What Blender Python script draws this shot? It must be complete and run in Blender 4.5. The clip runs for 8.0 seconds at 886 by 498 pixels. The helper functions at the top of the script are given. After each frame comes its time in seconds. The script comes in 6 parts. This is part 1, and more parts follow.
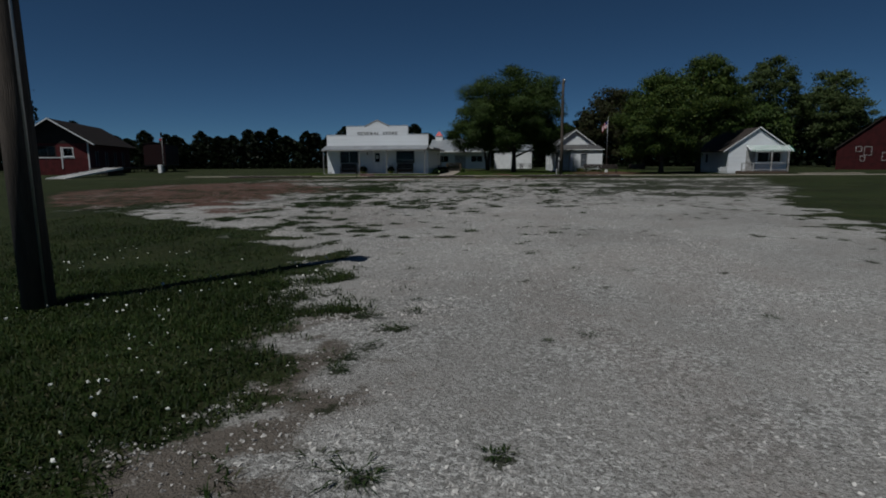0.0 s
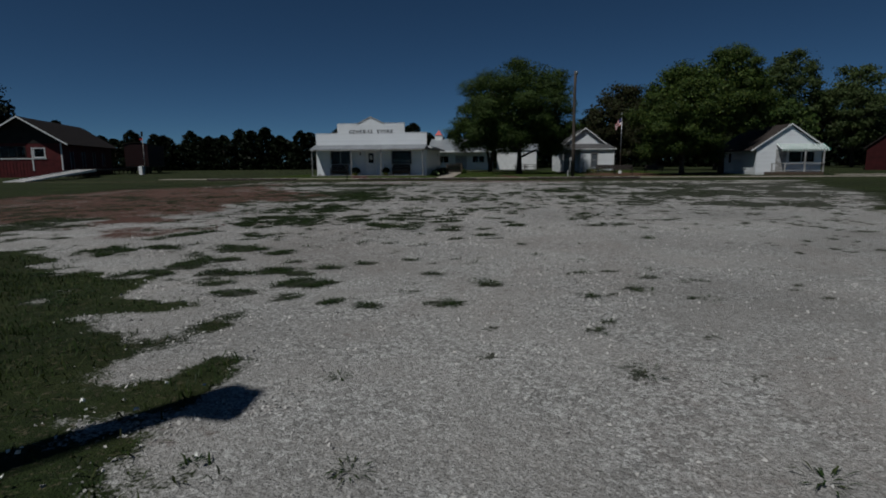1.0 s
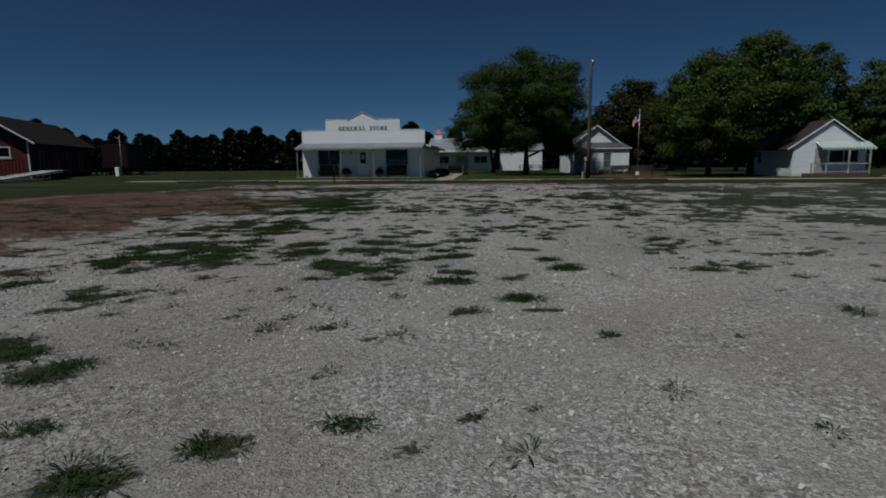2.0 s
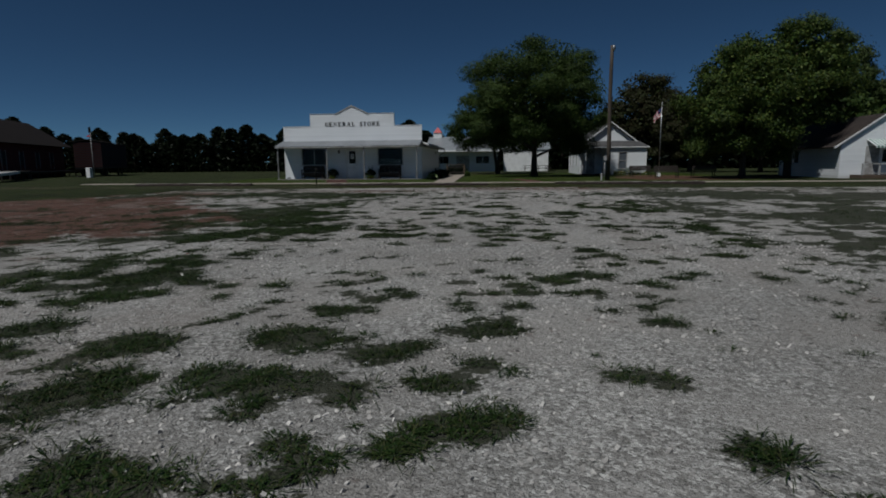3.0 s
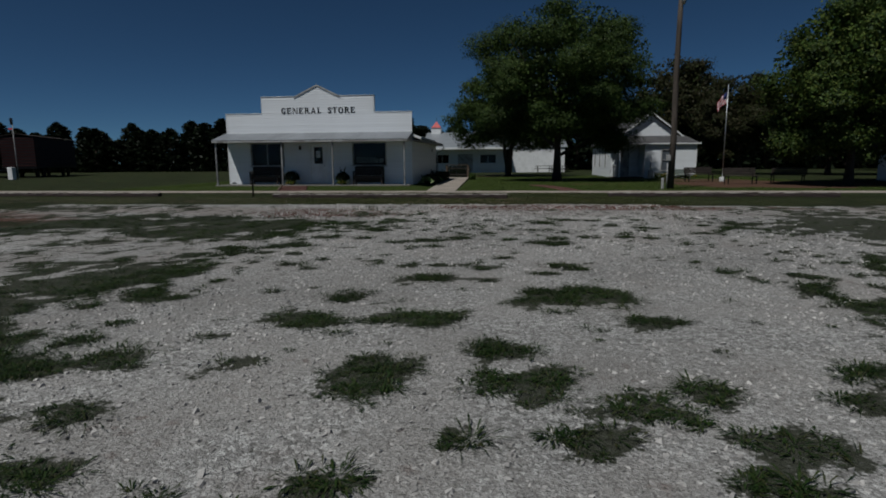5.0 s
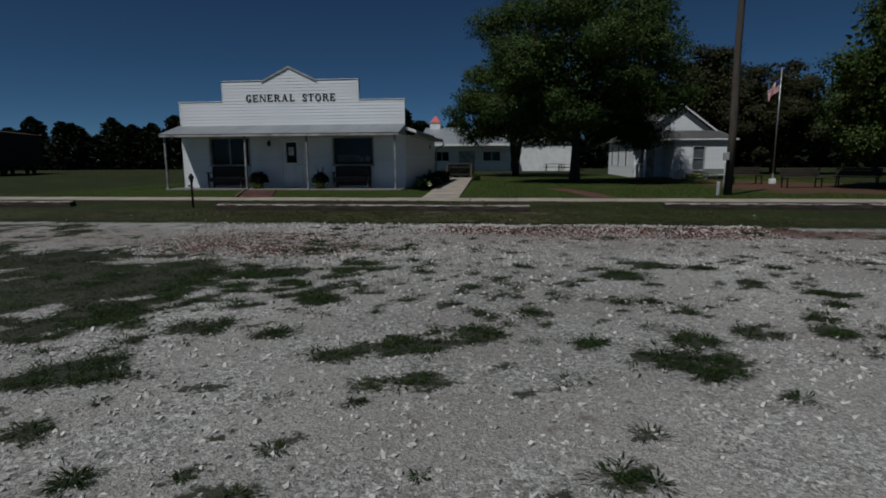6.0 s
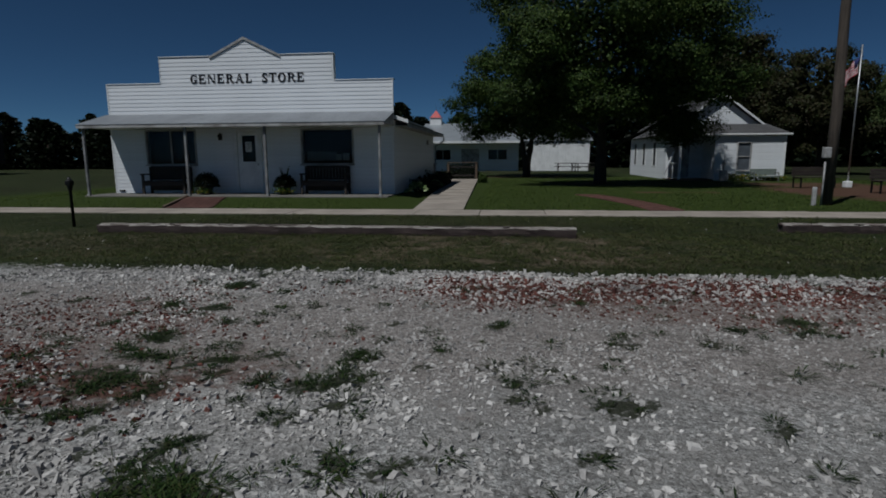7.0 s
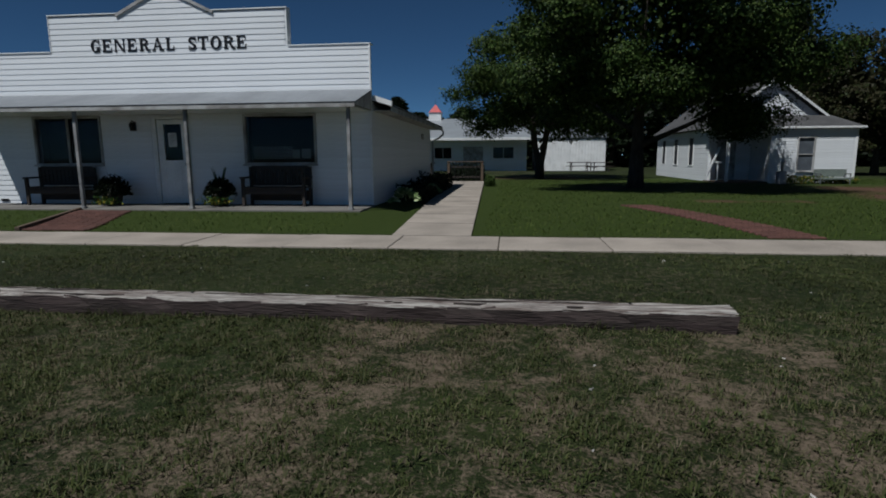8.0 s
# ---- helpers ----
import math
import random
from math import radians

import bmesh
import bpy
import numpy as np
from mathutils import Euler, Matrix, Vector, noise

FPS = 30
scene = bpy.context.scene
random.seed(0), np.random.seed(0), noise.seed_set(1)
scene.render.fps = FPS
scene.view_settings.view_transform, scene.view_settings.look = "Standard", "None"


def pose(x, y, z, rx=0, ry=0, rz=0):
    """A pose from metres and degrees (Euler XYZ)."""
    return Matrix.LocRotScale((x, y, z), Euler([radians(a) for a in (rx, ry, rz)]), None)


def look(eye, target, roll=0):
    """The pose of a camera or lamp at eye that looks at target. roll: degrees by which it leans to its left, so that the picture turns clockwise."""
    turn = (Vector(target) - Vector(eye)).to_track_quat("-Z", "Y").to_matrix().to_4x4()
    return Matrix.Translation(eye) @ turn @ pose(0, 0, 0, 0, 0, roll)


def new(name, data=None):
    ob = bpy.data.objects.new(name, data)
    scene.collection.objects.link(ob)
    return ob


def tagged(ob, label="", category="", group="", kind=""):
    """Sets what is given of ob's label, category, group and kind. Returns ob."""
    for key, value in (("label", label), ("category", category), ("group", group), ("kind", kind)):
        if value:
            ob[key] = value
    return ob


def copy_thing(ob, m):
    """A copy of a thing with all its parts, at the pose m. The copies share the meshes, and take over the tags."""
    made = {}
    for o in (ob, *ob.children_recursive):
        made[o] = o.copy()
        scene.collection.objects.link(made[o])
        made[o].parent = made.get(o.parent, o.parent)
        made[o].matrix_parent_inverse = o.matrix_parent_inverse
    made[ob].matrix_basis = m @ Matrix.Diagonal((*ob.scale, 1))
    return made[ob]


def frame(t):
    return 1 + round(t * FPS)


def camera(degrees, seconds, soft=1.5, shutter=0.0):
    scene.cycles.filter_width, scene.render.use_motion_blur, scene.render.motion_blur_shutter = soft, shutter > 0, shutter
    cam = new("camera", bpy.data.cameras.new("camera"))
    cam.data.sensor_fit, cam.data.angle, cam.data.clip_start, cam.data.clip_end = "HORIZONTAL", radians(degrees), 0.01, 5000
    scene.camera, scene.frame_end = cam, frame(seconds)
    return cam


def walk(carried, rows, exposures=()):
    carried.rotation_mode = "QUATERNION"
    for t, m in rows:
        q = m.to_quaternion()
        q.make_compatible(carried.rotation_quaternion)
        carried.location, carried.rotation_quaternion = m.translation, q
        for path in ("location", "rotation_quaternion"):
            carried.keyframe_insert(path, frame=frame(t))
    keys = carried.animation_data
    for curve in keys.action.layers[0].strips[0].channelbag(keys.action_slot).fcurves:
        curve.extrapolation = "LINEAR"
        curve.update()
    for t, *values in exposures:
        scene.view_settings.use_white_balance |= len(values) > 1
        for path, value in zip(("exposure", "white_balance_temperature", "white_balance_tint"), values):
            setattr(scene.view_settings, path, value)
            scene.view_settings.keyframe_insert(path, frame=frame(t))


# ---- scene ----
cam = camera(76.5, 8.0, soft=1.85)
PATH = [
    (0, (7.292, 5.672, 1.301), (7.068, 7.635, 0.99), -0.4),
    (0.5, (7.065, 7.906, 1.285), (6.84, 9.869, 0.975), -0.4),
    (1, (6.811, 10.18, 1.296), (6.586, 12.144, 0.987), -0.5),
    (1.5, (6.565, 12.537, 1.278), (6.339, 14.501, 0.97), -0.5),
    (3, (5.748, 19.851, 1.2), (5.524, 21.815, 0.896), -0.5),
    (3.5, (5.506, 22.332, 1.195), (5.282, 24.296, 0.891), -0.5),
    (4, (5.253, 24.84, 1.181), (5.03, 26.804, 0.878), -0.4),
    (4.5, (5.015, 27.385, 1.209), (4.79, 29.349, 0.905), -0.4),
    (6, (4.168, 35.007, 1.348), (3.945, 36.968, 1.029), -0.3),
    (6.5, (3.894, 37.568, 1.343), (3.669, 39.53, 1.021), -0.3),
    (7, (3.652, 40.177, 1.296), (3.423, 42.137, 0.974), -0.3),
    (7.5, (3.388, 42.741, 1.253), (3.159, 44.702, 0.932), -0.4),
    (8, (3.133, 45.281, 1.248), (2.901, 47.24, 0.923), -0.3),
]
walk(cam, [(t, look(eye, target, roll)) for t, eye, target, roll in PATH], [(0.0, -0.81, 6250, 8), (1.5, -0.87, 6250, 8), (3.0, -0.86, 6250, 8), (4.0, -0.81, 6250, 8), (6.5, -0.84, 6150, 8), (7.5, -0.95, 5950, 8), (8.0, -0.41, 6080, 8)])

# ---- world and sun ----
SUN_TO = Vector((0.6 * math.cos(radians(60)), 0.8 * math.cos(radians(60)), -math.sin(radians(60))))
world = bpy.data.worlds.new("sky")
scene.world = world
world.use_nodes = True
wn = world.node_tree
sky = wn.nodes.new("ShaderNodeTexSky")
sky.sky_type = "NISHITA"
sky.sun_disc = False
sky.sun_elevation = radians(60)
sky.sun_rotation = math.atan2(-0.6, -0.8)
sky.altitude = 800
sky.air_density, sky.dust_density, sky.ozone_density = 0.42, 0.0, 4.5
tint = wn.nodes.new("ShaderNodeMix")
tint.data_type, tint.blend_type = "RGBA", "MULTIPLY"
tint.inputs[0].default_value, tint.inputs[7].default_value = 1.0, (0.71, 0.985, 1.03, 1)
wn.links.new(sky.outputs[0], tint.inputs[6])
wn.links.new(tint.outputs[2], wn.nodes["Background"].inputs[0])
wn.nodes["Background"].inputs[1].default_value = 0.05

sun_data = bpy.data.lights.new("sun", "SUN")
sun_data.energy, sun_data.angle, sun_data.color = 5.0, radians(0.5), (1.0, 0.97, 0.92)
sun = new("sun", sun_data)
sun.matrix_world = look((0, 0, 40), Vector((0, 0, 40)) + SUN_TO)


# ---- small tools ----
def lattice(ix, iy, seed):
    v = np.sin(ix * 127.1 + iy * 311.7 + seed * 74.7) * 43758.5453
    return v - np.floor(v)


def value_noise(x, y, size, seed=0):
    """Smooth noise from 0 to 1 over the plan, with cells of that size."""
    x, y = np.asarray(x, float) / size, np.asarray(y, float) / size
    ix, iy = np.floor(x), np.floor(y)
    u, v = x - ix, y - iy
    u, v = u * u * (3 - 2 * u), v * v * (3 - 2 * v)
    a, b = lattice(ix, iy, seed), lattice(ix + 1, iy, seed)
    c, d = lattice(ix, iy + 1, seed), lattice(ix + 1, iy + 1, seed)
    return (a * (1 - u) + b * u) * (1 - v) + (c * (1 - u) + d * u) * v


def fractal(x, y, size, seed=0):
    return 0.55 * value_noise(x, y, size, seed) + 0.3 * value_noise(x, y, size / 2.1, seed + 1) + 0.15 * value_noise(x, y, size / 4.3, seed + 2)


def smooth(a, b, v):
    t = np.clip((np.asarray(v, float) - a) / (b - a), 0, 1)
    return t * t * (3 - 2 * t)


def mesh_from(name, verts, faces, material, shade_smooth=False):
    """A mesh from arrays: verts (n, 3) and faces (m, 3) or (m, 4)."""
    verts, faces = np.asarray(verts, np.float32), np.asarray(faces, np.int32)
    me = bpy.data.meshes.new(name)
    me.vertices.add(len(verts))
    me.vertices.foreach_set("co", verts.ravel())
    me.loops.add(faces.size)
    me.loops.foreach_set("vertex_index", faces.ravel())
    me.polygons.add(len(faces))
    me.polygons.foreach_set("loop_start", np.arange(0, faces.size, faces.shape[1], dtype=np.int32))
    me.polygons.foreach_set("use_smooth", np.full(len(faces), shade_smooth))
    me.update(calc_edges=True)
    me.materials.append(material)
    return me


def box(bm, x0, x1, y0, y1, z0, z1, bevel=0.0, m=None):
    """A box added to bm, with softened edges if asked."""
    got = bmesh.ops.create_cube(bm, size=1.0)["verts"]
    for v in got:
        v.co = Vector((x0 + (v.co.x + 0.5) * (x1 - x0), y0 + (v.co.y + 0.5) * (y1 - y0), z0 + (v.co.z + 0.5) * (z1 - z0)))
    if bevel:
        edges = list({e for v in got for e in v.link_edges})
        made = bmesh.ops.bevel(bm, geom=edges, offset=bevel, segments=1, affect="EDGES")
        got = list({v for f in made["faces"] for v in f.verts} | {v for v in got if v.is_valid})
    if m is not None:
        bmesh.ops.transform(bm, matrix=m, verts=got)
    return got


def prism(bm, outline, axis, a, b):
    """An outline of pairs pushed along an axis from a to b. axis x: pairs are (y, z); y: (x, z); z: (x, y)."""
    def at(p, q):
        return {"x": (q, p[0], p[1]), "y": (p[0], q, p[1]), "z": (p[0], p[1], q)}[axis]
    one, two = [bm.verts.new(at(p, a)) for p in outline], [bm.verts.new(at(p, b)) for p in outline]
    bm.faces.new(one)
    bm.faces.new(two[::-1])
    n = len(outline)
    for i in range(n):
        bm.faces.new((one[i], two[i], two[(i + 1) % n], one[(i + 1) % n]))
    bmesh.ops.recalc_face_normals(bm, faces=bm.faces)


def tube(bm, points, radii, sides=10):
    """A tapered tube through points."""
    rings = []
    for i, p in enumerate(points):
        p = Vector(p)
        way = (Vector(points[min(i + 1, len(points) - 1)]) - Vector(points[max(i - 1, 0)])).normalized()
        side = way.cross(Vector((0.31, 0.95, 0.02))).normalized()
        other = way.cross(side)
        rings.append([bm.verts.new(p + radii[i] * (math.cos(k * math.tau / sides) * side + math.sin(k * math.tau / sides) * other)) for k in range(sides)])
    for r, s in zip(rings, rings[1:]):
        for k in range(sides):
            f = bm.faces.new((r[k], r[(k + 1) % sides], s[(k + 1) % sides], s[k]))
            f.smooth = True
    bm.faces.new(rings[0][::-1])
    bm.faces.new(rings[-1])


def link(name, me, parent=None, label=""):
    ob = new(name, me)
    if parent is not None:
        ob.parent = parent
    if label:
        ob["label"] = label
    return ob


def part(name, bm, material, parent=None, label=""):
    """Links a bmesh as one mesh object under a thing or a part."""
    bmesh.ops.recalc_face_normals(bm, faces=bm.faces)
    me = bpy.data.meshes.new(name)
    bm.to_mesh(me)
    bm.free()
    me.materials.append(material)
    return link(name, me, parent, label)


def thing(name, at, label, category, turn=0.0, group="", kind=""):
    """An empty at a thing's base, which holds its parts."""
    ob = new(name)
    ob.empty_display_size = 0.2
    ob.matrix_world = pose(*at, 0, 0, turn)
    return tagged(ob, label, category, group, kind)


def simple(name, material, parent, *boxes, bevel=0.006, label=""):
    """One part made of one or more boxes."""
    bm = bmesh.new()
    for b in boxes:
        box(bm, *b, bevel=bevel)
    return part(name, bm, material, parent, label)


# ---- materials ----
def material(name, colour, rough=0.7, metal=0.0, spread=0.25, size=3.0, fine=40.0, bump=0.15, bump_at=0.01, tint=None, stretch=(1, 1, 1), island=0.0, per_object=0.0, specular=0.4):
    """A surface with broad stains and fine grain. tint: the colour of the stains."""
    m = bpy.data.materials.new(name)
    m.use_nodes = True
    nt = m.node_tree
    bsdf = nt.nodes["Principled BSDF"]
    bsdf.inputs["Roughness"].default_value, bsdf.inputs["Metallic"].default_value = rough, metal
    bsdf.inputs["Specular IOR Level"].default_value = specular
    tc = nt.nodes.new("ShaderNodeTexCoord")
    mp = nt.nodes.new("ShaderNodeMapping")
    mp.inputs["Scale"].default_value = stretch
    nt.links.new(tc.outputs["Object"], mp.inputs["Vector"])
    big, small = nt.nodes.new("ShaderNodeTexNoise"), nt.nodes.new("ShaderNodeTexNoise")
    big.inputs["Scale"].default_value, small.inputs["Scale"].default_value = size, fine
    big.inputs["Detail"].default_value, small.inputs["Detail"].default_value = 5, 4
    nt.links.new(mp.outputs[0], big.inputs["Vector"])
    nt.links.new(mp.outputs[0], small.inputs["Vector"])
    ramp = nt.nodes.new("ShaderNodeMapRange")
    ramp.inputs["From Min"].default_value, ramp.inputs["From Max"].default_value = 0.38, 0.66
    nt.links.new(big.outputs[0], ramp.inputs["Value"])
    mix = nt.nodes.new("ShaderNodeMix")
    mix.data_type = "RGBA"
    dark = tint or tuple(c * (1 - spread) for c in colour)
    mix.inputs[6].default_value, mix.inputs[7].default_value = (*colour, 1), (*dark, 1)
    nt.links.new(ramp.outputs[0], mix.inputs[0])
    grain = nt.nodes.new("ShaderNodeMapRange")
    grain.inputs["From Min"].default_value, grain.inputs["From Max"].default_value = 0.3, 0.7
    grain.inputs["To Min"].default_value, grain.inputs["To Max"].default_value = 1 - spread * 0.6, 1 + spread * 0.4
    nt.links.new(small.outputs[0], grain.inputs["Value"])
    mul = nt.nodes.new("ShaderNodeMix")
    mul.data_type, mul.blend_type = "RGBA", "MULTIPLY"
    mul.inputs[0].default_value = 1.0
    nt.links.new(mix.outputs[2], mul.inputs[6])
    nt.links.new(grain.outputs[0], mul.inputs[7])
    out = mul.outputs[2]
    for amount, node, socket in ((island, "ShaderNodeNewGeometry", "Random Per Island"), (per_object, "ShaderNodeObjectInfo", "Random")):
        if amount:
            src = nt.nodes.new(node)
            vary = nt.nodes.new("ShaderNodeMapRange")
            vary.inputs["To Min"].default_value, vary.inputs["To Max"].default_value = 1 - amount, 1 + amount
            nt.links.new(src.outputs[socket], vary.inputs["Value"])
            again = nt.nodes.new("ShaderNodeMix")
            again.data_type, again.blend_type = "RGBA", "MULTIPLY"
            again.inputs[0].default_value = 1.0
            nt.links.new(out, again.inputs[6])
            nt.links.new(vary.outputs[0], again.inputs[7])
            out = again.outputs[2]
    nt.links.new(out, bsdf.inputs["Base Color"])
    if bump:
        bp = nt.nodes.new("ShaderNodeBump")
        bp.inputs["Strength"].default_value, bp.inputs["Distance"].default_value = bump, bump_at
        nt.links.new(small.outputs[0], bp.inputs["Height"])
        nt.links.new(bp.outputs[0], bsdf.inputs["Normal"])
    return m


def leaf_material(name, colours, through_light=0.18, rough=0.55):
    """Leaves and blades: a spread of colours from piece to piece, some light through them."""
    m = bpy.data.materials.new(name)
    m.use_nodes = True
    nt = m.node_tree
    bsdf, outn = nt.nodes["Principled BSDF"], nt.nodes["Material Output"]
    geo = nt.nodes.new("ShaderNodeNewGeometry")
    ramp = nt.nodes.new("ShaderNodeValToRGB")
    el = ramp.color_ramp.elements
    while len(el) < len(colours):
        el.new(0.5)
    for i, c in enumerate(colours):
        el[i].position, el[i].color = i / (len(colours) - 1), (*c, 1)
    nt.links.new(geo.outputs["Random Per Island"], ramp.inputs[0])
    tc, no = nt.nodes.new("ShaderNodeTexCoord"), nt.nodes.new("ShaderNodeTexNoise")
    no.inputs["Scale"].default_value = 0.8
    nt.links.new(tc.outputs["Object"], no.inputs["Vector"])
    mr = nt.nodes.new("ShaderNodeMapRange")
    mr.inputs["From Min"].default_value, mr.inputs["From Max"].default_value = 0.3, 0.7
    mr.inputs["To Min"].default_value, mr.inputs["To Max"].default_value = 0.7, 1.25
    nt.links.new(no.outputs[0], mr.inputs["Value"])
    mul = nt.nodes.new("ShaderNodeMix")
    mul.data_type, mul.blend_type = "RGBA", "MULTIPLY"
    mul.inputs[0].default_value = 1.0
    nt.links.new(ramp.outputs[0], mul.inputs[6])
    nt.links.new(mr.outputs[0], mul.inputs[7])
    nt.links.new(mul.outputs[2], bsdf.inputs["Base Color"])
    bsdf.inputs["Roughness"].default_value = rough
    bsdf.inputs["Specular IOR Level"].default_value = 0.12
    trans, mix = nt.nodes.new("ShaderNodeBsdfTranslucent"), nt.nodes.new("ShaderNodeMixShader")
    nt.links.new(mul.outputs[2], trans.inputs["Color"])
    mix.inputs[0].default_value = through_light
    nt.links.new(bsdf.outputs[0], mix.inputs[1])
    nt.links.new(trans.outputs[0], mix.inputs[2])
    nt.links.new(mix.outputs[0], outn.inputs["Surface"])
    return m


def pane_material():
    m = bpy.data.materials.new("window_glass")
    m.use_nodes = True
    b = m.node_tree.nodes["Principled BSDF"]
    b.inputs["Base Color"].default_value = (0.45, 0.45, 0.47, 1)
    b.inputs["Roughness"].default_value = 0.03
    b.inputs["Transmission Weight"].default_value = 1.0
    b.inputs["IOR"].default_value = 1.22
    return m


M_SIDING = material("white_siding", (0.73, 0.755, 0.785), rough=0.5, spread=0.1, size=1.3, fine=18, bump=0.05, tint=(0.65, 0.66, 0.66), stretch=(0.3, 1, 1.5), per_object=0.035)
M_TRIM = material("white_trim", (0.78, 0.79, 0.79), rough=0.5, spread=0.14, size=2.5, fine=25, bump=0.05)
M_OLD_TRIM = material("weathered_paint", (0.42, 0.42, 0.42), rough=0.7, spread=0.35, size=3, fine=30, bump=0.2, tint=(0.2, 0.19, 0.18))
M_POST = material("dark_grey_paint", (0.13, 0.13, 0.135), rough=0.7, spread=0.4, size=3, fine=30, bump=0.2, tint=(0.3, 0.3, 0.3))
M_METAL_ROOF = material("grey_metal_roofing", (0.33, 0.355, 0.375), rough=0.42, metal=0.35, spread=0.18, size=1.2, fine=12, bump=0.05, stretch=(0.5, 2, 1))
M_PORCH_ROOF = material("porch_sheet_metal", (0.22, 0.235, 0.255), rough=0.6, metal=0.2, spread=0.22, size=1.0, fine=10, bump=0.05, stretch=(1.5, 0.4, 1))
# concrete darkened in its colour for the shade of the porch roof
M_PORCH_FLOOR = material("shaded_porch_concrete", (0.17, 0.16, 0.145), rough=0.9, spread=0.35, size=1.5, fine=50, bump=0.3)
M_SHINGLE = material("brown_shingles", (0.035, 0.026, 0.023), rough=0.9, spread=0.35, size=1.5, fine=35, bump=0.5, bump_at=0.02)
# depot roof: the same shingles, about half as bright as the brown ones
M_DEPOT_ROOF = material("near_black_shingles", (0.018, 0.014, 0.013), rough=0.9, spread=0.35, size=1.5, fine=35, bump=0.5, bump_at=0.02, specular=0.15)
M_GREY_SHINGLE = material("grey_shingles", (0.075, 0.074, 0.076), rough=0.9, spread=0.3, size=1.5, fine=35, bump=0.5, bump_at=0.02)
M_CONCRETE = material("pale_concrete", (0.315, 0.275, 0.235), rough=0.9, spread=0.25, size=1.3, fine=60, bump=0.3, bump_at=0.006, per_object=0.06)
M_BRICK = material("red_paver", (0.105, 0.045, 0.034), rough=0.9, spread=0.55, size=4, fine=45, bump=0.4, per_object=0.25)
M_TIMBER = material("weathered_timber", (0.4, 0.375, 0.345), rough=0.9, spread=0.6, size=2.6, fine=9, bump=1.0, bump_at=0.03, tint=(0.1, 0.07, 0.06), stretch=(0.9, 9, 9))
# sides of the parking timbers, much darker than their tops
M_TIMBER_SIDE = material("dark_timber_side", (0.055, 0.038, 0.036), rough=0.9, spread=0.5, size=3, fine=14, bump=0.8, bump_at=0.02, tint=(0.04, 0.03, 0.026), stretch=(0.6, 6, 6))
M_POLE = material("pole_wood", (0.085, 0.068, 0.055), rough=0.9, spread=0.4, size=3, fine=20, bump=0.7, bump_at=0.015, stretch=(6, 6, 0.5))
M_DARK_WOOD = material("dark_wood", (0.045, 0.035, 0.03), rough=0.75, spread=0.4, size=4, fine=30, bump=0.3, stretch=(0.6, 5, 5))
M_BROWN_WOOD = material("brown_wood", (0.11, 0.078, 0.055), rough=0.8, spread=0.4, size=4, fine=30, bump=0.3, stretch=(0.6, 5, 5))
M_BLACK = material("black_metal", (0.012, 0.012, 0.013), rough=0.5, metal=0.4, spread=0.3, bump=0.05)
M_STEEL = material("galvanised_steel", (0.42, 0.43, 0.44), rough=0.4, metal=0.8, spread=0.2, bump=0.05)
M_RED_WALL = material("red_boards", (0.105, 0.01, 0.011), rough=0.7, spread=0.4, size=2, fine=20, bump=0.25, per_object=0.08)
# barn red with the shade of the trees put into the colour
M_BARN_SHADED = material("tree_shaded_barn_red", (0.045, 0.006, 0.007), rough=0.8, spread=0.4, size=2, fine=20, bump=0.25, per_object=0.08, specular=0.2)
M_CAR = material("dark_red_car_paint", (0.04, 0.007, 0.007), rough=0.75, spread=0.4, size=2, fine=20, bump=0.25)
M_RED_ROOF = material("red_roof_paint", (0.5, 0.05, 0.05), rough=0.5, spread=0.2)
# near-black: the darkness of unlit insides is put into this colour
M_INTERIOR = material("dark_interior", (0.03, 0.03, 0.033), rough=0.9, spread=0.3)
# opaque panes, near-black in place of unlit rooms behind them
M_DARK_PANE = material("dark_window_pane", (0.028, 0.03, 0.036), rough=0.6, spread=0.2, size=2, bump=0.05, specular=0.15)
# screened pane; the reflected sky is painted into its blue-grey
M_SKY_SCREEN = material("sky_grey_screen", (0.1, 0.115, 0.135), rough=0.5, spread=0.3, size=2, bump=0.05, specular=0.3)
M_LETTER = material("black_letter_paint", (0.012, 0.012, 0.014), rough=0.45, spread=0.2, bump=0.03)
M_PAPER = material("white_paper", (0.7, 0.7, 0.68), rough=0.8, spread=0.2, size=6, fine=30, bump=0)
M_GREEN_STRIPE = material("green_awning_metal", (0.03, 0.16, 0.11), rough=0.45, spread=0.25, bump=0.05)
M_BARK = material("bark", (0.075, 0.058, 0.045), rough=0.95, spread=0.5, size=4, fine=18, bump=1.0, bump_at=0.03, stretch=(3, 3, 0.7))
M_STONE = material("limestone_gravel", (0.455, 0.437, 0.418), rough=0.95, spread=0.3, size=0.6, fine=60, bump=0.3, island=0.35, specular=0.2)
M_RED_STONE = material("red_cinder_gravel", (0.13, 0.053, 0.042), rough=0.95, spread=0.4, size=0.6, fine=60, bump=0.3, island=0.4, specular=0.2)
M_PETAL = material("white_clover", (0.75, 0.75, 0.7), rough=0.8, spread=0.15, bump=0)
M_POT = material("dark_planter", (0.05, 0.04, 0.035), rough=0.7, spread=0.3)
M_GLASS = pane_material()
M_LEAF = leaf_material("maple_leaves", ((0.011, 0.021, 0.005), (0.022, 0.043, 0.01), (0.044, 0.076, 0.016), (0.074, 0.1, 0.026)))
M_LEAF_PALE = leaf_material("cottonwood_leaves", ((0.024, 0.042, 0.014), (0.04, 0.063, 0.02), (0.06, 0.086, 0.028), (0.088, 0.108, 0.042)))
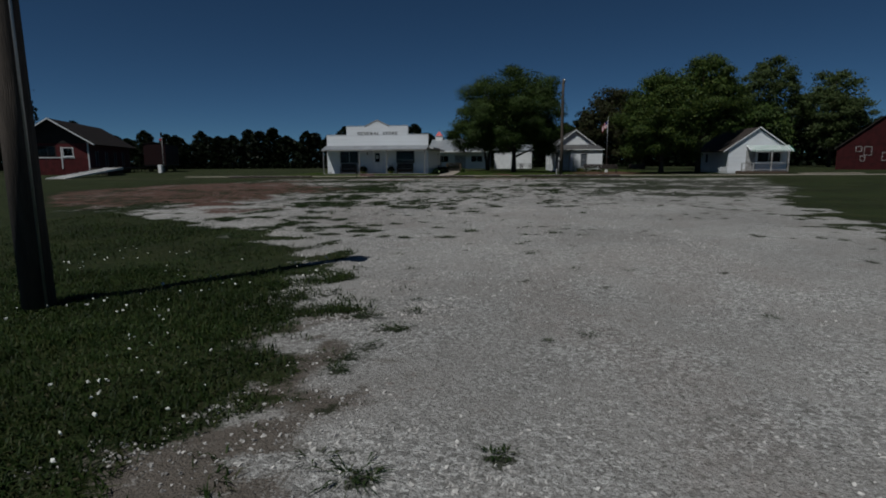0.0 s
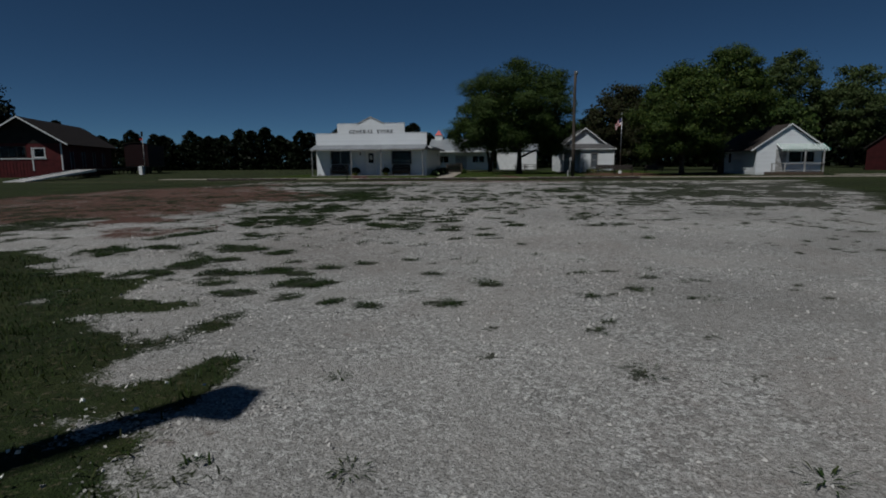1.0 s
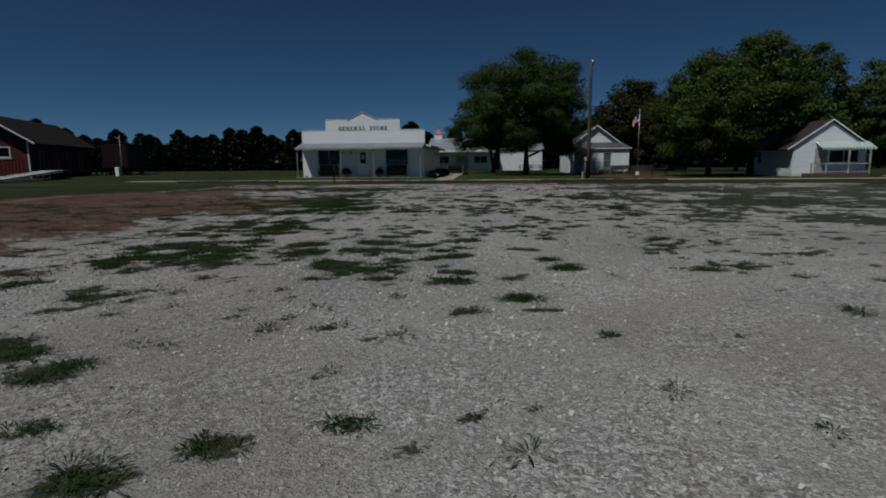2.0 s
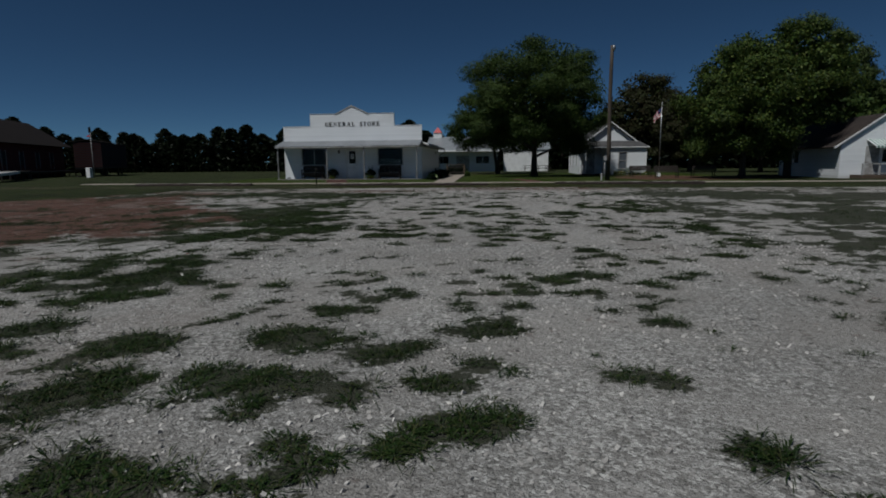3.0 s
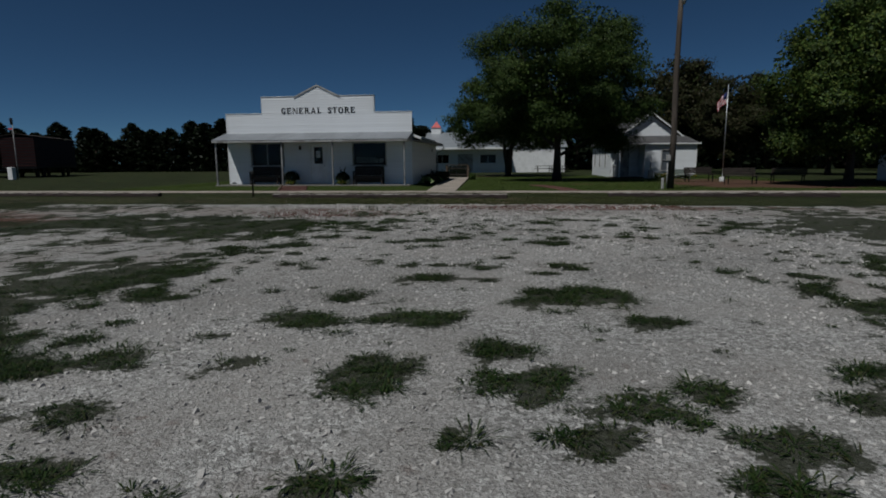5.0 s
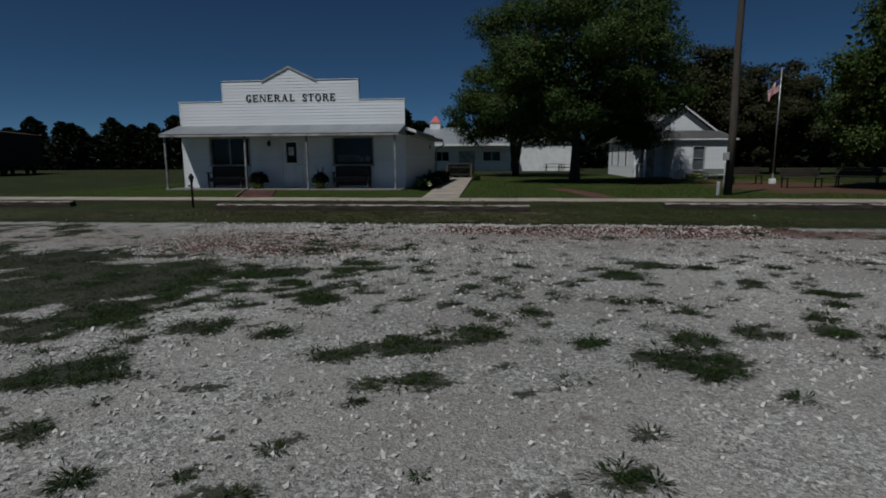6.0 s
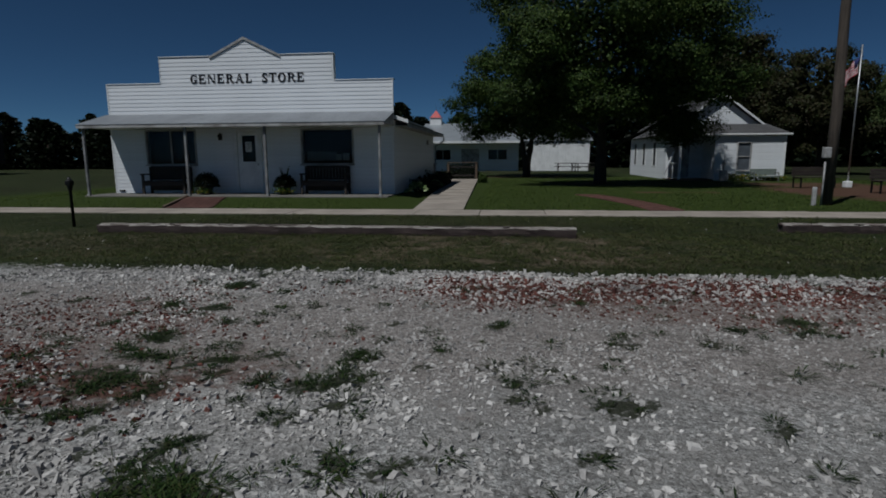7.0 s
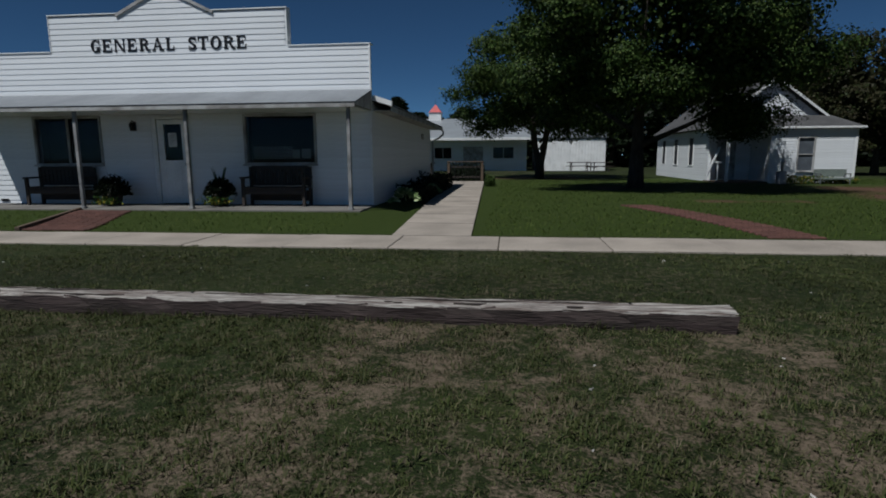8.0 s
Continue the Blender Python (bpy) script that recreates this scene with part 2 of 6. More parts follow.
M_LEAF_YELLOW = leaf_material("yellowish_leaves", ((0.012, 0.025, 0.006), (0.03, 0.056, 0.012), (0.056, 0.09, 0.018), (0.095, 0.115, 0.026)))
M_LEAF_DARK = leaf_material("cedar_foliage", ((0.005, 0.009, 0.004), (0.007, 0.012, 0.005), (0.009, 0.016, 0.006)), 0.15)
M_LEAF_RED = leaf_material("reddish_foliage", ((0.022, 0.028, 0.011), (0.038, 0.032, 0.016), (0.034, 0.05, 0.016)), 0.25)
M_BLADE = leaf_material("grass_blades", ((0.03, 0.043, 0.013), (0.046, 0.06, 0.018), (0.064, 0.074, 0.025), (0.085, 0.082, 0.04)), 0.2)
M_ROUGH = leaf_material("rough_grass_blades", ((0.008, 0.017, 0.004), (0.015, 0.03, 0.006), (0.025, 0.043, 0.009), (0.046, 0.05, 0.018)), 0.2)
M_LAWN = leaf_material("green_lawn_blades", ((0.03, 0.056, 0.009), (0.048, 0.08, 0.013), (0.07, 0.102, 0.018), (0.1, 0.115, 0.03)), 0.25)
M_LAWN_DRY = leaf_material("dry_lawn_blades", ((0.075, 0.076, 0.036), (0.1, 0.092, 0.05), (0.125, 0.105, 0.066), (0.145, 0.12, 0.08)), 0.25)
M_WEED = leaf_material("crabgrass", ((0.009, 0.02, 0.005), (0.014, 0.031, 0.007), (0.023, 0.042, 0.01), (0.046, 0.048, 0.02)), 0.15)
M_HOSTA = leaf_material("hosta_leaves", ((0.1, 0.17, 0.06), (0.18, 0.26, 0.1), (0.45, 0.5, 0.3)), 0.25)
M_FLOWER = leaf_material("bedding_flowers", ((0.04, 0.09, 0.02), (0.06, 0.12, 0.03), (0.4, 0.3, 0.05)), 0.2)


# ---- the ground ----
EDGE_Y = 46.26                                   # far edge of the gravel lot
# patches of crabgrass on the lot, stretch by stretch from the entrance to the far edge: x, y, radius
PLANTS_ENTRANCE = [(6.28, 9.01, 0.05), (6.32, 8.42, 0.07), (6.53, 7.94, 0.06), (6.72, 7.8, 0.06), (7.29, 7.99, 0.05), (3.95, 26.75, 0.075), (3.38, 38.16, 0.085), (1.77, 37.39, 0.1), (6.45, 9.86, 0.07), (6.3, 9.44, 0.06), (6.08, 10.17, 0.06)]
PLANTS_FIRST = [(5.60, 15.03, 0.09), (5.18, 15.14, 0.09), (6.22, 15.23, 0.11), (4.70, 15.34, 0.10), (4.02, 15.41, 0.15), (4.17, 15.50, 0.12), (3.66, 15.89, 0.13), (4.66, 15.90, 0.20),
             (6.61, 16.08, 0.09), (3.46, 16.44, 0.23), (4.41, 16.44, 0.16), (5.94, 16.54, 0.08), (3.97, 16.60, 0.17), (2.88, 16.78, 0.19), (4.61, 16.86, 0.11), (5.07, 17.16, 0.10),
             (4.04, 17.24, 0.09), (3.03, 17.27, 0.14), (5.52, 17.39, 0.08), (3.49, 17.91, 0.16), (2.76, 18.21, 0.30), (1.59, 18.26, 0.19), (4.95, 18.99, 0.10), (5.94, 19.49, 0.10),
             (6.60, 19.64, 0.10), (6.39, 20.01, 0.15), (4.33, 20.71, 0.10), (5.67, 20.72, 0.19), (4.92, 20.79, 0.10), (6.30, 20.89, 0.09), (4.41, 21.00, 0.11), (4.99, 21.17, 0.10)]
PLANTS_SECOND = [(5.75, 21.18, 0.12), (4.74, 21.29, 0.10), (4.56, 21.36, 0.09), (4.36, 21.41, 0.22), (4.90, 21.46, 0.08), (7.01, 21.60, 0.17), (4.05, 21.73, 0.19), (5.33, 22.05, 0.09),
             (2.62, 22.09, 0.09), (6.77, 22.18, 0.11), (5.55, 22.27, 0.14), (4.53, 22.32, 0.08), (3.38, 22.34, 0.22), (2.65, 22.57, 0.09), (3.52, 22.62, 0.17), (4.87, 22.66, 0.14),
             (4.48, 22.70, 0.17), (4.12, 22.74, 0.17), (5.42, 22.78, 0.16), (6.53, 22.94, 0.12), (2.54, 23.01, 0.08), (8.30, 23.07, 0.09), (5.61, 23.09, 0.10), (4.92, 23.20, 0.16),
             (3.20, 23.25, 0.24), (5.14, 23.40, 0.10), (4.34, 23.54, 0.25), (2.22, 23.59, 0.25), (5.62, 23.85, 0.23), (6.91, 24.06, 0.08), (4.29, 24.25, 0.13), (4.57, 24.27, 0.08)]
PLANTS_THIRD = [(5.43, 24.37, 0.09), (5.86, 24.47, 0.08), (5.38, 24.61, 0.09), (4.59, 24.66, 0.10), (4.83, 24.78, 0.12), (5.40, 24.92, 0.11), (5.66, 24.95, 0.08), (5.93, 24.97, 0.09),
             (6.52, 25.00, 0.11), (6.21, 25.01, 0.08), (3.49, 25.15, 0.08), (2.67, 25.21, 0.12), (5.89, 25.27, 0.12), (7.19, 25.43, 0.09), (6.23, 25.58, 0.17), (7.47, 25.73, 0.10),
             (3.91, 25.79, 0.08), (6.63, 25.86, 0.14), (5.45, 25.96, 0.08), (1.99, 26.26, 0.19), (1.44, 26.77, 0.10), (2.24, 26.94, 0.15), (6.83, 27.48, 0.16), (7.82, 26.99, 0.10),
             (4.27, 26.82, 0.085), (8.55, 27.23, 0.14), (5.53, 27.92, 0.11), (4.15, 28.06, 0.11), (5.47, 28.14, 0.09), (2.75, 28.31, 0.21), (4.80, 28.36, 0.12), (5.95, 28.45, 0.08)]
PLANTS_FOURTH = [(5.67, 28.46, 0.14), (6.30, 28.46, 0.08), (6.28, 28.75, 0.16), (5.43, 28.89, 0.17), (4.64, 29.02, 0.19), (4.12, 29.02, 0.27), (3.62, 29.02, 0.26), (2.71, 29.04, 0.11),
             (5.75, 29.07, 0.19), (1.89, 29.20, 0.24), (6.55, 29.22, 0.15), (1.75, 29.45, 0.40), (5.74, 29.55, 0.12), (2.11, 29.55, 0.44), (5.31, 29.57, 0.21), (6.29, 29.70, 0.16),
             (3.73, 29.74, 0.22), (3.18, 29.88, 0.15), (7.43, 29.89, 0.08), (4.06, 29.92, 0.18), (5.47, 29.93, 0.16), (5.72, 29.95, 0.11), (2.28, 29.96, 0.41), (4.80, 30.15, 0.13),
             (3.85, 30.30, 0.14), (2.97, 30.37, 0.10), (3.41, 30.39, 0.10), (4.82, 30.45, 0.08), (2.58, 30.47, 0.16), (3.98, 30.47, 0.12), (5.72, 30.49, 0.11), (5.37, 30.49, 0.10)]
PLANTS_FIFTH = [(4.51, 30.49, 0.12), (7.64, 30.52, 0.21), (7.91, 30.54, 0.14), (4.76, 30.67, 0.09), (6.44, 30.74, 0.10), (4.39, 30.84, 0.09), (2.51, 30.84, 0.15), (3.70, 30.86, 0.10),
             (6.01, 30.90, 0.14), (5.09, 30.90, 0.14), (3.30, 30.92, 0.12), (6.91, 31.05, 0.14), (5.85, 31.08, 0.20), (5.72, 31.19, 0.08), (6.41, 31.23, 0.12), (3.65, 31.25, 0.14),
             (1.99, 31.45, 0.21), (3.71, 31.69, 0.08), (6.97, 31.69, 0.09), (3.39, 31.70, 0.09), (6.26, 31.76, 0.16), (6.89, 31.82, 0.09), (2.40, 31.84, 0.10), (2.83, 31.88, 0.11),
             (4.03, 31.94, 0.11), (5.97, 31.98, 0.15), (1.92, 32.02, 0.14), (5.78, 32.07, 0.14), (2.12, 32.24, 0.11), (7.05, 32.25, 0.16), (4.53, 32.33, 0.10), (6.74, 32.34, 0.12)]
PLANTS_SIXTH = [(5.18, 32.39, 0.18), (6.05, 32.43, 0.18), (2.50, 32.44, 0.14), (1.15, 32.67, 0.28), (5.46, 32.79, 0.20), (3.94, 32.91, 0.18), (6.71, 32.93, 0.15), (1.84, 32.98, 0.19),
             (4.79, 32.99, 0.23), (5.87, 33.00, 0.13), (7.12, 33.11, 0.31), (2.20, 33.16, 0.20), (5.08, 33.21, 0.09), (4.03, 33.22, 0.21), (3.09, 33.24, 0.08), (4.67, 33.60, 0.18),
             (2.63, 33.68, 0.10), (3.12, 34.19, 0.22), (4.03, 34.29, 0.27), (5.88, 34.35, 0.19), (3.27, 34.99, 0.14), (5.41, 35.15, 0.42), (4.53, 35.84, 0.10), (3.87, 35.89, 0.22),
             (5.17, 36.30, 0.10), (4.50, 36.58, 0.14), (5.54, 36.60, 0.11), (3.58, 36.66, 0.15), (3.86, 36.71, 0.15), (4.22, 36.76, 0.08), (5.41, 36.82, 0.17), (4.72, 37.29, 0.10)]
PLANTS_SEVENTH = [(1.86, 37.35, 0.10), (1.34, 37.49, 0.13), (0.92, 37.51, 0.16), (0.59, 37.88, 0.17), (1.13, 37.93, 0.11), (1.36, 38.15, 0.26), (5.74, 38.23, 0.09), (3.67, 38.24, 0.12),
             (3.04, 38.65, 0.16), (5.38, 38.73, 0.24), (3.47, 38.92, 0.25), (4.78, 39.08, 0.09), (2.36, 39.09, 0.11), (1.69, 39.19, 0.17), (5.56, 39.21, 0.15), (3.99, 39.28, 0.19),
             (7.05, 39.35, 0.12), (6.13, 39.44, 0.13), (6.69, 39.49, 0.16), (3.93, 39.80, 0.13), (4.40, 39.87, 0.14), (1.84, 39.88, 0.09), (3.65, 40.08, 0.08), (2.33, 40.10, 0.13),
             (2.57, 40.16, 0.10), (3.21, 40.20, 0.08), (5.22, 40.28, 0.08), (1.37, 40.40, 0.09), (1.78, 40.52, 0.09), (2.34, 40.66, 0.11), (1.35, 40.70, 0.14), (0.87, 40.70, 0.18)]
PLANTS_EIGHTH = [(1.83, 40.85, 0.13), (2.15, 41.15, 0.12), (1.08, 41.16, 0.21), (0.40, 41.23, 0.18), (1.50, 41.40, 0.25), (5.52, 41.43, 0.19), (2.17, 41.60, 0.19), (5.39, 41.65, 0.10),
             (0.09, 41.80, 0.26), (5.26, 41.93, 0.11), (2.31, 42.01, 0.18), (6.14, 42.06, 0.09), (6.53, 42.10, 0.12), (5.94, 42.27, 0.24), (2.92, 42.34, 0.09), (2.48, 43.16, 0.09),
             (1.30, 43.16, 0.12), (2.65, 43.23, 0.08), (1.34, 43.49, 0.09), (1.07, 43.92, 0.11), (1.04, 44.72, 0.09), (5.88, 44.74, 0.10), (0.65, 44.80, 0.08), (0.91, 45.58, 0.13)]
PLANTS_NINTH = [(7.65, 15.54, 0.07), (4.77, 21.02, 0.06), (5.57, 21.56, 0.07), (4.62, 21.72, 0.07), (4.80, 21.77, 0.06), (5.00, 21.86, 0.07), (3.54, 21.86, 0.06), (2.94, 21.91, 0.06),
             (4.81, 22.04, 0.07), (3.70, 24.16, 0.07), (6.58, 24.38, 0.07), (3.73, 24.48, 0.06), (6.92, 24.51, 0.07), (6.59, 24.75, 0.06), (4.31, 24.82, 0.06), (6.99, 24.92, 0.06),
             (6.35, 24.96, 0.06), (2.98, 25.07, 0.07), (4.16, 25.23, 0.07), (7.26, 25.30, 0.06), (5.32, 25.41, 0.07), (4.40, 25.44, 0.07), (5.73, 25.63, 0.07), (6.77, 25.64, 0.06),
             (4.18, 25.70, 0.06), (7.75, 25.98, 0.07), (6.98, 26.49, 0.06), (7.49, 26.71, 0.07), (6.72, 26.95, 0.11), (7.04, 27.21, 0.11), (6.54, 28.27, 0.07), (6.44, 28.39, 0.07)]
PLANTS_TENTH = [(3.08, 30.20, 0.07), (5.24, 30.54, 0.06), (4.50, 30.99, 0.07), (2.60, 31.08, 0.06), (3.78, 31.36, 0.06), (2.41, 36.36, 0.07), (0.94, 37.28, 0.07), (1.67, 39.73, 0.06),
             (2.00, 40.23, 0.07), (5.52, 40.43, 0.07), (2.86, 40.45, 0.06), (2.49, 40.91, 0.07), (4.81, 40.96, 0.06), (5.75, 41.10, 0.07), (2.54, 42.75, 0.06), (1.27, 42.97, 0.06),
             (4.24, 43.03, 0.07), (2.23, 43.17, 0.07), (3.75, 43.29, 0.06), (1.02, 43.62, 0.06), (4.40, 44.06, 0.07)]


def height(x, y):
    """The lie of the land: level, with a slight rise to the store's porch and a shallow roughness."""
    x, y = np.asarray(x, float), np.asarray(y, float)
    rise = 0.115 * smooth(54.4, 56.4, y) * smooth(-13.0, -10.5, x) * (1 - smooth(0.2, 1.2, x)) * (1 - smooth(69, 72, y))
    return rise + (value_noise(x, y, 0.9, 5) - 0.5) * 0.025 * (1 - smooth(52.2, 52.6, y))


def lot(x, y):
    """How far inside the gravel lot a place lies, in metres (negative: outside)."""
    x, y = np.asarray(x, float), np.asarray(y, float)
    left = np.interp(y, [-10, 5, 7.4, 7.9, 8.6, 9.5, 11, 12.6, 13.3, 14.2, 15.6, 17, 19, 23, 25, 28.6, 31, 36, 38.5, 40.6, 47], [6.3, 6.3, 6.2, 5.95, 5.85, 5.6, 5.4, 5.1, 4.7, 4.0, 3.0, 0.8, -2.4, -8, -9.8, -12.2, -12.6, -12.1, -11, -9.8, -9])
    right = np.interp(y, [-10, 5, 15.2, 22, 27, 31, 35, 40, 47], [15, 13, 13.4, 14.9, 17.2, 19.2, 20.6, 22.2, 24])
    far = np.minimum(EDGE_Y - y, y + 14)
    wob = (fractal(x, y, 1.6, 11) - 0.5) * (0.5 + 0.8 * smooth(13, 16, y))
    side = np.minimum(x - left, right - x) * 0.75 + wob + (value_noise(x, y, 0.45, 12) - 0.5) * (0.9 + 0.9 * smooth(12, 14.5, y) * (1 - smooth(20, 24, y))) + (value_noise(x, y, 0.17, 13) - 0.5) * 0.5
    return np.minimum(side, far + (value_noise(x, y, 0.5, 3) - 0.5) * 0.22)


def weeds(x, y):
    """Density of weeds on the lot, 0 to 1."""
    x, y = np.asarray(x, float), np.asarray(y, float)
    blot = 0.45 * value_noise(x, y * 0.85, 0.34, 21) + 0.33 * value_noise(x, y * 0.9, 0.15, 22) + 0.22 * value_noise(x, y, 0.07, 23)
    wide = fractal(x, y, 4.5, 31)
    # how overgrown each stretch is: bare wheel tracks to the right at the near end, rough to the left
    streak = smooth(0.4, 0.62, 0.6 * value_noise(x, y, 0.8, 35) + 0.4 * value_noise(x, y, 0.3, 36))
    cover = 0.01 + (0.25 + 0.4 * (1 - smooth(20, 24, y)) + (0.35 + 0.4 * smooth(20, 24, y)) * streak) * (0.54 - 0.17 * smooth(22, 25, y)) * smooth(4.0, 1.6, x + 0.08 * (y - 20)) * smooth(11, 13.5, y) * (1 - smooth(29, 33, y))
    cover += (0.3 + 0.7 * streak) * 0.34 * smooth(4.4, 1.2, x) * smooth(27, 31, y) * (1 - 0.9 * smooth(34, 36.5, y)) + (0.2 + 0.8 * streak) * 0.24 * smooth(-6, -3.5, x) * smooth(3.0, 1.2, x) * smooth(27, 30, y) * (1 - smooth(37, 40, y))
    cover += 0.2 * (1 - 0.6 * smooth(4.5, 6.5, x)) * smooth(18.5, 22, y) * (1 - 0.8 * smooth(35, 37.5, y)) * (1 - smooth(40.5, 44, y)) + 0.14 * (1 - 0.3 * smooth(4.5, 6.5, x)) * smooth(27, 31, y) * (1 - smooth(35, 38, y))
    cover += 0.65 * smooth(-10, -8.5, x) * smooth(3.0, 1.4, x) * smooth(38.4, 39.4, y) * (1 - smooth(42.4, 43.3, y)) + 0.46 * smooth(-3.0, -4.6, x) * smooth(36, 38, y) * (1 - smooth(45.6, 46.2, y))
    cover += 0.14 * smooth(5, 7, x) * smooth(30, 34, y) * (1 - smooth(41.5, 43.5, y))
    cover += 0.45 * smooth(8.5, 12, x) * smooth(35, 40, y)
    cover += 0.22 * smooth(8, 10, x) * smooth(22, 28, y) * (1 - smooth(40, 44, y)) - 0.1 * smooth(42, 44, y)
    cover -= 0.12 * smooth(6.2, 7.4, x) * (1 - smooth(19, 22, y))
    cover += 0.3 * smooth(11, 14, x) * smooth(24, 28, y) * (1 - smooth(35, 38, y)) + 0.1 * smooth(0, -3, x)
    cover *= 1 - 0.5 * red_soil(x, y)
    # the lane down the middle is driven on: little but the patches set out above
    lane = (1 - smooth(2.0, 3.6, np.abs(x - 7.3 + 0.105 * (y - 5.7)))) * smooth(13, 15, y)
    cover *= (1 - 0.95 * lane) * (0.45 + 0.85 * smooth(0.35, 0.65, fractal(x, y, 1.7, 33)))
    d = smooth(-0.01, 0.02, blot * 0.8 + wide * 0.2 - (0.72 - 0.5 * cover))
    # small single plants
    speck = 0.7 * value_noise(x, y * 0.9, 0.1, 26) + 0.3 * value_noise(x, y, 0.05, 27)
    d = np.maximum(d, smooth(0.0, 0.06, speck - 0.89 + 0.02 * smooth(16, 19, y) + 0.11 * smooth(19, 24, y) * (1 - 0.75 * lane * (1 - smooth(38.5, 41, y))) + 0.015 * smooth(41, 42.5, y) - 0.05 * smooth(44.6, 45.3, y) + 0.04 * smooth(6, 3, x)))
    flat, fx, fy = d.ravel().copy(), x.ravel(), y.ravel()
    torn = (value_noise(fx, fy, 0.19, 8) - 0.5) * 0.85 + (value_noise(fx, fy, 0.07, 9) - 0.5) * 0.5
    for px, py, r in PLANTS_ENTRANCE + PLANTS_FIRST + PLANTS_SECOND + PLANTS_THIRD + PLANTS_FOURTH + PLANTS_FIFTH + PLANTS_SIXTH + PLANTS_SEVENTH + PLANTS_EIGHTH + PLANTS_NINTH + PLANTS_TENTH:
        r = r + (0.018 if 21 < py < 27.5 else 0.0)
        k = np.nonzero((np.abs(fy - py) < 2.2 * r) & (np.abs(fx - px) < 3 * r))[0]
        q = np.hypot((fx[k] - px) / (r * 1.35), (fy[k] - py) / (r * 1.12)) + torn[k]
        flat[k] = np.maximum(flat[k], 1 - smooth(0.75, 1.1, q))
    return flat.reshape(d.shape)


def red_soil(x, y):
    """Reddish cinder showing through the gravel, 0 to 1."""
    x, y = np.asarray(x, float), np.asarray(y, float)
    n = fractal(x, y, 1.8, 41)
    a = smooth(1.12, 0.75, np.hypot((x + 7.6 + 0.22 * (y - 30)) / 7.6, (y - 31) / 12.0) + (n - 0.5) * 0.8)
    a = np.maximum(a, 0.8 * smooth(1.1, 0.5, np.hypot((x - 7.0) / 7.2, (y - 45.4) / 0.85) + (n - 0.5) * 1.1))
    a = np.maximum(a, 0.66 * smooth(1.1, 0.5, np.hypot((x - 0.3) / 2.3, (y - 43.8) / 1.6) + (n - 0.5) * 0.9))
    return a


def dirt(x, y):
    """Brown soil laid bare along the grass edge by the entrance, 0 to 1."""
    edge = lot(x, y)
    n = 0.6 * fractal(x, y, 0.7, 43) + 0.4 * value_noise(x, y, 0.16, 44)
    return smooth(-0.5, -0.1, edge) * (1 - smooth(0.3, 0.75, edge)) * (1 - smooth(9.6, 11, y)) * (np.asarray(x) < 9) * 0.9 * smooth(0.45, 0.56, n)


def dust(x, y):
    """Trodden grey-brown dust between the stones, 0 to 1: wheel tracks and the stretch before the far edge."""
    x, y = np.asarray(x, float), np.asarray(y, float)
    n = fractal(x, y, 1.3, 47)
    far = smooth(42.6, 43.6, y + (n - 0.5) * 1.6) * (1 - smooth(45.0, 45.7, y + (n - 0.5) * 0.8)) * smooth(-12, -6, x) * (0.55 + 0.45 * smooth(9, 5, x))
    return np.clip(far + 0.45 * smooth(0.6, 0.7, fractal(x, y * 0.35, 1.6, 48)), 0, 1)


def bare(x, y):
    """Dry or bare places in the grass, 0 to 1."""
    strip = smooth(46.5, 47.2, y) * (1 - 0.75 * smooth(48.8, 50.2, y)) * (1 - 0.8 * smooth(4.6, 6.8, np.asarray(x))) * (0.45 + 0.55 * smooth(0.6, 2.4, np.asarray(x)))
    mulch = np.maximum.reduce([smooth(1.2, 0.6, np.hypot((np.asarray(x) - cx) / rx, (np.asarray(y) - cy) / ry) + (fractal(x, y, 1.1, 58) - 0.5) * 1.2) for cx, cy, rx, ry in ((7.6, 66.8, 3.2, 1.5), (5.4, 77.0, 3.4, 2.0), (9.2, 61.8, 3.0, 0.7), (17.0, 69.8, 3.6, 1.3), (16.6, 66.9, 3.8, 2.6))])
    beds = np.maximum(0.8 * mulch, smooth(1.2, 0.6, np.hypot((np.asarray(x) - 18.6) / 6.0, (np.asarray(y) - 61.3) / 5.0) + (fractal(x, y, 1.5, 57) - 0.5) * 0.7))
    mottle = 0.42 * value_noise(x, y, 0.3, 51) + 0.3 * value_noise(x, y, 0.13, 52) + 0.28 * fractal(x, y, 0.9, 53)
    return np.clip(strip * (0.18 + 0.58 * smooth(0.38, 0.6, mottle)), 0, 1), beds


def steps(a, b, step, out, grow=1.35):
    """Coordinates that are even from a to b and widen on both sides as far as out."""
    mid = list(np.arange(a, b + step / 2, step))
    up, s = [mid[-1]], step
    while up[-1] < out[1]:
        s *= grow
        up.append(up[-1] + s)
    down, s = [mid[0]], step
    while down[-1] > out[0]:
        s *= grow
        down.append(down[-1] - s)
    return np.array(down[:0:-1] + mid + up[1:])


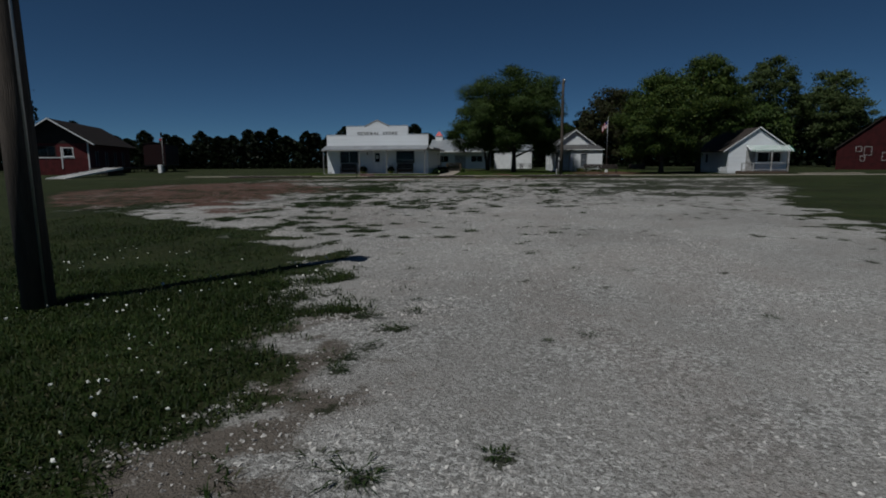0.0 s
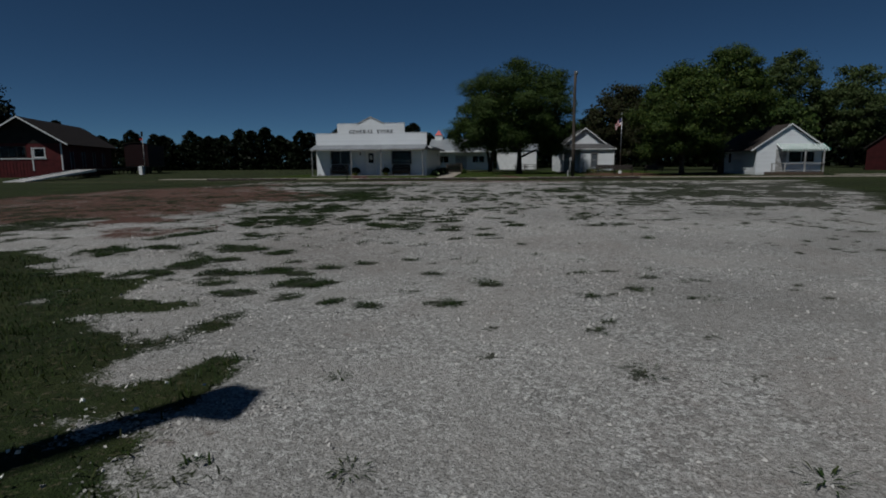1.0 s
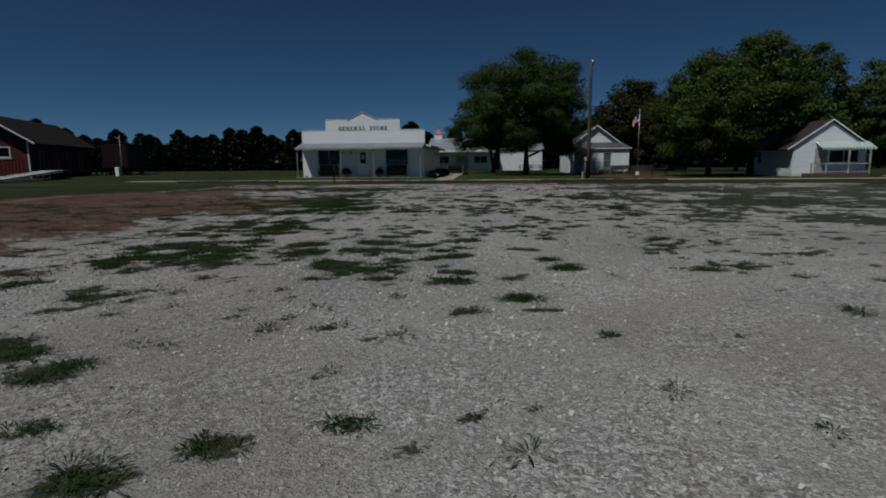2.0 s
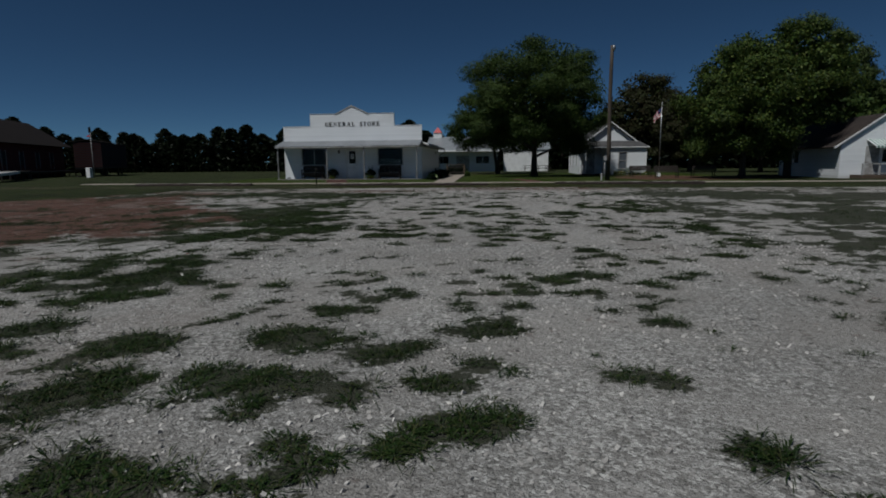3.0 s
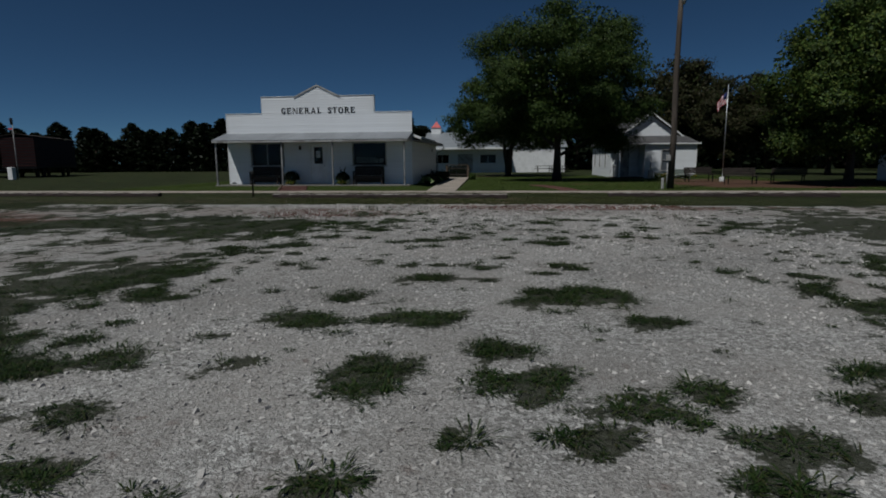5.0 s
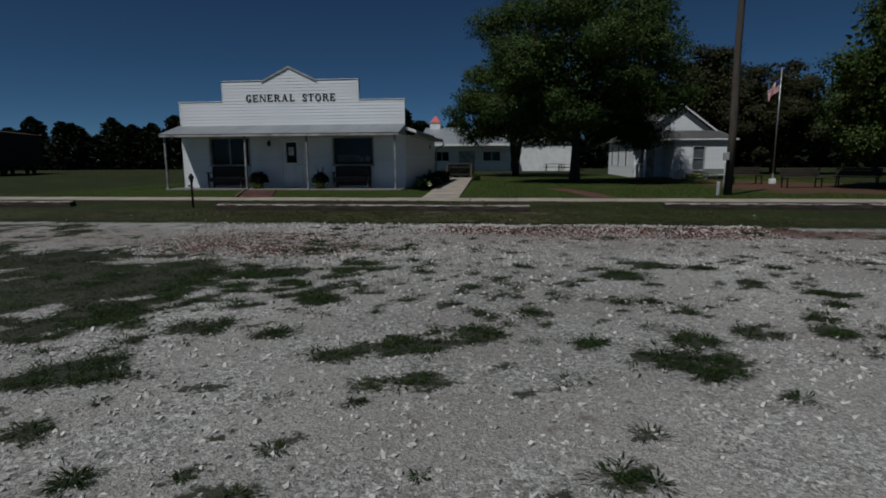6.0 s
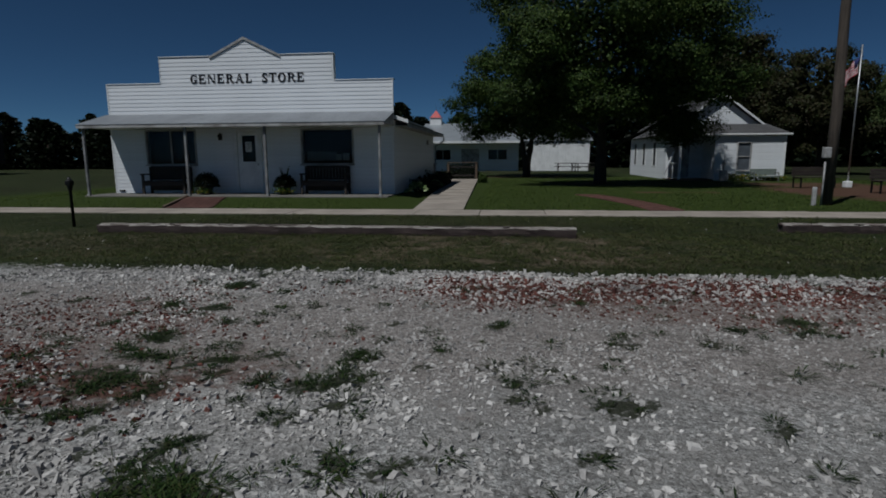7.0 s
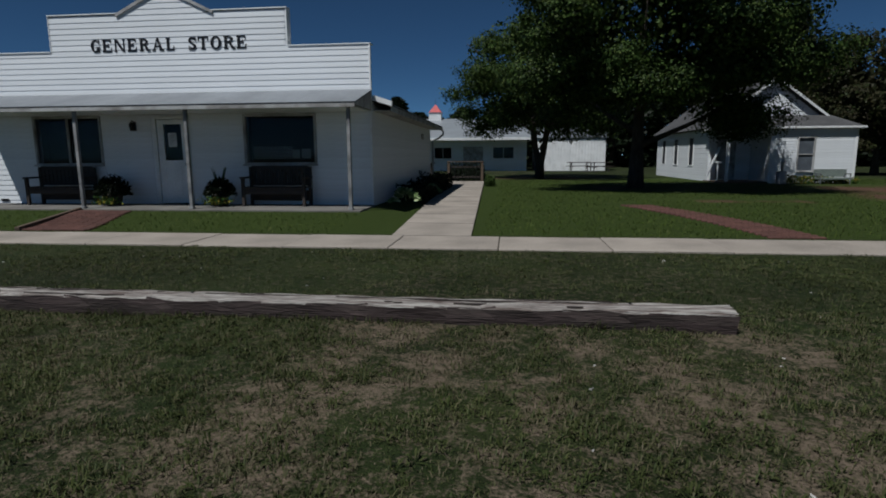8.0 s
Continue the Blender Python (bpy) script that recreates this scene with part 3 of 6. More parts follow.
def ground_material():
    m = bpy.data.materials.new("gravel_and_grass_ground")
    m.use_nodes = True
    nt = m.node_tree
    bsdf = nt.nodes["Principled BSDF"]
    bsdf.inputs["Roughness"].default_value = 0.95
    bsdf.inputs["Specular IOR Level"].default_value = 0.15
    tc = nt.nodes.new("ShaderNodeTexCoord")

    def noise_at(scale, detail=4):
        n = nt.nodes.new("ShaderNodeTexNoise")
        n.inputs["Scale"].default_value, n.inputs["Detail"].default_value = scale, detail
        nt.links.new(tc.outputs["Object"], n.inputs["Vector"])
        return n.outputs[0]

    def spread(v, a, b, c=0.0, d=1.0):
        n = nt.nodes.new("ShaderNodeMapRange")
        for key, value in zip(("From Min", "From Max", "To Min", "To Max"), (a, b, c, d)):
            n.inputs[key].default_value = value
        nt.links.new(v, n.inputs["Value"])
        return n.outputs[0]

    def maths(op, a, b):
        n = nt.nodes.new("ShaderNodeMath")
        n.operation = op
        for i, v in enumerate((a, b)):
            if isinstance(v, float):
                n.inputs[i].default_value = v
            else:
                nt.links.new(v, n.inputs[i])
        return n.outputs[0]

    def blend(f, a, b, mode="MIX"):
        n = nt.nodes.new("ShaderNodeMix")
        n.data_type, n.blend_type = "RGBA", mode
        for i, v in ((0, f), (6, a), (7, b)):
            if isinstance(v, float):
                n.inputs[i].default_value = v
            elif isinstance(v, tuple):
                n.inputs[i].default_value = (*v, 1)
            else:
                nt.links.new(v, n.inputs[i])
        return n.outputs[2]

    def mask(name):
        n = nt.nodes.new("ShaderNodeAttribute")
        n.attribute_name = name
        return n.outputs["Fac"]

    fine, mid, wide = noise_at(55), noise_at(9), noise_at(1.1)
    sweep = noise_at(0.35, 2)
    stones = nt.nodes.new("ShaderNodeTexVoronoi")
    stones.inputs["Scale"].default_value = 46
    warp = nt.nodes.new("ShaderNodeTexNoise")
    warp.inputs["Scale"].default_value, warp.inputs["Detail"].default_value = 30, 2
    nt.links.new(tc.outputs["Object"], warp.inputs["Vector"])
    bent = nt.nodes.new("ShaderNodeVectorMath")
    bent.operation = "MULTIPLY_ADD"
    bent.inputs[1].default_value = (0.07, 0.07, 0.0)
    nt.links.new(warp.outputs["Color"], bent.inputs[0])
    nt.links.new(tc.outputs["Object"], bent.inputs[2])
    nt.links.new(bent.outputs[0], stones.inputs["Vector"])
    small = nt.nodes.new("ShaderNodeTexVoronoi")
    small.inputs["Scale"].default_value = 120
    nt.links.new(bent.outputs[0], small.inputs["Vector"])
    sep = nt.nodes.new("ShaderNodeSeparateColor")
    nt.links.new(stones.outputs["Color"], sep.inputs[0])
    # gravel: pale stones of mixed greys, finer crushed dust in broad sweeps
    stone = blend(spread(sep.outputs[0], 0, 1), (0.18, 0.177, 0.17), (0.56, 0.555, 0.54))
    dust = blend(spread(fine, 0.3, 0.7), (0.29, 0.28, 0.267), (0.41, 0.4, 0.385))
    gravel = blend(spread(wide, 0.42, 0.62), stone, dust)
    gravel = blend(spread(stones.outputs["Distance"], 0.3, 0.7, 0.0, 0.42), gravel, (0.11, 0.1, 0.09))
    gravel = blend(1.0, gravel, spread(sweep, 0.35, 0.65, 0.86, 1.12), "MULTIPLY")
    pink = blend(spread(sep.outputs[1], 0.2, 0.8), (0.055, 0.02, 0.012), (0.105, 0.045, 0.029))
    gravel = blend(spread(maths("ADD", mask("red"), maths("ADD", spread(mid, 0.3, 0.7, -0.3, 0.3), spread(wide, 0.35, 0.65, -0.35, 0.2))), 0.3, 0.7, 0.0, 0.92), gravel, pink)
    gravel = blend(spread(maths("ADD", mask("dirt"), spread(fine, 0.3, 0.7, -0.25, 0.25)), 0.3, 0.7, 0.0, 0.9), gravel, (0.095, 0.078, 0.063))
    gravel = blend(spread(maths("ADD", mask("dust"), spread(mid, 0.3, 0.7, -0.2, 0.2)), 0.2, 0.9, 0.0, 0.7), gravel, blend(spread(sep.outputs[0], 0, 1), (0.15, 0.128, 0.115), (0.34, 0.305, 0.285)))
    gravel = blend(spread(noise_at(75, 4), 0.3, 0.47, 0.8, 0.0), gravel, (0.07, 0.066, 0.062))
    # soil and short grass
    turf = blend(spread(mid, 0.3, 0.7), (0.01, 0.017, 0.0045), (0.02, 0.03, 0.008))
    turf = blend(spread(wide, 0.45, 0.65, 0.0, 0.5), turf, (0.03, 0.036, 0.011))
    turf = blend(1.0, turf, spread(sweep, 0.35, 0.65, 0.75, 1.25), "MULTIPLY")
    turf = blend(spread(maths("ADD", mask("bare"), spread(maths("ADD", noise_at(13), fine), 0.75, 1.25, -0.5, 0.5)), 0.2, 0.9, 0.0, 0.85), turf, (0.165, 0.125, 0.092))
    lush = blend(spread(fine, 0.3, 0.7), (0.021, 0.035, 0.006), (0.044, 0.065, 0.012))
    turf = blend(mask("lawn"), turf, lush)
    turf = blend(spread(mask("bed"), 0.4, 0.8, 0.0, 0.85), turf, (0.1, 0.05, 0.038))
    weed = maths("ADD", mask("weed"), maths("ADD", spread(fine, 0.3, 0.7, -0.25, 0.25), spread(noise_at(20), 0.35, 0.65, -0.4, 0.3)))
    gravel = blend(spread(weed, 0.25, 0.6, 0.0, 0.9), gravel, (0.02, 0.024, 0.011))
    inside = spread(maths("ADD", mask("lot"), spread(maths("ADD", mid, fine), 0.7, 1.3, -0.22, 0.22)), -0.1, 0.1)
    nt.links.new(blend(inside, turf, gravel), bsdf.inputs["Base Color"])
    high = maths("ADD", maths("MULTIPLY", stones.outputs["Distance"], -1.0), maths("MULTIPLY", small.outputs["Distance"], -0.6))
    high = maths("ADD", high, maths("MULTIPLY", noise_at(70, 4), 1.6))
    bp = nt.nodes.new("ShaderNodeBump")
    bp.inputs["Strength"].default_value, bp.inputs["Distance"].default_value = 0.75, 0.016
    nt.links.new(high, bp.inputs["Height"])
    nt.links.new(bp.outputs[0], bsdf.inputs["Normal"])
    return m


gx, gy = steps(-14, 22, 0.115, (-1800, 1800)), steps(5, 57, 0.11, (-400, 2600))
X, Y = np.meshgrid(gx, gy)
nx, ny = len(gx), len(gy)
idx = np.arange(nx * ny).reshape(ny, nx)
quads = np.stack([idx[:-1, :-1], idx[:-1, 1:], idx[1:, 1:], idx[1:, :-1]], -1).reshape(-1, 4)
ground_me = mesh_from("ground", np.stack([X, Y, height(X, Y)], -1).reshape(-1, 3), quads, ground_material(), True)
dry, bed = bare(X, Y)
for name, values in (("lot", np.clip(lot(X, Y), -3, 3)), ("weed", weeds(X, Y)), ("red", red_soil(X, Y)), ("dirt", dirt(X, Y)), ("bare", dry), ("bed", bed), ("dust", dust(X, Y)), ("lawn", smooth(53.8, 54.4, Y) * smooth(-16, -13, X) * smooth(24, 20, X) * (1 - smooth(76, 84, Y)))):
    ground_me.attributes.new(name, "FLOAT", "POINT").data.foreach_set("value", np.ascontiguousarray(values, np.float32).ravel())
tagged(new("ground", ground_me), "pale gravel lot with weeds and mown grass round it", "ground", kind="structure")

rng = np.random.default_rng(7)


def scatter(x0, x1, y0, y1, n):
    return rng.uniform(x0, x1, n), rng.uniform(y0, y1, n)


def stuff(name, me, label, category):
    return tagged(new(name, me), label, category, kind="stuff")


def pebbles(name, x, y, size, mat, label):
    """Loose stones: skewed blocks like crushed rock, each turned and shaped by chance."""
    n = len(x)
    base = np.array([(i, j, k) for k in (-1, 1) for j in (-1, 1) for i in (-1, 1)], float) * 0.72
    v = base[None] * rng.uniform(0.55, 1.3, (n, 8, 1)) + rng.normal(0, 0.24, (n, 8, 3))
    v *= np.stack([size * rng.uniform(0.9, 1.3, n), size * rng.uniform(0.6, 1.0, n), size * rng.uniform(0.55, 0.9, n)], -1)[:, None]
    t = rng.normal(0, 0.35, (2, n))[..., None]
    v[..., 2], v[..., 0] = v[..., 2] + v[..., 0] * t[0], v[..., 0] - v[..., 2] * t[0]
    a = rng.uniform(0, math.tau, n)
    c, s = np.cos(a)[:, None], np.sin(a)[:, None]
    v = np.stack([v[..., 0] * c - v[..., 1] * s, v[..., 0] * s + v[..., 1] * c, v[..., 2]], -1)
    v += np.stack([x, y, height(x, y) + size * 0.2], -1)[:, None]
    quad = np.array([(0, 2, 3, 1), (4, 5, 7, 6), (0, 1, 5, 4), (2, 6, 7, 3), (0, 4, 6, 2), (1, 3, 7, 5)])
    f = (quad[None] + (np.arange(n) * 8)[:, None, None]).reshape(-1, 4)
    return stuff(name, mesh_from(name, v.reshape(-1, 3), f, mat), label, "gravel")


def blades(name, x, y, tall, wide, mat, label, category="grass", lean=0.6):
    """Grass: one bent tapering blade a place, as two pieces."""
    n = len(x)
    a, l = rng.uniform(0, math.tau, n), rng.uniform(0.15, 1.0, n) * lean
    way = np.stack([np.cos(a), np.sin(a), np.zeros(n)], -1)
    side = np.stack([-np.sin(a), np.cos(a), np.zeros(n)], -1)
    foot = np.stack([x, y, height(x, y) - 0.005], -1)
    up = np.array([0, 0, 1.0])
    t, w, l = tall[:, None], (wide * 0.5)[:, None], l[:, None]
    mid = foot + up * t * 0.6 + way * t * l * 0.35
    tip = foot + up * t * (1 - 0.35 * l) + way * t * l
    v = np.stack([foot - side * w, foot + side * w, mid - side * w * 0.8, mid + side * w * 0.8, tip], 1)
    tri = np.array([(0, 1, 3), (0, 3, 2), (2, 3, 4)])
    f = (tri[None] + (np.arange(n) * 5)[:, None, None]).reshape(-1, 3)
    return stuff(name, mesh_from(name, v.reshape(-1, 3), f, mat, True), label, category)


def stars(name, x, y, reach, count, mat, label, category, tall=0.24):
    """Low plants: blades that start near the middle and spread all round, one in nine a long runner."""
    n = len(x) * count
    x, y, reach = np.repeat(x, count), np.repeat(y, count), np.repeat(reach, count)
    a = rng.uniform(0, math.tau, n)
    way = np.stack([np.cos(a), np.sin(a), np.zeros(n)], -1)
    side = np.stack([-np.sin(a), np.cos(a), np.zeros(n)], -1)
    runner = rng.uniform(size=n) < 0.14
    start = reach * rng.uniform(0.0, 0.65, n)
    long = reach * np.where(runner, rng.uniform(0.9, 1.4, n), rng.uniform(0.35, 0.8, n))
    up = np.where(runner, 0.012, reach * tall * rng.uniform(0.1, 1.0, n))
    w = np.where(runner, 0.0022, rng.uniform(0.0024, 0.0058, n))[:, None]
    foot = np.stack([x, y, height(x, y) + 0.004], -1) + way * start[:, None]
    mid = foot + way * (long * 0.5)[:, None] + np.array([0, 0, 1.0]) * up[:, None]
    tip = foot + way * long[:, None] + np.array([0, 0, 1.0]) * (up * rng.uniform(0.2, 1.1, n))[:, None]
    v = np.stack([foot, mid - side * w, tip, mid + side * w], 1)
    f = np.arange(n * 4).reshape(n, 4)
    tri = np.concatenate([f[:, [0, 3, 1]], f[:, [1, 3, 2]]])
    return stuff(name, mesh_from(name, v.reshape(-1, 3), tri, mat), label, category)


def leaves_mesh(name, centre, way, length, width, mat, face=None):
    """Leaves as lozenges: a centre, a direction and a size for each."""
    n = len(centre)
    way = way / np.linalg.norm(way, axis=1)[:, None]
    r = rng.normal(size=(n, 3)) + np.array([0, 0, 0.2])
    side = np.cross(way, r if face is None else face)
    side /= np.linalg.norm(side, axis=1)[:, None] + 1e-9
    l, w = (length * 0.5)[:, None], (width * 0.5)[:, None]
    v = np.stack([centre - way * l, centre + side * w, centre + way * l, centre - side * w], 1)
    f = np.arange(n * 4).reshape(n, 4)
    return mesh_from(name, v.reshape(-1, 3), f, mat)


# loose stones, thick where the surface is coarse
x, y = scatter(0, 10.5, 6.5, 46.4, 68000)
x2, y2 = scatter(-2, 9, 42.0, 46.5, 56000)
x4, y4 = scatter(0.5, 8.5, 43.9, 46.3, 34000)
x3, y3 = scatter(2.5, 8.5, 6, 17, 60000)
fringe = (np.abs(lot(x3, y3) - 0.45) < 0.6) & (fractal(x3, y3, 0.5, 62) > 0.47)
x, y = np.concatenate([x, x2, x4, x3[fringe]]), np.concatenate([y, y2, y4, y3[fringe]])
coarse = fractal(x, y, 1.5, 61)
edge = lot(x, y)
keep = (edge > -0.5) & (rng.uniform(size=len(x)) < smooth(-0.5, 0.1, edge)) & (weeds(x, y) < 0.7) & (rng.uniform(size=len(x)) < (0.25 + 1.0 * smooth(0.4, 0.62, coarse)) * (1 - 0.2 * dust(x, y)))
x, y = x[keep], y[keep]
is_red = rng.uniform(size=len(x)) < red_soil(x, y) * 0.75
size = np.clip(rng.lognormal(-4.55, 0.5, len(x)), 0.005, 0.0145 + 0.0075 * smooth(36, 40, y)) * (1 + 0.2 * smooth(44.5, 46, y)) * (1 - 0.3 * dust(x, y)) * (0.72 + 0.28 * smooth(12, 18, y))
pebbles("gravel", x[~is_red], y[~is_red], size[~is_red], M_STONE, "loose crushed white limestone on the lot")
pebbles("red_gravel", x[is_red], y[is_red], size[is_red], M_RED_STONE, "loose red cinder stones on the lot")

# weeds: crabgrass plants, each a low star of blades with a few long runners
for x0, x1, n, count, mean in ((-12, 16, 30000, 14, -2.25), (-5, 2.5, 24000, 16, -2.3), (0.5, 9.5, 56000, 27, -2.45)):
    x, y = scatter(x0, x1, 6.5, 46.3, n)
    w = weeds(x, y)
    keep = (lot(x, y) > -0.1) & (rng.uniform(size=n) < w * np.where(w > 0.4, 1.0, 0.3) * (0.45 + 0.75 * smooth(0.35, 0.6, value_noise(x, y, 0.16, 28))))
    x, y = x[keep], y[keep]
    stars("weeds", x, y, np.clip(rng.lognormal(mean, 0.35, len(x)), 0.04, 0.17), count, M_WEED, "low crabgrass in patches on gravel", "weeds")

# rough grass beside the entrance, with white clover
x, y = scatter(-3, 7.5, 6.2, 19, 70000)
x2, y2 = scatter(1.2, 6.8, 6.6, 12, 100000)
x, y = np.concatenate([x, x2]), np.concatenate([y, y2])
g = lot(x, y)
keep = (g < 0.25) & (rng.uniform(size=len(x)) < np.clip(0.3 - 1.2 * g, 0.03, 1)) & (rng.uniform(size=len(x)) < 0.3 + smooth(0.35, 0.6, fractal(x, y, 1.1, 71)))
x, y = x[keep], y[keep]
blades("rough_grass", x, y, rng.uniform(0.03, 0.085, len(x)) * (0.5 + 0.9 * value_noise(x, y, 0.5, 72)), rng.uniform(0.006, 0.012, len(x)), M_ROUGH, "unmown grass beside the gravel", lean=2.0)
x, y = scatter(1.5, 6.2, 6.8, 14, 520)
keep = (lot(x, y) < 0.1) & (rng.uniform(size=len(x)) < smooth(0.4, 0.65, fractal(x, y, 1.0, 81)))
pebbles("clover", x[keep], y[keep], rng.uniform(0.006, 0.012, keep.sum()), M_PETAL, "small white clover heads in the grass")
for ob in (bpy.data.objects["clover"],):
    ob.location.z = 0.06
    tagged(ob, category="flowers")

# mown strip between lot and pavement, and the lawns behind it
x, y = scatter(-9, 13, 46.3, 52.75, 100000)
x2, y2 = scatter(-3, 9, 46.6, 50, 110000)
x, y = np.concatenate([x, x2]), np.concatenate([y, y2])
dryness, _ = bare(x, y)
near = np.clip(1.25 - np.abs(x - 3) / 11, 0.2, 1)
keep = (lot(x, y) < 0.05) & (rng.uniform(size=len(x)) < near * (1 - 0.6 * dryness) * (0.45 + 0.75 * smooth(0.3, 0.62, value_noise(x, y, 0.13, 79))))
x, y = x[keep], y[keep]
pick = rng.uniform(size=len(x)) < 0.97 - 1.0 * bare(x, y)[0]
for name, s, mat, label in (("mown_grass", pick, M_BLADE, "short mown grass beside the pavement"), ("dry_grass", ~pick, M_LAWN_DRY, "dry brown mown grass beside the pavement")):
    blades(name, x[s], y[s], rng.uniform(0.012, 0.04, s.sum()) * (0.25 + 1.6 * value_noise(x[s], y[s], 0.13, 79)), rng.uniform(0.004, 0.0075, s.sum()), mat, label, lean=1.4)
x, y = scatter(-4, 10, 46.7, 52.6, 5200)
keep = (rng.uniform(size=len(x)) < smooth(0.42, 0.62, fractal(x, y, 0.9, 78)) * 0.9 + 0.08) & (np.abs(y - 49.5) > 0.17)
x, y = x[keep], y[keep]
stars("grass_tufts", x, y, rng.uniform(0.03, 0.075, len(x)), 20, M_BLADE, "dark green tufts in the mown grass", "grass", 0.75)
# longer grass where the mower cannot reach, against the timbers
x = np.concatenate([rng.uniform(a, b, 1500) for a, b in ((-3.7, 4.8), (8.2, 15.9), (-15.4, -8.5))])
y = np.concatenate([rng.normal(c, 0.022, 1500) for c in (49.3, 50.16, 50.04)])
keep = value_noise(x, y, 0.3, 80) > 0.4
blades("edge_grass", x[keep], y[keep], rng.uniform(0.02, 0.075, keep.sum()) * (0.4 + value_noise(x[keep], y[keep], 0.22, 84)), rng.uniform(0.004, 0.007, keep.sum()), M_BLADE, "longer grass along the foot of the timbers", lean=0.7)
x, y = scatter(-6, 12, 46.6, 52.6, 90)
pebbles("grass_stones", x, y, rng.uniform(0.006, 0.018, 90), M_STONE, "small white stones strewn in the mown grass")
x, y = scatter(-14, 22, 54.2, 76, 90000)
keep = ~((x > -9.7) & (x < 0.6) & (y > 56.5)) & ~((x > 0.2) & (x < 2.7)) & ~((x > 12) & (x < 18) & (y > 70)) & (bare(x, y)[1] < 0.6)
keep &= np.abs(x - np.interp(y, [54, 57, 60.5], [7.5, 6.9, 6.0])) > np.where(y < 60.5, 0.25 + 0.35 * value_noise(x, y, 0.5, 83), 0)
keep &= ~((y < 56.7) & (np.abs(x + 4.9 + 0.3 * (y - 54.1)) < 0.75))
x, y = x[keep], y[keep]
blades("lawn", x, y, rng.uniform(0.03, 0.07, len(x)), rng.uniform(0.008, 0.016, len(x)), M_LAWN, "green lawn between the buildings", lean=1.4)


# ---- pavement, paths ----
def slab_run(owner, x0, x1, y0, y1, z, length, gap, mat, name):
    """Slabs laid end to end along x; the joints stay open."""
    n = round((x1 - x0) / length)
    bm = bmesh.new()
    box(bm, 0, length - gap, y0, y1, z - 0.1, z, bevel=0.008)
    first = part(name, bm, mat, owner)
    first.location = (x0, 0, 0)
    for i in range(1, n):
        ob = link(name, first.data, owner)
        ob.location = (x0 + i * length, 0, 0.004 * math.sin(i * 2.3))


pavement = thing("pavement", (0, 0, 0), "pale concrete pavement in cast slabs", "pavement", kind="structure")
slab_run(pavement, -21.0, 54.0, 52.72, 53.9, 0.025, 1.5, 0.012, M_CONCRETE, "slab")
path = thing("concrete_path", (0, 0, 0), "pale concrete path from pavement to the gate", "path", kind="structure")
for i in range(11):
    a, b = i / 11, (i + 1) / 11 - 0.0008
    y0, y1 = 53.912 + 17.7 * a, 53.912 + 17.7 * b
    bm = bmesh.new()
    prism(bm, [(1.3 - 0.9 * a, y0), (2.55 - 0.6 * a, y0), (2.55 - 0.6 * b, y1), (1.3 - 0.9 * b, y1)], "z", -0.06, 0.03 + 0.08 * a)
    part("slab", bm, M_CONCRETE, path)


def brick_path(name, label, centre, width, y0, y1, zed):
    """Pavers in stretcher rows that follow a centre line."""
    owner = thing(name, (0, 0, 0), label, "path", kind="structure")
    bm = bmesh.new()
    box(bm, -0.098, 0.098, -0.046, 0.046, -0.05, 0.02, bevel=0.006)
    first = None
    row, y = 0, y0
    while y < y1:
        n = int(width / 0.205)
        for k in range(n):
            x = centre(y) + (k - (n - 1) / 2) * 0.205 + (0.025 if row % 2 else -0.025)
            if first is None:
                first = ob = part("brick", bm, M_BRICK, owner)
            else:
                ob = link("brick", first.data, owner)
            ob.matrix_basis = pose(x, y, zed(x, y) + 0.003 * math.sin(k * 5 + row * 3), 0, 0, 1.5 * math.sin(k * 3.1 + row))
        row, y = row + 1, y + 0.1


brick_path("brick_path", "red brick path edged with timber to the porch", lambda y: -4.75 - 0.33 * (y - 54.13), 1.25, 54.2, 56.5, lambda x, y: float(height(x, y)) + 0.005)
edging = tagged(simple("path_edging", M_BROWN_WOOD, None, (-0.04, 0.04, -1.3, 1.3, -0.05, 0.05)), "brown timber edging beside the brick path", "edging")
edging.matrix_world = Matrix.Translation((-5.83, 55.35, 0.075)) @ pose(0, 0, 0, 2.6, 0, 18)
brick_path("garden_brick_path", "curved red brick path through the lawn", lambda y: 7.45 - 0.07 * (y - 54.2) ** 1.6, 0.9, 54.2, 60.0, lambda x, y: 0.0)


# ---- buildings ----
def clapboard_mesh(name, mat, rise, thick=0.012):
    """One metre of lapped board, thicker at its lower edge, facing -y, its foot at z 0."""
    v = [(0, 0, 0), (1, 0, 0), (1, -thick, 0), (0, -thick, 0), (0, 0, rise), (1, 0, rise), (1, -0.002, rise), (0, -0.002, rise)]
    f = [(0, 1, 2, 3), (4, 7, 6, 5), (3, 2, 6, 7), (0, 4, 5, 1), (0, 3, 7, 4), (1, 5, 6, 2)]
    return mesh_from(name, v, f, mat)


RISE = 0.1255
BOARD = clapboard_mesh("siding_board", M_SIDING, RISE)
SHORT_BOARD = clapboard_mesh("siding_board", M_SIDING, 0.12)


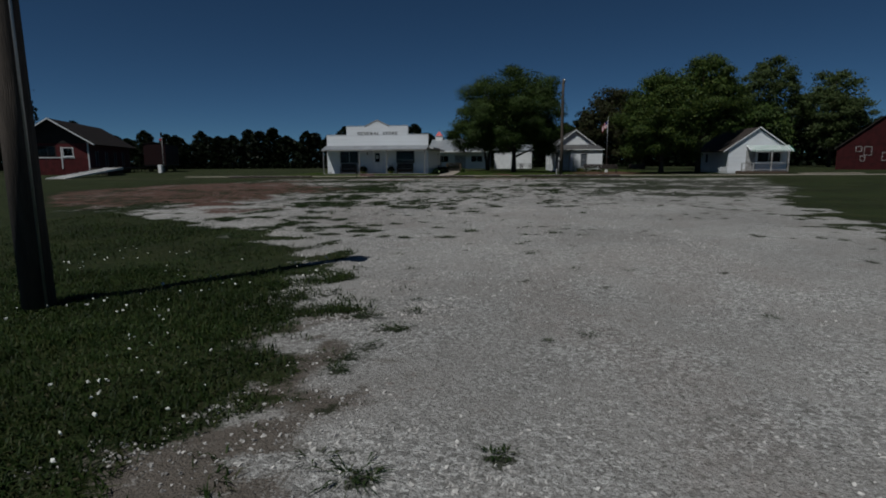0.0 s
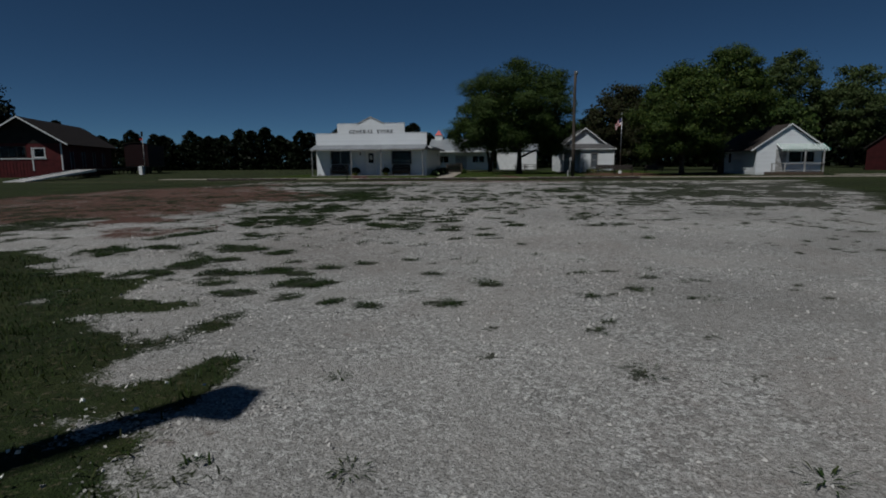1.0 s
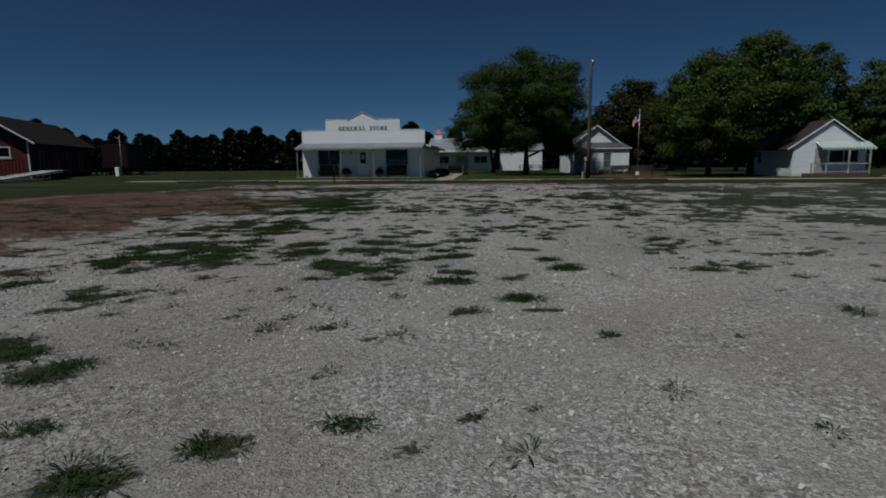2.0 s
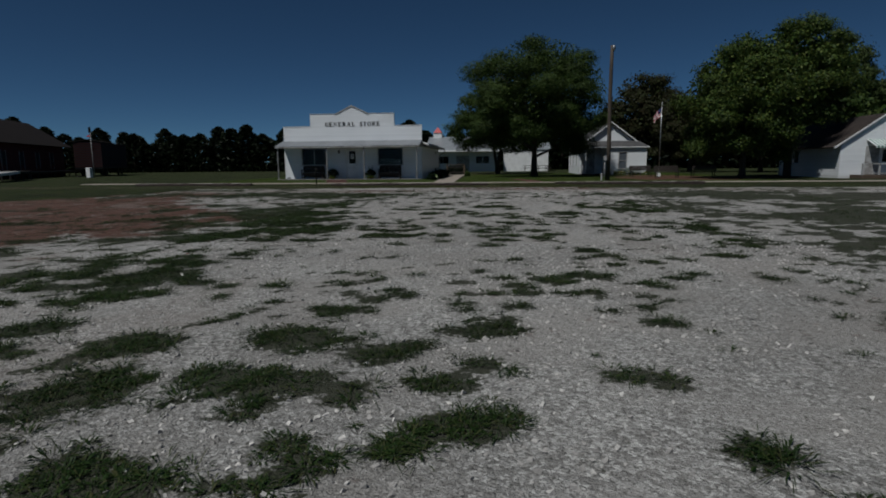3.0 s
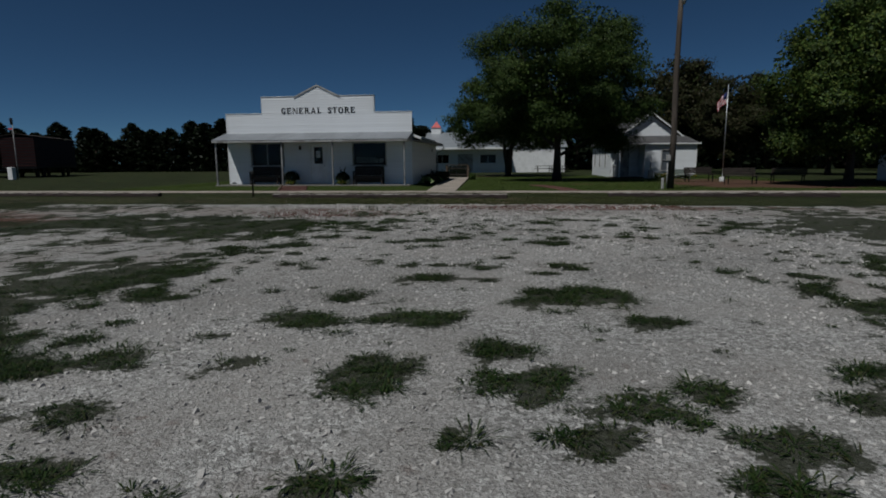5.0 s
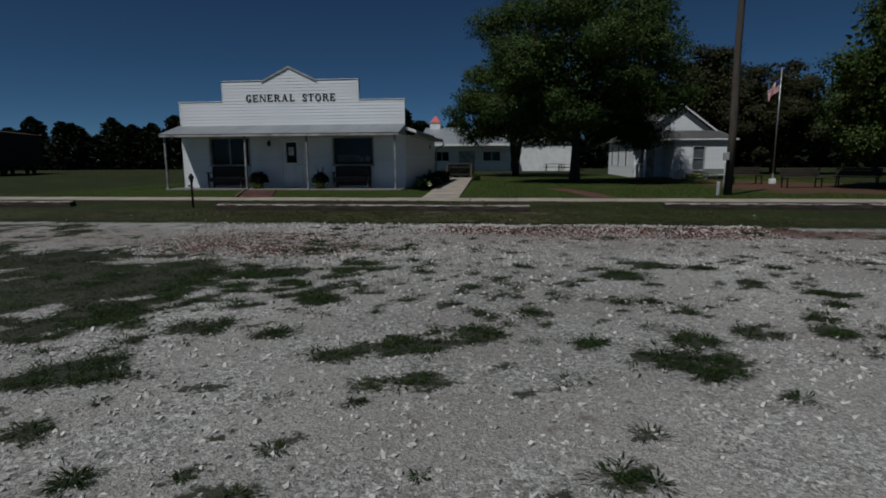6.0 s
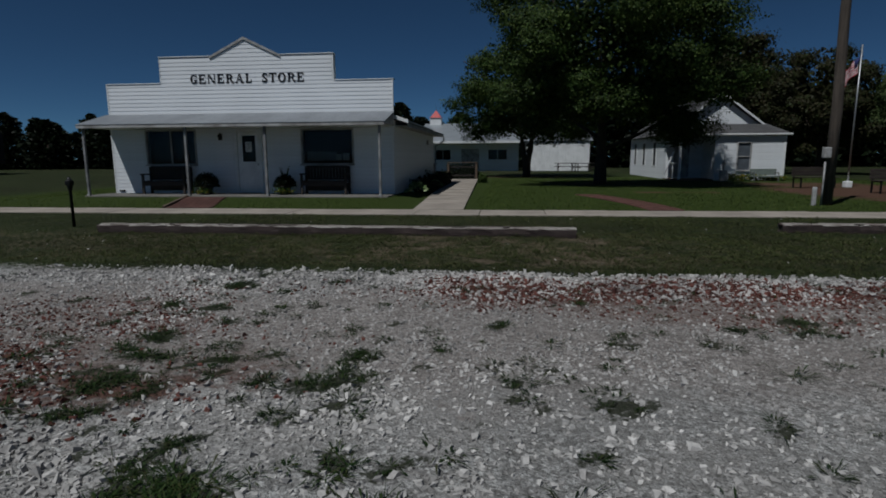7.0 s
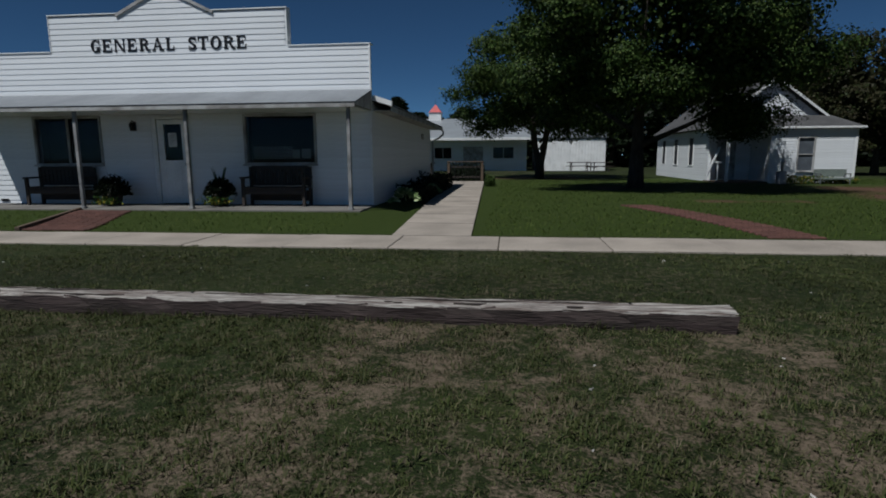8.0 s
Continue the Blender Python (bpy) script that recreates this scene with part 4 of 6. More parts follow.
def board_wall(owner, a, b, z0, tops, holes=(), mesh=BOARD, rise=RISE):
    """Lapped boards from plan point a to b (seen with a on the left), from z0 to the height tops(s) at s metres along; holes: s0, s1, z0, z1."""
    a, b = Vector((*a, 0)), Vector((*b, 0))
    run = (b - a).length
    turn = math.degrees(math.atan2(b.y - a.y, b.x - a.x))
    z = z0
    while True:
        inside = [s for s in np.linspace(0, run, 241) if tops(s) >= z + rise * 0.6]
        if not inside:
            break
        spans = [(inside[0], inside[-1])]
        for h0, h1, hz0, hz1 in holes:
            if z + rise * 0.5 > hz0 and z + rise * 0.5 < hz1:
                spans = [q for s0, s1 in spans for q in ((s0, min(s1, h0)), (max(s0, h1), s1)) if q[1] - q[0] > 0.02]
        for s0, s1 in spans:
            ob = link("siding_board", mesh, owner)
            at = a + (b - a).normalized() * s0
            ob.matrix_basis = pose(at.x, at.y, z, 0, 0, turn) @ Matrix.Diagonal((s1 - s0, 1, 1, 1))
        z += rise


def wall_with_holes(name, owner, x0, x1, y0, y1, z0, z1, holes, mat):
    """A straight wall along x with openings right through it; holes: x0, x1, z0, z1, from left to right."""
    bm = bmesh.new()
    xs = sorted({x0, x1, *(h[0] for h in holes), *(h[1] for h in holes)})
    zs = sorted({z0, z1, *(h[2] for h in holes), *(h[3] for h in holes)})
    grid = {(x, z): bm.verts.new((x, y0, z)) for x in xs for z in zs}
    cells = []
    for xa, xb in zip(xs, xs[1:]):
        for za, zb in zip(zs, zs[1:]):
            mx, mz = (xa + xb) / 2, (za + zb) / 2
            if not any(h[0] < mx < h[1] and h[2] < mz < h[3] for h in holes):
                cells.append(bm.faces.new([grid[q] for q in ((xa, za), (xb, za), (xb, zb), (xa, zb))]))
    made = bmesh.ops.extrude_face_region(bm, geom=cells, use_keep_orig=True)
    bmesh.ops.translate(bm, vec=(0, y1 - y0, 0), verts=[g for g in made["geom"] if isinstance(g, bmesh.types.BMVert)])
    bmesh.ops.delete(bm, geom=[v for v in bm.verts if not v.link_faces], context="VERTS")
    return part(name, bm, mat, owner)


def window(owner, x0, x1, z0, z1, y, frame_mat=M_TRIM, bars_x=0, bars_z=0, wide=0.07, sill=True, name="window", pane=M_GLASS):
    """A window in an opening, facing -y at the outer face y: frame, pane, sill, and a near-black box in place of the
    unlit room.
    """
    win = thing(name, (0, 0, 0), "", "")
    win.parent = owner
    bm = bmesh.new()
    box(bm, x0 - wide, x0, y - 0.03, y + 0.06, z0 - wide, z1 + wide, 0.005)
    box(bm, x1, x1 + wide, y - 0.03, y + 0.06, z0 - wide, z1 + wide, 0.005)
    box(bm, x0, x1, y - 0.03, y + 0.06, z1, z1 + wide, 0.005)
    box(bm, x0, x1, y - 0.03, y + 0.06, z0 - wide, z0, 0.005)
    for i in range(bars_x):
        c = x0 + (x1 - x0) * (i + 1) / (bars_x + 1)
        box(bm, c - 0.02, c + 0.02, y - 0.012, y + 0.03, z0, z1)
    for i in range(bars_z):
        c = z0 + (z1 - z0) * (i + 1) / (bars_z + 1)
        box(bm, x0, x1, y - 0.01, y + 0.028, c - 0.02, c + 0.02)
    part("window_frame", bm, frame_mat, win)
    simple("pane", pane, win, (x0, x1, y + 0.035, y + 0.041, z0, z1), bevel=0)
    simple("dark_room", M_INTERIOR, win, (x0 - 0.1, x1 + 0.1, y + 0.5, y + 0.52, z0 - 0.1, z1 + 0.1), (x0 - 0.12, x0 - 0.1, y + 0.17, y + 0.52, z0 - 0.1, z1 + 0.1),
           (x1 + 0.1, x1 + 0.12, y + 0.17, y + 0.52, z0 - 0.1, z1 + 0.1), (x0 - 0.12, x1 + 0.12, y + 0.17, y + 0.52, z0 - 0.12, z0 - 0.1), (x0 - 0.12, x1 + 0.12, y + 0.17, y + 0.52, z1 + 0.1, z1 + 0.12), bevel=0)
    if sill:
        simple("sill", frame_mat, win, (x0 - wide - 0.03, x1 + wide + 0.03, y - 0.075, y - 0.031, z0 - wide - 0.02, z0 - wide + 0.02))
    return win


def roof_sheet(name, owner, corners, thick, mat, ribs=0, rib=0.02, label=""):
    """A sloping roof plane from four corners (eave left, eave right, ridge right, ridge left), with standing ribs up the slope."""
    c = [Vector(p) for p in corners]
    n = (c[1] - c[0]).cross(c[3] - c[0]).normalized()
    bm = bmesh.new()
    top, low = [bm.verts.new(p + n * thick) for p in c], [bm.verts.new(p) for p in c]
    bm.faces.new(top)
    bm.faces.new(low[::-1])
    for i in range(4):
        bm.faces.new((low[i], low[(i + 1) % 4], top[(i + 1) % 4], top[i]))
    for i in range(ribs):
        f = (i + 0.5) / ribs
        p, q = c[0].lerp(c[1], f) + n * thick, c[3].lerp(c[2], f) + n * thick
        s = (c[1] - c[0]).normalized() * rib
        ring = [[bm.verts.new(e + o) for o in (-s, n * rib, s)] for e in (p, q)]
        bm.faces.new(ring[0])
        bm.faces.new(ring[1][::-1])
        for k in range(2):
            bm.faces.new((ring[0][k], ring[0][k + 1], ring[1][k + 1], ring[1][k]))
    return part(name, bm, mat, owner, label)


# general store
store = thing("general_store", (0, 0, 0), "white clapboard general store with stepped false front and porch", "store")
F = 58.0                                          # plane of the front
HOLES = [(-8.36, -6.66, 1.12, 2.2), (-5.27, -4.36, 0.14, 2.22), (-2.99, -1.33, 1.12, 2.19)]
front = wall_with_holes("front_wall", store, -9.6, 0.0, F + 0.002, F + 0.16, 0.0, 3.70, HOLES, M_SIDING)
bm = bmesh.new()
prism(bm, [(-7.68, 3.7), (-1.88, 3.7), (-1.88, 4.51), (-3.72, 4.51), (-4.77, 5.04), (-5.82, 4.51), (-7.68, 4.51)], "y", F + 0.002, F + 0.16)
part("false_front", bm, M_SIDING, store)


def front_top(s):
    x = s - 9.6
    if x < -7.68 or x > -1.88:
        return 3.72
    return 4.53 + max(0.0, 0.54 * (1 - abs(x + 4.77) / 1.05))


board_wall(front, (-9.6, F), (0, F), 0.101, front_top, [(h[0] + 9.6 - 0.06, h[1] + 9.6 + 0.06, h[2] - 0.05, h[3] + 0.05) for h in HOLES])
simple("corner_board", M_TRIM, store, (-9.63, -9.585, F - 0.02, F + 0.03, 0.1, 3.72))
simple("corner_board", M_TRIM, store, (-0.015, 0.03, F - 0.02, F + 0.03, 0.1, 3.72))
simple("cap_board", M_TRIM, store, (-9.64, -7.7, F - 0.03, F + 0.2, 3.715, 3.738), bevel=0.003)
simple("cap_board", M_TRIM, store, (-1.86, 0.04, F - 0.03, F + 0.2, 3.715, 3.738), bevel=0.003)
simple("cap_board", M_TRIM, store, (-7.71, -5.78, F - 0.03, F + 0.2, 4.53, 4.553), bevel=0.003)
simple("cap_board", M_TRIM, store, (-3.76, -1.85, F - 0.03, F + 0.2, 4.53, 4.553), bevel=0.003)
simple("edge_board", M_TRIM, store, (-7.7, -7.68, F - 0.02, F + 0.2, 3.738, 4.53), bevel=0.003)
simple("edge_board", M_TRIM, store, (-1.88, -1.86, F - 0.02, F + 0.2, 3.738, 4.53), bevel=0.003)
for s in (-1, 1):
    bm = bmesh.new()
    prism(bm, [(-4.77, 5.1), (-4.77 + s * 1.18, 4.53), (-4.77 + s * 1.18, 4.46), (-4.77, 5.02)], "y", F - 0.045, F + 0.3)
    part("gable_cap", bm, M_OLD_TRIM, store, "grey weathered gable cap")
# painted letters, a bold face with slab serifs: thick stems, thin arms
TALL, STEM, THIN, FOOT = 0.285, 0.066, 0.03, 0.016


def letter(char, x0, x1, z0):
    """One capital from flat strokes, each a hair proud of the last."""
    w, h, s, t, e = x1 - x0, TALL, STEM, THIN, FOOT
    bm, count = bmesh.new(), [0]

    def quad(*points):
        count[0] += 1
        prism(bm, points, "y", -0.006 - 0.0004 * count[0], 0.0)

    def rect(xa, xb, za, zb):
        quad((xa, za), (xb, za), (xb, zb), (xa, zb))

    def arc(cx, cz, rx, rz, th, tv, a0, a1, n=14):
        at = [radians(a0 + (a1 - a0) * i / n) for i in range(n + 1)]
        outer = [(cx + rx * math.cos(a), cz + rz * math.sin(a)) for a in at]
        inner = [(cx + (rx - th) * math.cos(a), cz + (rz - tv) * math.sin(a)) for a in at]
        for i in range(n):
            quad(outer[i], outer[i + 1], inner[i + 1], inner[i])

    def stem(x, top=True, foot=True, wide=s):
        rect(x, x + wide, 0, h)
        if foot:
            rect(x - e, x + wide + e, 0, t)
        if top:
            rect(x - e, x + wide + e, h - t, h)

    if char in "EL":
        stem(e)
        rect(e, w, 0, t)
        quad((w - 0.03, t), (w, t), (w + 0.006, 0.1), (w - 0.008, 0.1))
        if char == "E":
            rect(e, w - 0.01, h - t, h)
            quad((w - 0.035, h - t), (w - 0.01, h - t), (w - 0.004, h - 0.09), (w - 0.018, h - 0.09))
            rect(e + s, w * 0.7, h * 0.5 - t / 2, h * 0.5 + t / 2)
            rect(w * 0.7 - 0.02, w * 0.7, h * 0.5 - 0.045, h * 0.5 + 0.045)
    elif char == "T":
        stem(w / 2 - s / 2, top=False)
        rect(0, w, h - t, h)
        rect(0, 0.02, h - 0.095, h - t)
        rect(w - 0.02, w, h - 0.095, h - t)
    elif char == "N":
        stem(e, wide=t, top=False)
        stem(w - e - t, wide=t, foot=False)
        quad((0, h), (s + 0.012, h), (w - e, 0), (w - e - s * 0.8, 0))
    elif char == "R":
        stem(e)
        arc(e + s, h * 0.74, w * 0.86 - e - s, h * 0.26, s * 0.9, t, -90, 90)
        quad((w * 0.42, h * 0.5), (w * 0.42 + s, h * 0.5), (w - 0.005, 0), (w - 0.005 - s, 0))
        rect(w - s - 0.01, w + 0.012, 0, t)
    elif char == "A":
        quad((w * 0.44, h), (w * 0.52, h), (0.02 + t, 0), (0.02, 0))
        quad((w * 0.4, h), (w * 0.6, h), (w - 0.015, 0), (w - 0.015 - s * 1.1, 0))
        rect(w * 0.24, w * 0.7, h * 0.3, h * 0.3 + t)
        rect(0, 0.078, 0, t)
        rect(w - s - 0.04, w + 0.006, 0, t)
    elif char == "O":
        arc(w / 2, h / 2, w / 2, h / 2 + 0.004, s, t, 0, 360, 24)
    elif char == "G":
        arc(w / 2, h / 2, w / 2, h / 2 + 0.004, s, t, 48, 322, 20)
        rect(w - s, w - 0.008, 0.02, h * 0.44)
        rect(w - s - 0.03, w + 0.012, h * 0.44 - t, h * 0.44)
        rect(w - 0.03, w - 0.008, h * 0.66, h)
    elif char == "S":
        arc(w / 2, h * 0.735, w / 2, h * 0.265, 0.052, 0.05, 30, 275)
        arc(w / 2, h * 0.265, w / 2, h * 0.265, 0.052, 0.05, 95, -150)
        rect(w - 0.024, w - 0.004, h * 0.68, h)
        rect(0.004, 0.024, 0, h * 0.32)
    ob = part("letter", bm, M_LETTER, store, "black painted sign letter")
    ob.matrix_basis = pose(x0, F - 0.013, z0)


for text, spans in (("GENERAL", ((-6.65, -6.43), (-6.36, -6.13), (-6.06, -5.79), (-5.73, -5.51), (-5.43, -5.18), (-5.12, -4.84), (-4.77, -4.58))), ("STORE", ((-4.22, -4.04), (-3.99, -3.74), (-3.69, -3.43), (-3.37, -3.11), (-3.06, -2.84)))):
    for char, (x0, x1) in zip(text, spans):
        letter(char, x0, x1, 3.69)

# side and back walls, roof of the store
side = simple("side_wall", M_SIDING, store, (-0.16, -0.002, F + 0.16, 67.6, 0.0, 2.62), bevel=0)
board_wall(side, (0.0, F + 0.04), (0.0, 67.6), 0.1, lambda s: 2.5)
simple("side_wall", M_SIDING, store, (-9.6, -9.44, F + 0.16, 67.6, 0.0, 2.62), bevel=0)
simple("back_wall", M_SIDING, store, (-9.44, -0.16, 67.44, 67.6, 0.0, 2.5), bevel=0)
roof_sheet("roof", store, [(0.45, F + 0.16, 2.36), (0.45, 67.9, 2.36), (-4.8, 67.9, 3.62), (-4.8, F + 0.16, 3.62)], 0.05, M_SHINGLE)
roof_sheet("roof", store, [(-10.05, 67.9, 2.36), (-10.05, F + 0.16, 2.36), (-4.8, F + 0.16, 3.62), (-4.8, 67.9, 3.62)], 0.05, M_SHINGLE)
simple("eave_board", M_OLD_TRIM, store, (0.43, 0.47, F + 0.17, 67.9, 2.25, 2.38))
simple("soffit", M_OLD_TRIM, store, (0.02, 0.43, F + 0.2, 67.85, 2.28, 2.3), bevel=0)
bm = bmesh.new()
prism(bm, [(0.06, 2.62), (0.48, 2.48), (0.48, 2.37), (0.06, 2.50)], "y", F + 0.02, F + 0.15)
part("eave_end", bm, M_TRIM, store, "white boxed eave end")
bm = bmesh.new()
tube(bm, [(0.5, 67.7, 2.28), (0.5, 67.78, 2.1), (0.3, 67.8, 1.95), (0.08, 67.8, 1.85), (0.08, 67.8, 0.2)], [0.04] * 5, 8)
part("downpipe", bm, M_OLD_TRIM, store)
simple("wall_vent", M_OLD_TRIM, store, (0.005, 0.05, 65.3, 65.65, 1.85, 2.05))

# porch
simple("porch_floor", M_PORCH_FLOOR, store, (-9.7, 0.08, 56.6, F - 0.03, 0.02, 0.155), bevel=0.012)
roof_sheet("porch_roof", store, [(-9.72, 56.52, 2.335), (0.06, 56.52, 2.335), (0.06, F - 0.03, 2.73), (-9.72, F - 0.03, 2.73)], 0.012, M_PORCH_ROOF, 0, 0.016, "grey metal porch roof")
simple("fascia", M_OLD_TRIM, store, (-9.7, 0.04, 56.53, 56.57, 2.235, 2.325), label="grey weathered fascia")
simple("porch_ceiling", M_TRIM, store, (-9.6, -0.05, 56.58, F - 0.04, 2.262, 2.28), bevel=0)
for x in (-9.69, 0.01):
    bm = bmesh.new()
    prism(bm, [(56.6, 2.285), (F - 0.05, 2.285), (F - 0.05, 2.71), (56.6, 2.33)], "x", x, x + 0.025)
    part("porch_end", bm, M_OLD_TRIM, store)
for x in (-9.58, -6.2, -3.66, -0.14):
    bm = bmesh.new()
    box(bm, x - 0.038, x + 0.038, 56.64, 56.715, 0.15, 2.262, 0.008)
    box(bm, x - 0.05, x + 0.05, 56.62, 56.735, 0.15, 0.2, 0.008)
    part("porch_post", bm, M_POST, store, "thin grey porch post")
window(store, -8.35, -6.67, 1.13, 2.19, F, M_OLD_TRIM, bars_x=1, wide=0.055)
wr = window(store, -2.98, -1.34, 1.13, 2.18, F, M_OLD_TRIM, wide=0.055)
bm = bmesh.new()
for i in range(9):
    z = 1.22 + i * 0.032
    box(bm, -2.86, -1.9, F + 0.09, F + 0.105, z, z + 0.014)
part("blind", bm, M_TRIM, wr, "half-lowered white slatted blind")
for x0, x1, z1 in ((-1.9, -1.72, 1.42), (-1.68, -1.46, 1.44)):
    simple("notice", M_PAPER, wr, (x0, x1, F + 0.07, F + 0.075, 1.22, z1), bevel=0)
door = thing("door", (0, 0, 0), "", "")
door.parent = store
bm = bmesh.new()
for b in ((-5.27, -5.2), (-4.43, -4.36)):
    box(bm, *b, F - 0.03, F + 0.1, 0.15, 2.22, 0.005)
box(bm, -5.2, -4.43, F - 0.03, F + 0.1, 2.15, 2.22, 0.005)
part("door_frame", bm, M_TRIM, door)
bm = bmesh.new()
for b in ((-5.19, -5.04, 0.17, 2.14), (-4.59, -4.44, 0.17, 2.14), (-5.04, -4.59, 2.03, 2.14), (-5.04, -4.59, 0.17, 1.19)):
    box(bm, b[0], b[1], F + 0.01, F + 0.055, b[2], b[3], 0.004)
box(bm, -4.98, -4.65, F, F + 0.02, 0.35, 1.05, 0.004)
part("door_leaf", bm, M_TRIM, door)
simple("pane", M_GLASS, door, (-5.04, -4.59, F + 0.03, F + 0.036, 1.19, 2.03), bevel=0)
# near-black sheet in place of the unlit room behind the door
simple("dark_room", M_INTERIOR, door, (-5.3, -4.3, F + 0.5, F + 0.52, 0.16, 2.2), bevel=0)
simple("notice", M_PAPER, door, (-4.93, -4.72, F + 0.018, F + 0.022, 1.5, 1.83), bevel=0, label="white paper notice")
for i in range(6):
    simple("writing_bar", M_LETTER, door, (-4.9, -4.77 - 0.02 * (i % 3), F + 0.012, F + 0.016, 1.77 - i * 0.04, 1.78 - i * 0.04), bevel=0)
bm = bmesh.new()
bmesh.ops.create_uvsphere(bm, u_segments=10, v_segments=6, radius=0.03, matrix=Matrix.Translation((-4.5, F - 0.03, 1.1)))
part("door_knob", bm, M_STEEL, door)
simple("wall_vent", M_BLACK, store, (-9.5, -9.28, F - 0.03, F - 0.018, 0.2, 0.26))

lamp = thing("wall_lantern", (-5.73, F - 0.02, 1.98), "black metal wall lantern on the porch wall", "lamp")
simple("back_plate", M_BLACK, lamp, (-0.04, 0.04, -0.02, 0.0, -0.1, 0.12))
bm = bmesh.new()
tube(bm, [(0, -0.02, 0.08), (0, -0.1, 0.14), (0, -0.12, 0.1)], [0.012] * 3, 6)
part("arm", bm, M_BLACK, lamp)
bm = bmesh.new()
tube(bm, [(0, -0.12, -0.1), (0, -0.12, 0.05), (0, -0.12, 0.1)], [0.035, 0.06, 0.015], 6)
part("housing", bm, M_BLACK, lamp)


def porch_bench(at, width, turn=0.0):
    """A dark slatted wooden garden bench with arms."""
    b = thing("bench", at, "dark-stained slatted wooden bench on the store porch", "bench", turn, "porch benches")
    for sx in (-1, 1):
        x = sx * (width / 2 - 0.04)
        simple("leg", M_DARK_WOOD, b, (x - 0.035, x + 0.035, -0.5, -0.43, 0, 0.62))
        simple("leg", M_DARK_WOOD, b, (x - 0.035, x + 0.035, -0.07, 0.0, 0, 0.88))
        simple("arm", M_DARK_WOOD, b, (x - 0.05, x + 0.05, -0.54, 0.0, 0.62, 0.66))
    for i in range(5):
        simple("seat_slat", M_DARK_WOOD, b, (-width / 2 + 0.01, width / 2 - 0.01, -0.5 + i * 0.09, -0.42 + i * 0.09, 0.4, 0.43))
    simple("rail", M_DARK_WOOD, b, (-width / 2 + 0.07, width / 2 - 0.07, -0.06, -0.02, 0.82, 0.9))
    simple("rail", M_DARK_WOOD, b, (-width / 2 + 0.07, width / 2 - 0.07, -0.06, -0.02, 0.45, 0.51))
    simple("apron", M_DARK_WOOD, b, (-width / 2 + 0.075, width / 2 - 0.075, -0.49, -0.46, 0.27, 0.398))
    simple("stretcher", M_DARK_WOOD, b, (-width / 2 + 0.08, width / 2 - 0.08, -0.06, -0.02, 0.1, 0.34))
    n = int(width / 0.115)
    for i in range(n):
        x = -width / 2 + 0.12 + i * (width - 0.24) / (n - 1)
        simple("back_slat", M_DARK_WOOD, b, (x - 0.047, x + 0.047, -0.05, -0.03, 0.5, 0.84), bevel=0.004)
    return b


porch_bench((-7.52, 57.9, 0.155), 1.5)
porch_bench((-2.14, 57.9, 0.155), 1.5)


def planter(at, spread, spiky, label):
    p = thing("planter", at, label, "planter", group="porch planters")
    bm = bmesh.new()
    tube(bm, [(0, 0, 0), (0, 0, 0.24), (0, 0, 0.28)], [0.15, 0.2, 0.22], 14)
    part("pot", bm, M_POT, p)
    n = 1500
    d = rng.normal(size=(n, 3))
    d[:, 2] = np.abs(d[:, 2])
    d /= np.linalg.norm(d, axis=1)[:, None]
    c = d * spread * rng.uniform(0.5, 1.0, n)[:, None] * np.array([1.05, 0.8, 1.15]) + np.array([0, 0, 0.24])
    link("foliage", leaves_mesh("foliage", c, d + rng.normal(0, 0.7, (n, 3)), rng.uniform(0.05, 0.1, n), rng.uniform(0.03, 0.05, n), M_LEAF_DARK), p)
    n = 260
    c = np.stack([rng.normal(0, 0.14, n), rng.normal(-0.2, 0.07, n), rng.uniform(0.05, 0.22, n)], -1)
    tagged(link("flowers", leaves_mesh("flowers", c, rng.normal(size=(n, 3)), rng.uniform(0.04, 0.08, n), rng.uniform(0.03, 0.06, n), M_FLOWER), p), kind="stuff")
    if spiky:
        n = 26
        a = rng.uniform(0, math.tau, n)
        w = np.stack([np.cos(a) * 0.3, np.sin(a) * 0.3, np.ones(n)], -1)
        link("spikes", leaves_mesh("spikes", w * 0.3 + np.array([0, 0, 0.3]), w, np.full(n, 0.62), np.full(n, 0.025), M_LEAF), p)
    return p


planter((-6.05, 57.45, 0.155), 0.42, False, "dark pot with a rounded green plant beside the bench")
planter((-3.42, 57.45, 0.155), 0.36, True, "dark pot with spiky plant and yellow flowers")


# cottage with hipped porch roof
cot = thing("cottage", (0.2, 1.0, 0), "white clapboard cottage with gable and recessed porch", "house")
C = 70.8
cf = wall_with_holes("front_wall", cot, 14.3, 17.75, C + 0.002, C + 0.14, 0.0, 2.42, [(15.38, 16.09, 0.5, 2.01)], M_SIDING)
board_wall(cf, (14.3, C), (17.75, C), 0.02, lambda s: 2.36, [(1.01, 1.86, 0.42, 2.08)], SHORT_BOARD, 0.12)
simple("corner_board", M_TRIM, cot, (17.7, 17.79, C - 0.025, C + 0.02, 0.0, 2.4))
simple("corner_board", M_TRIM, cot, (14.26, 14.34, C - 0.025, C + 0.02, 0.0, 2.4))
window(cot, 15.43, 16.04, 0.56, 1.96, C, M_OLD_TRIM, bars_z=1, wide=0.06, pane=M_SKY_SCREEN)
bm = bmesh.new()
for a, b in ((72.9, 74.65), (75.35, 77.35), (78.05, 79.85), (80.55, 81.8)):
    box(bm, 12.22, 12.36, a, b, 0.0, 2.5)
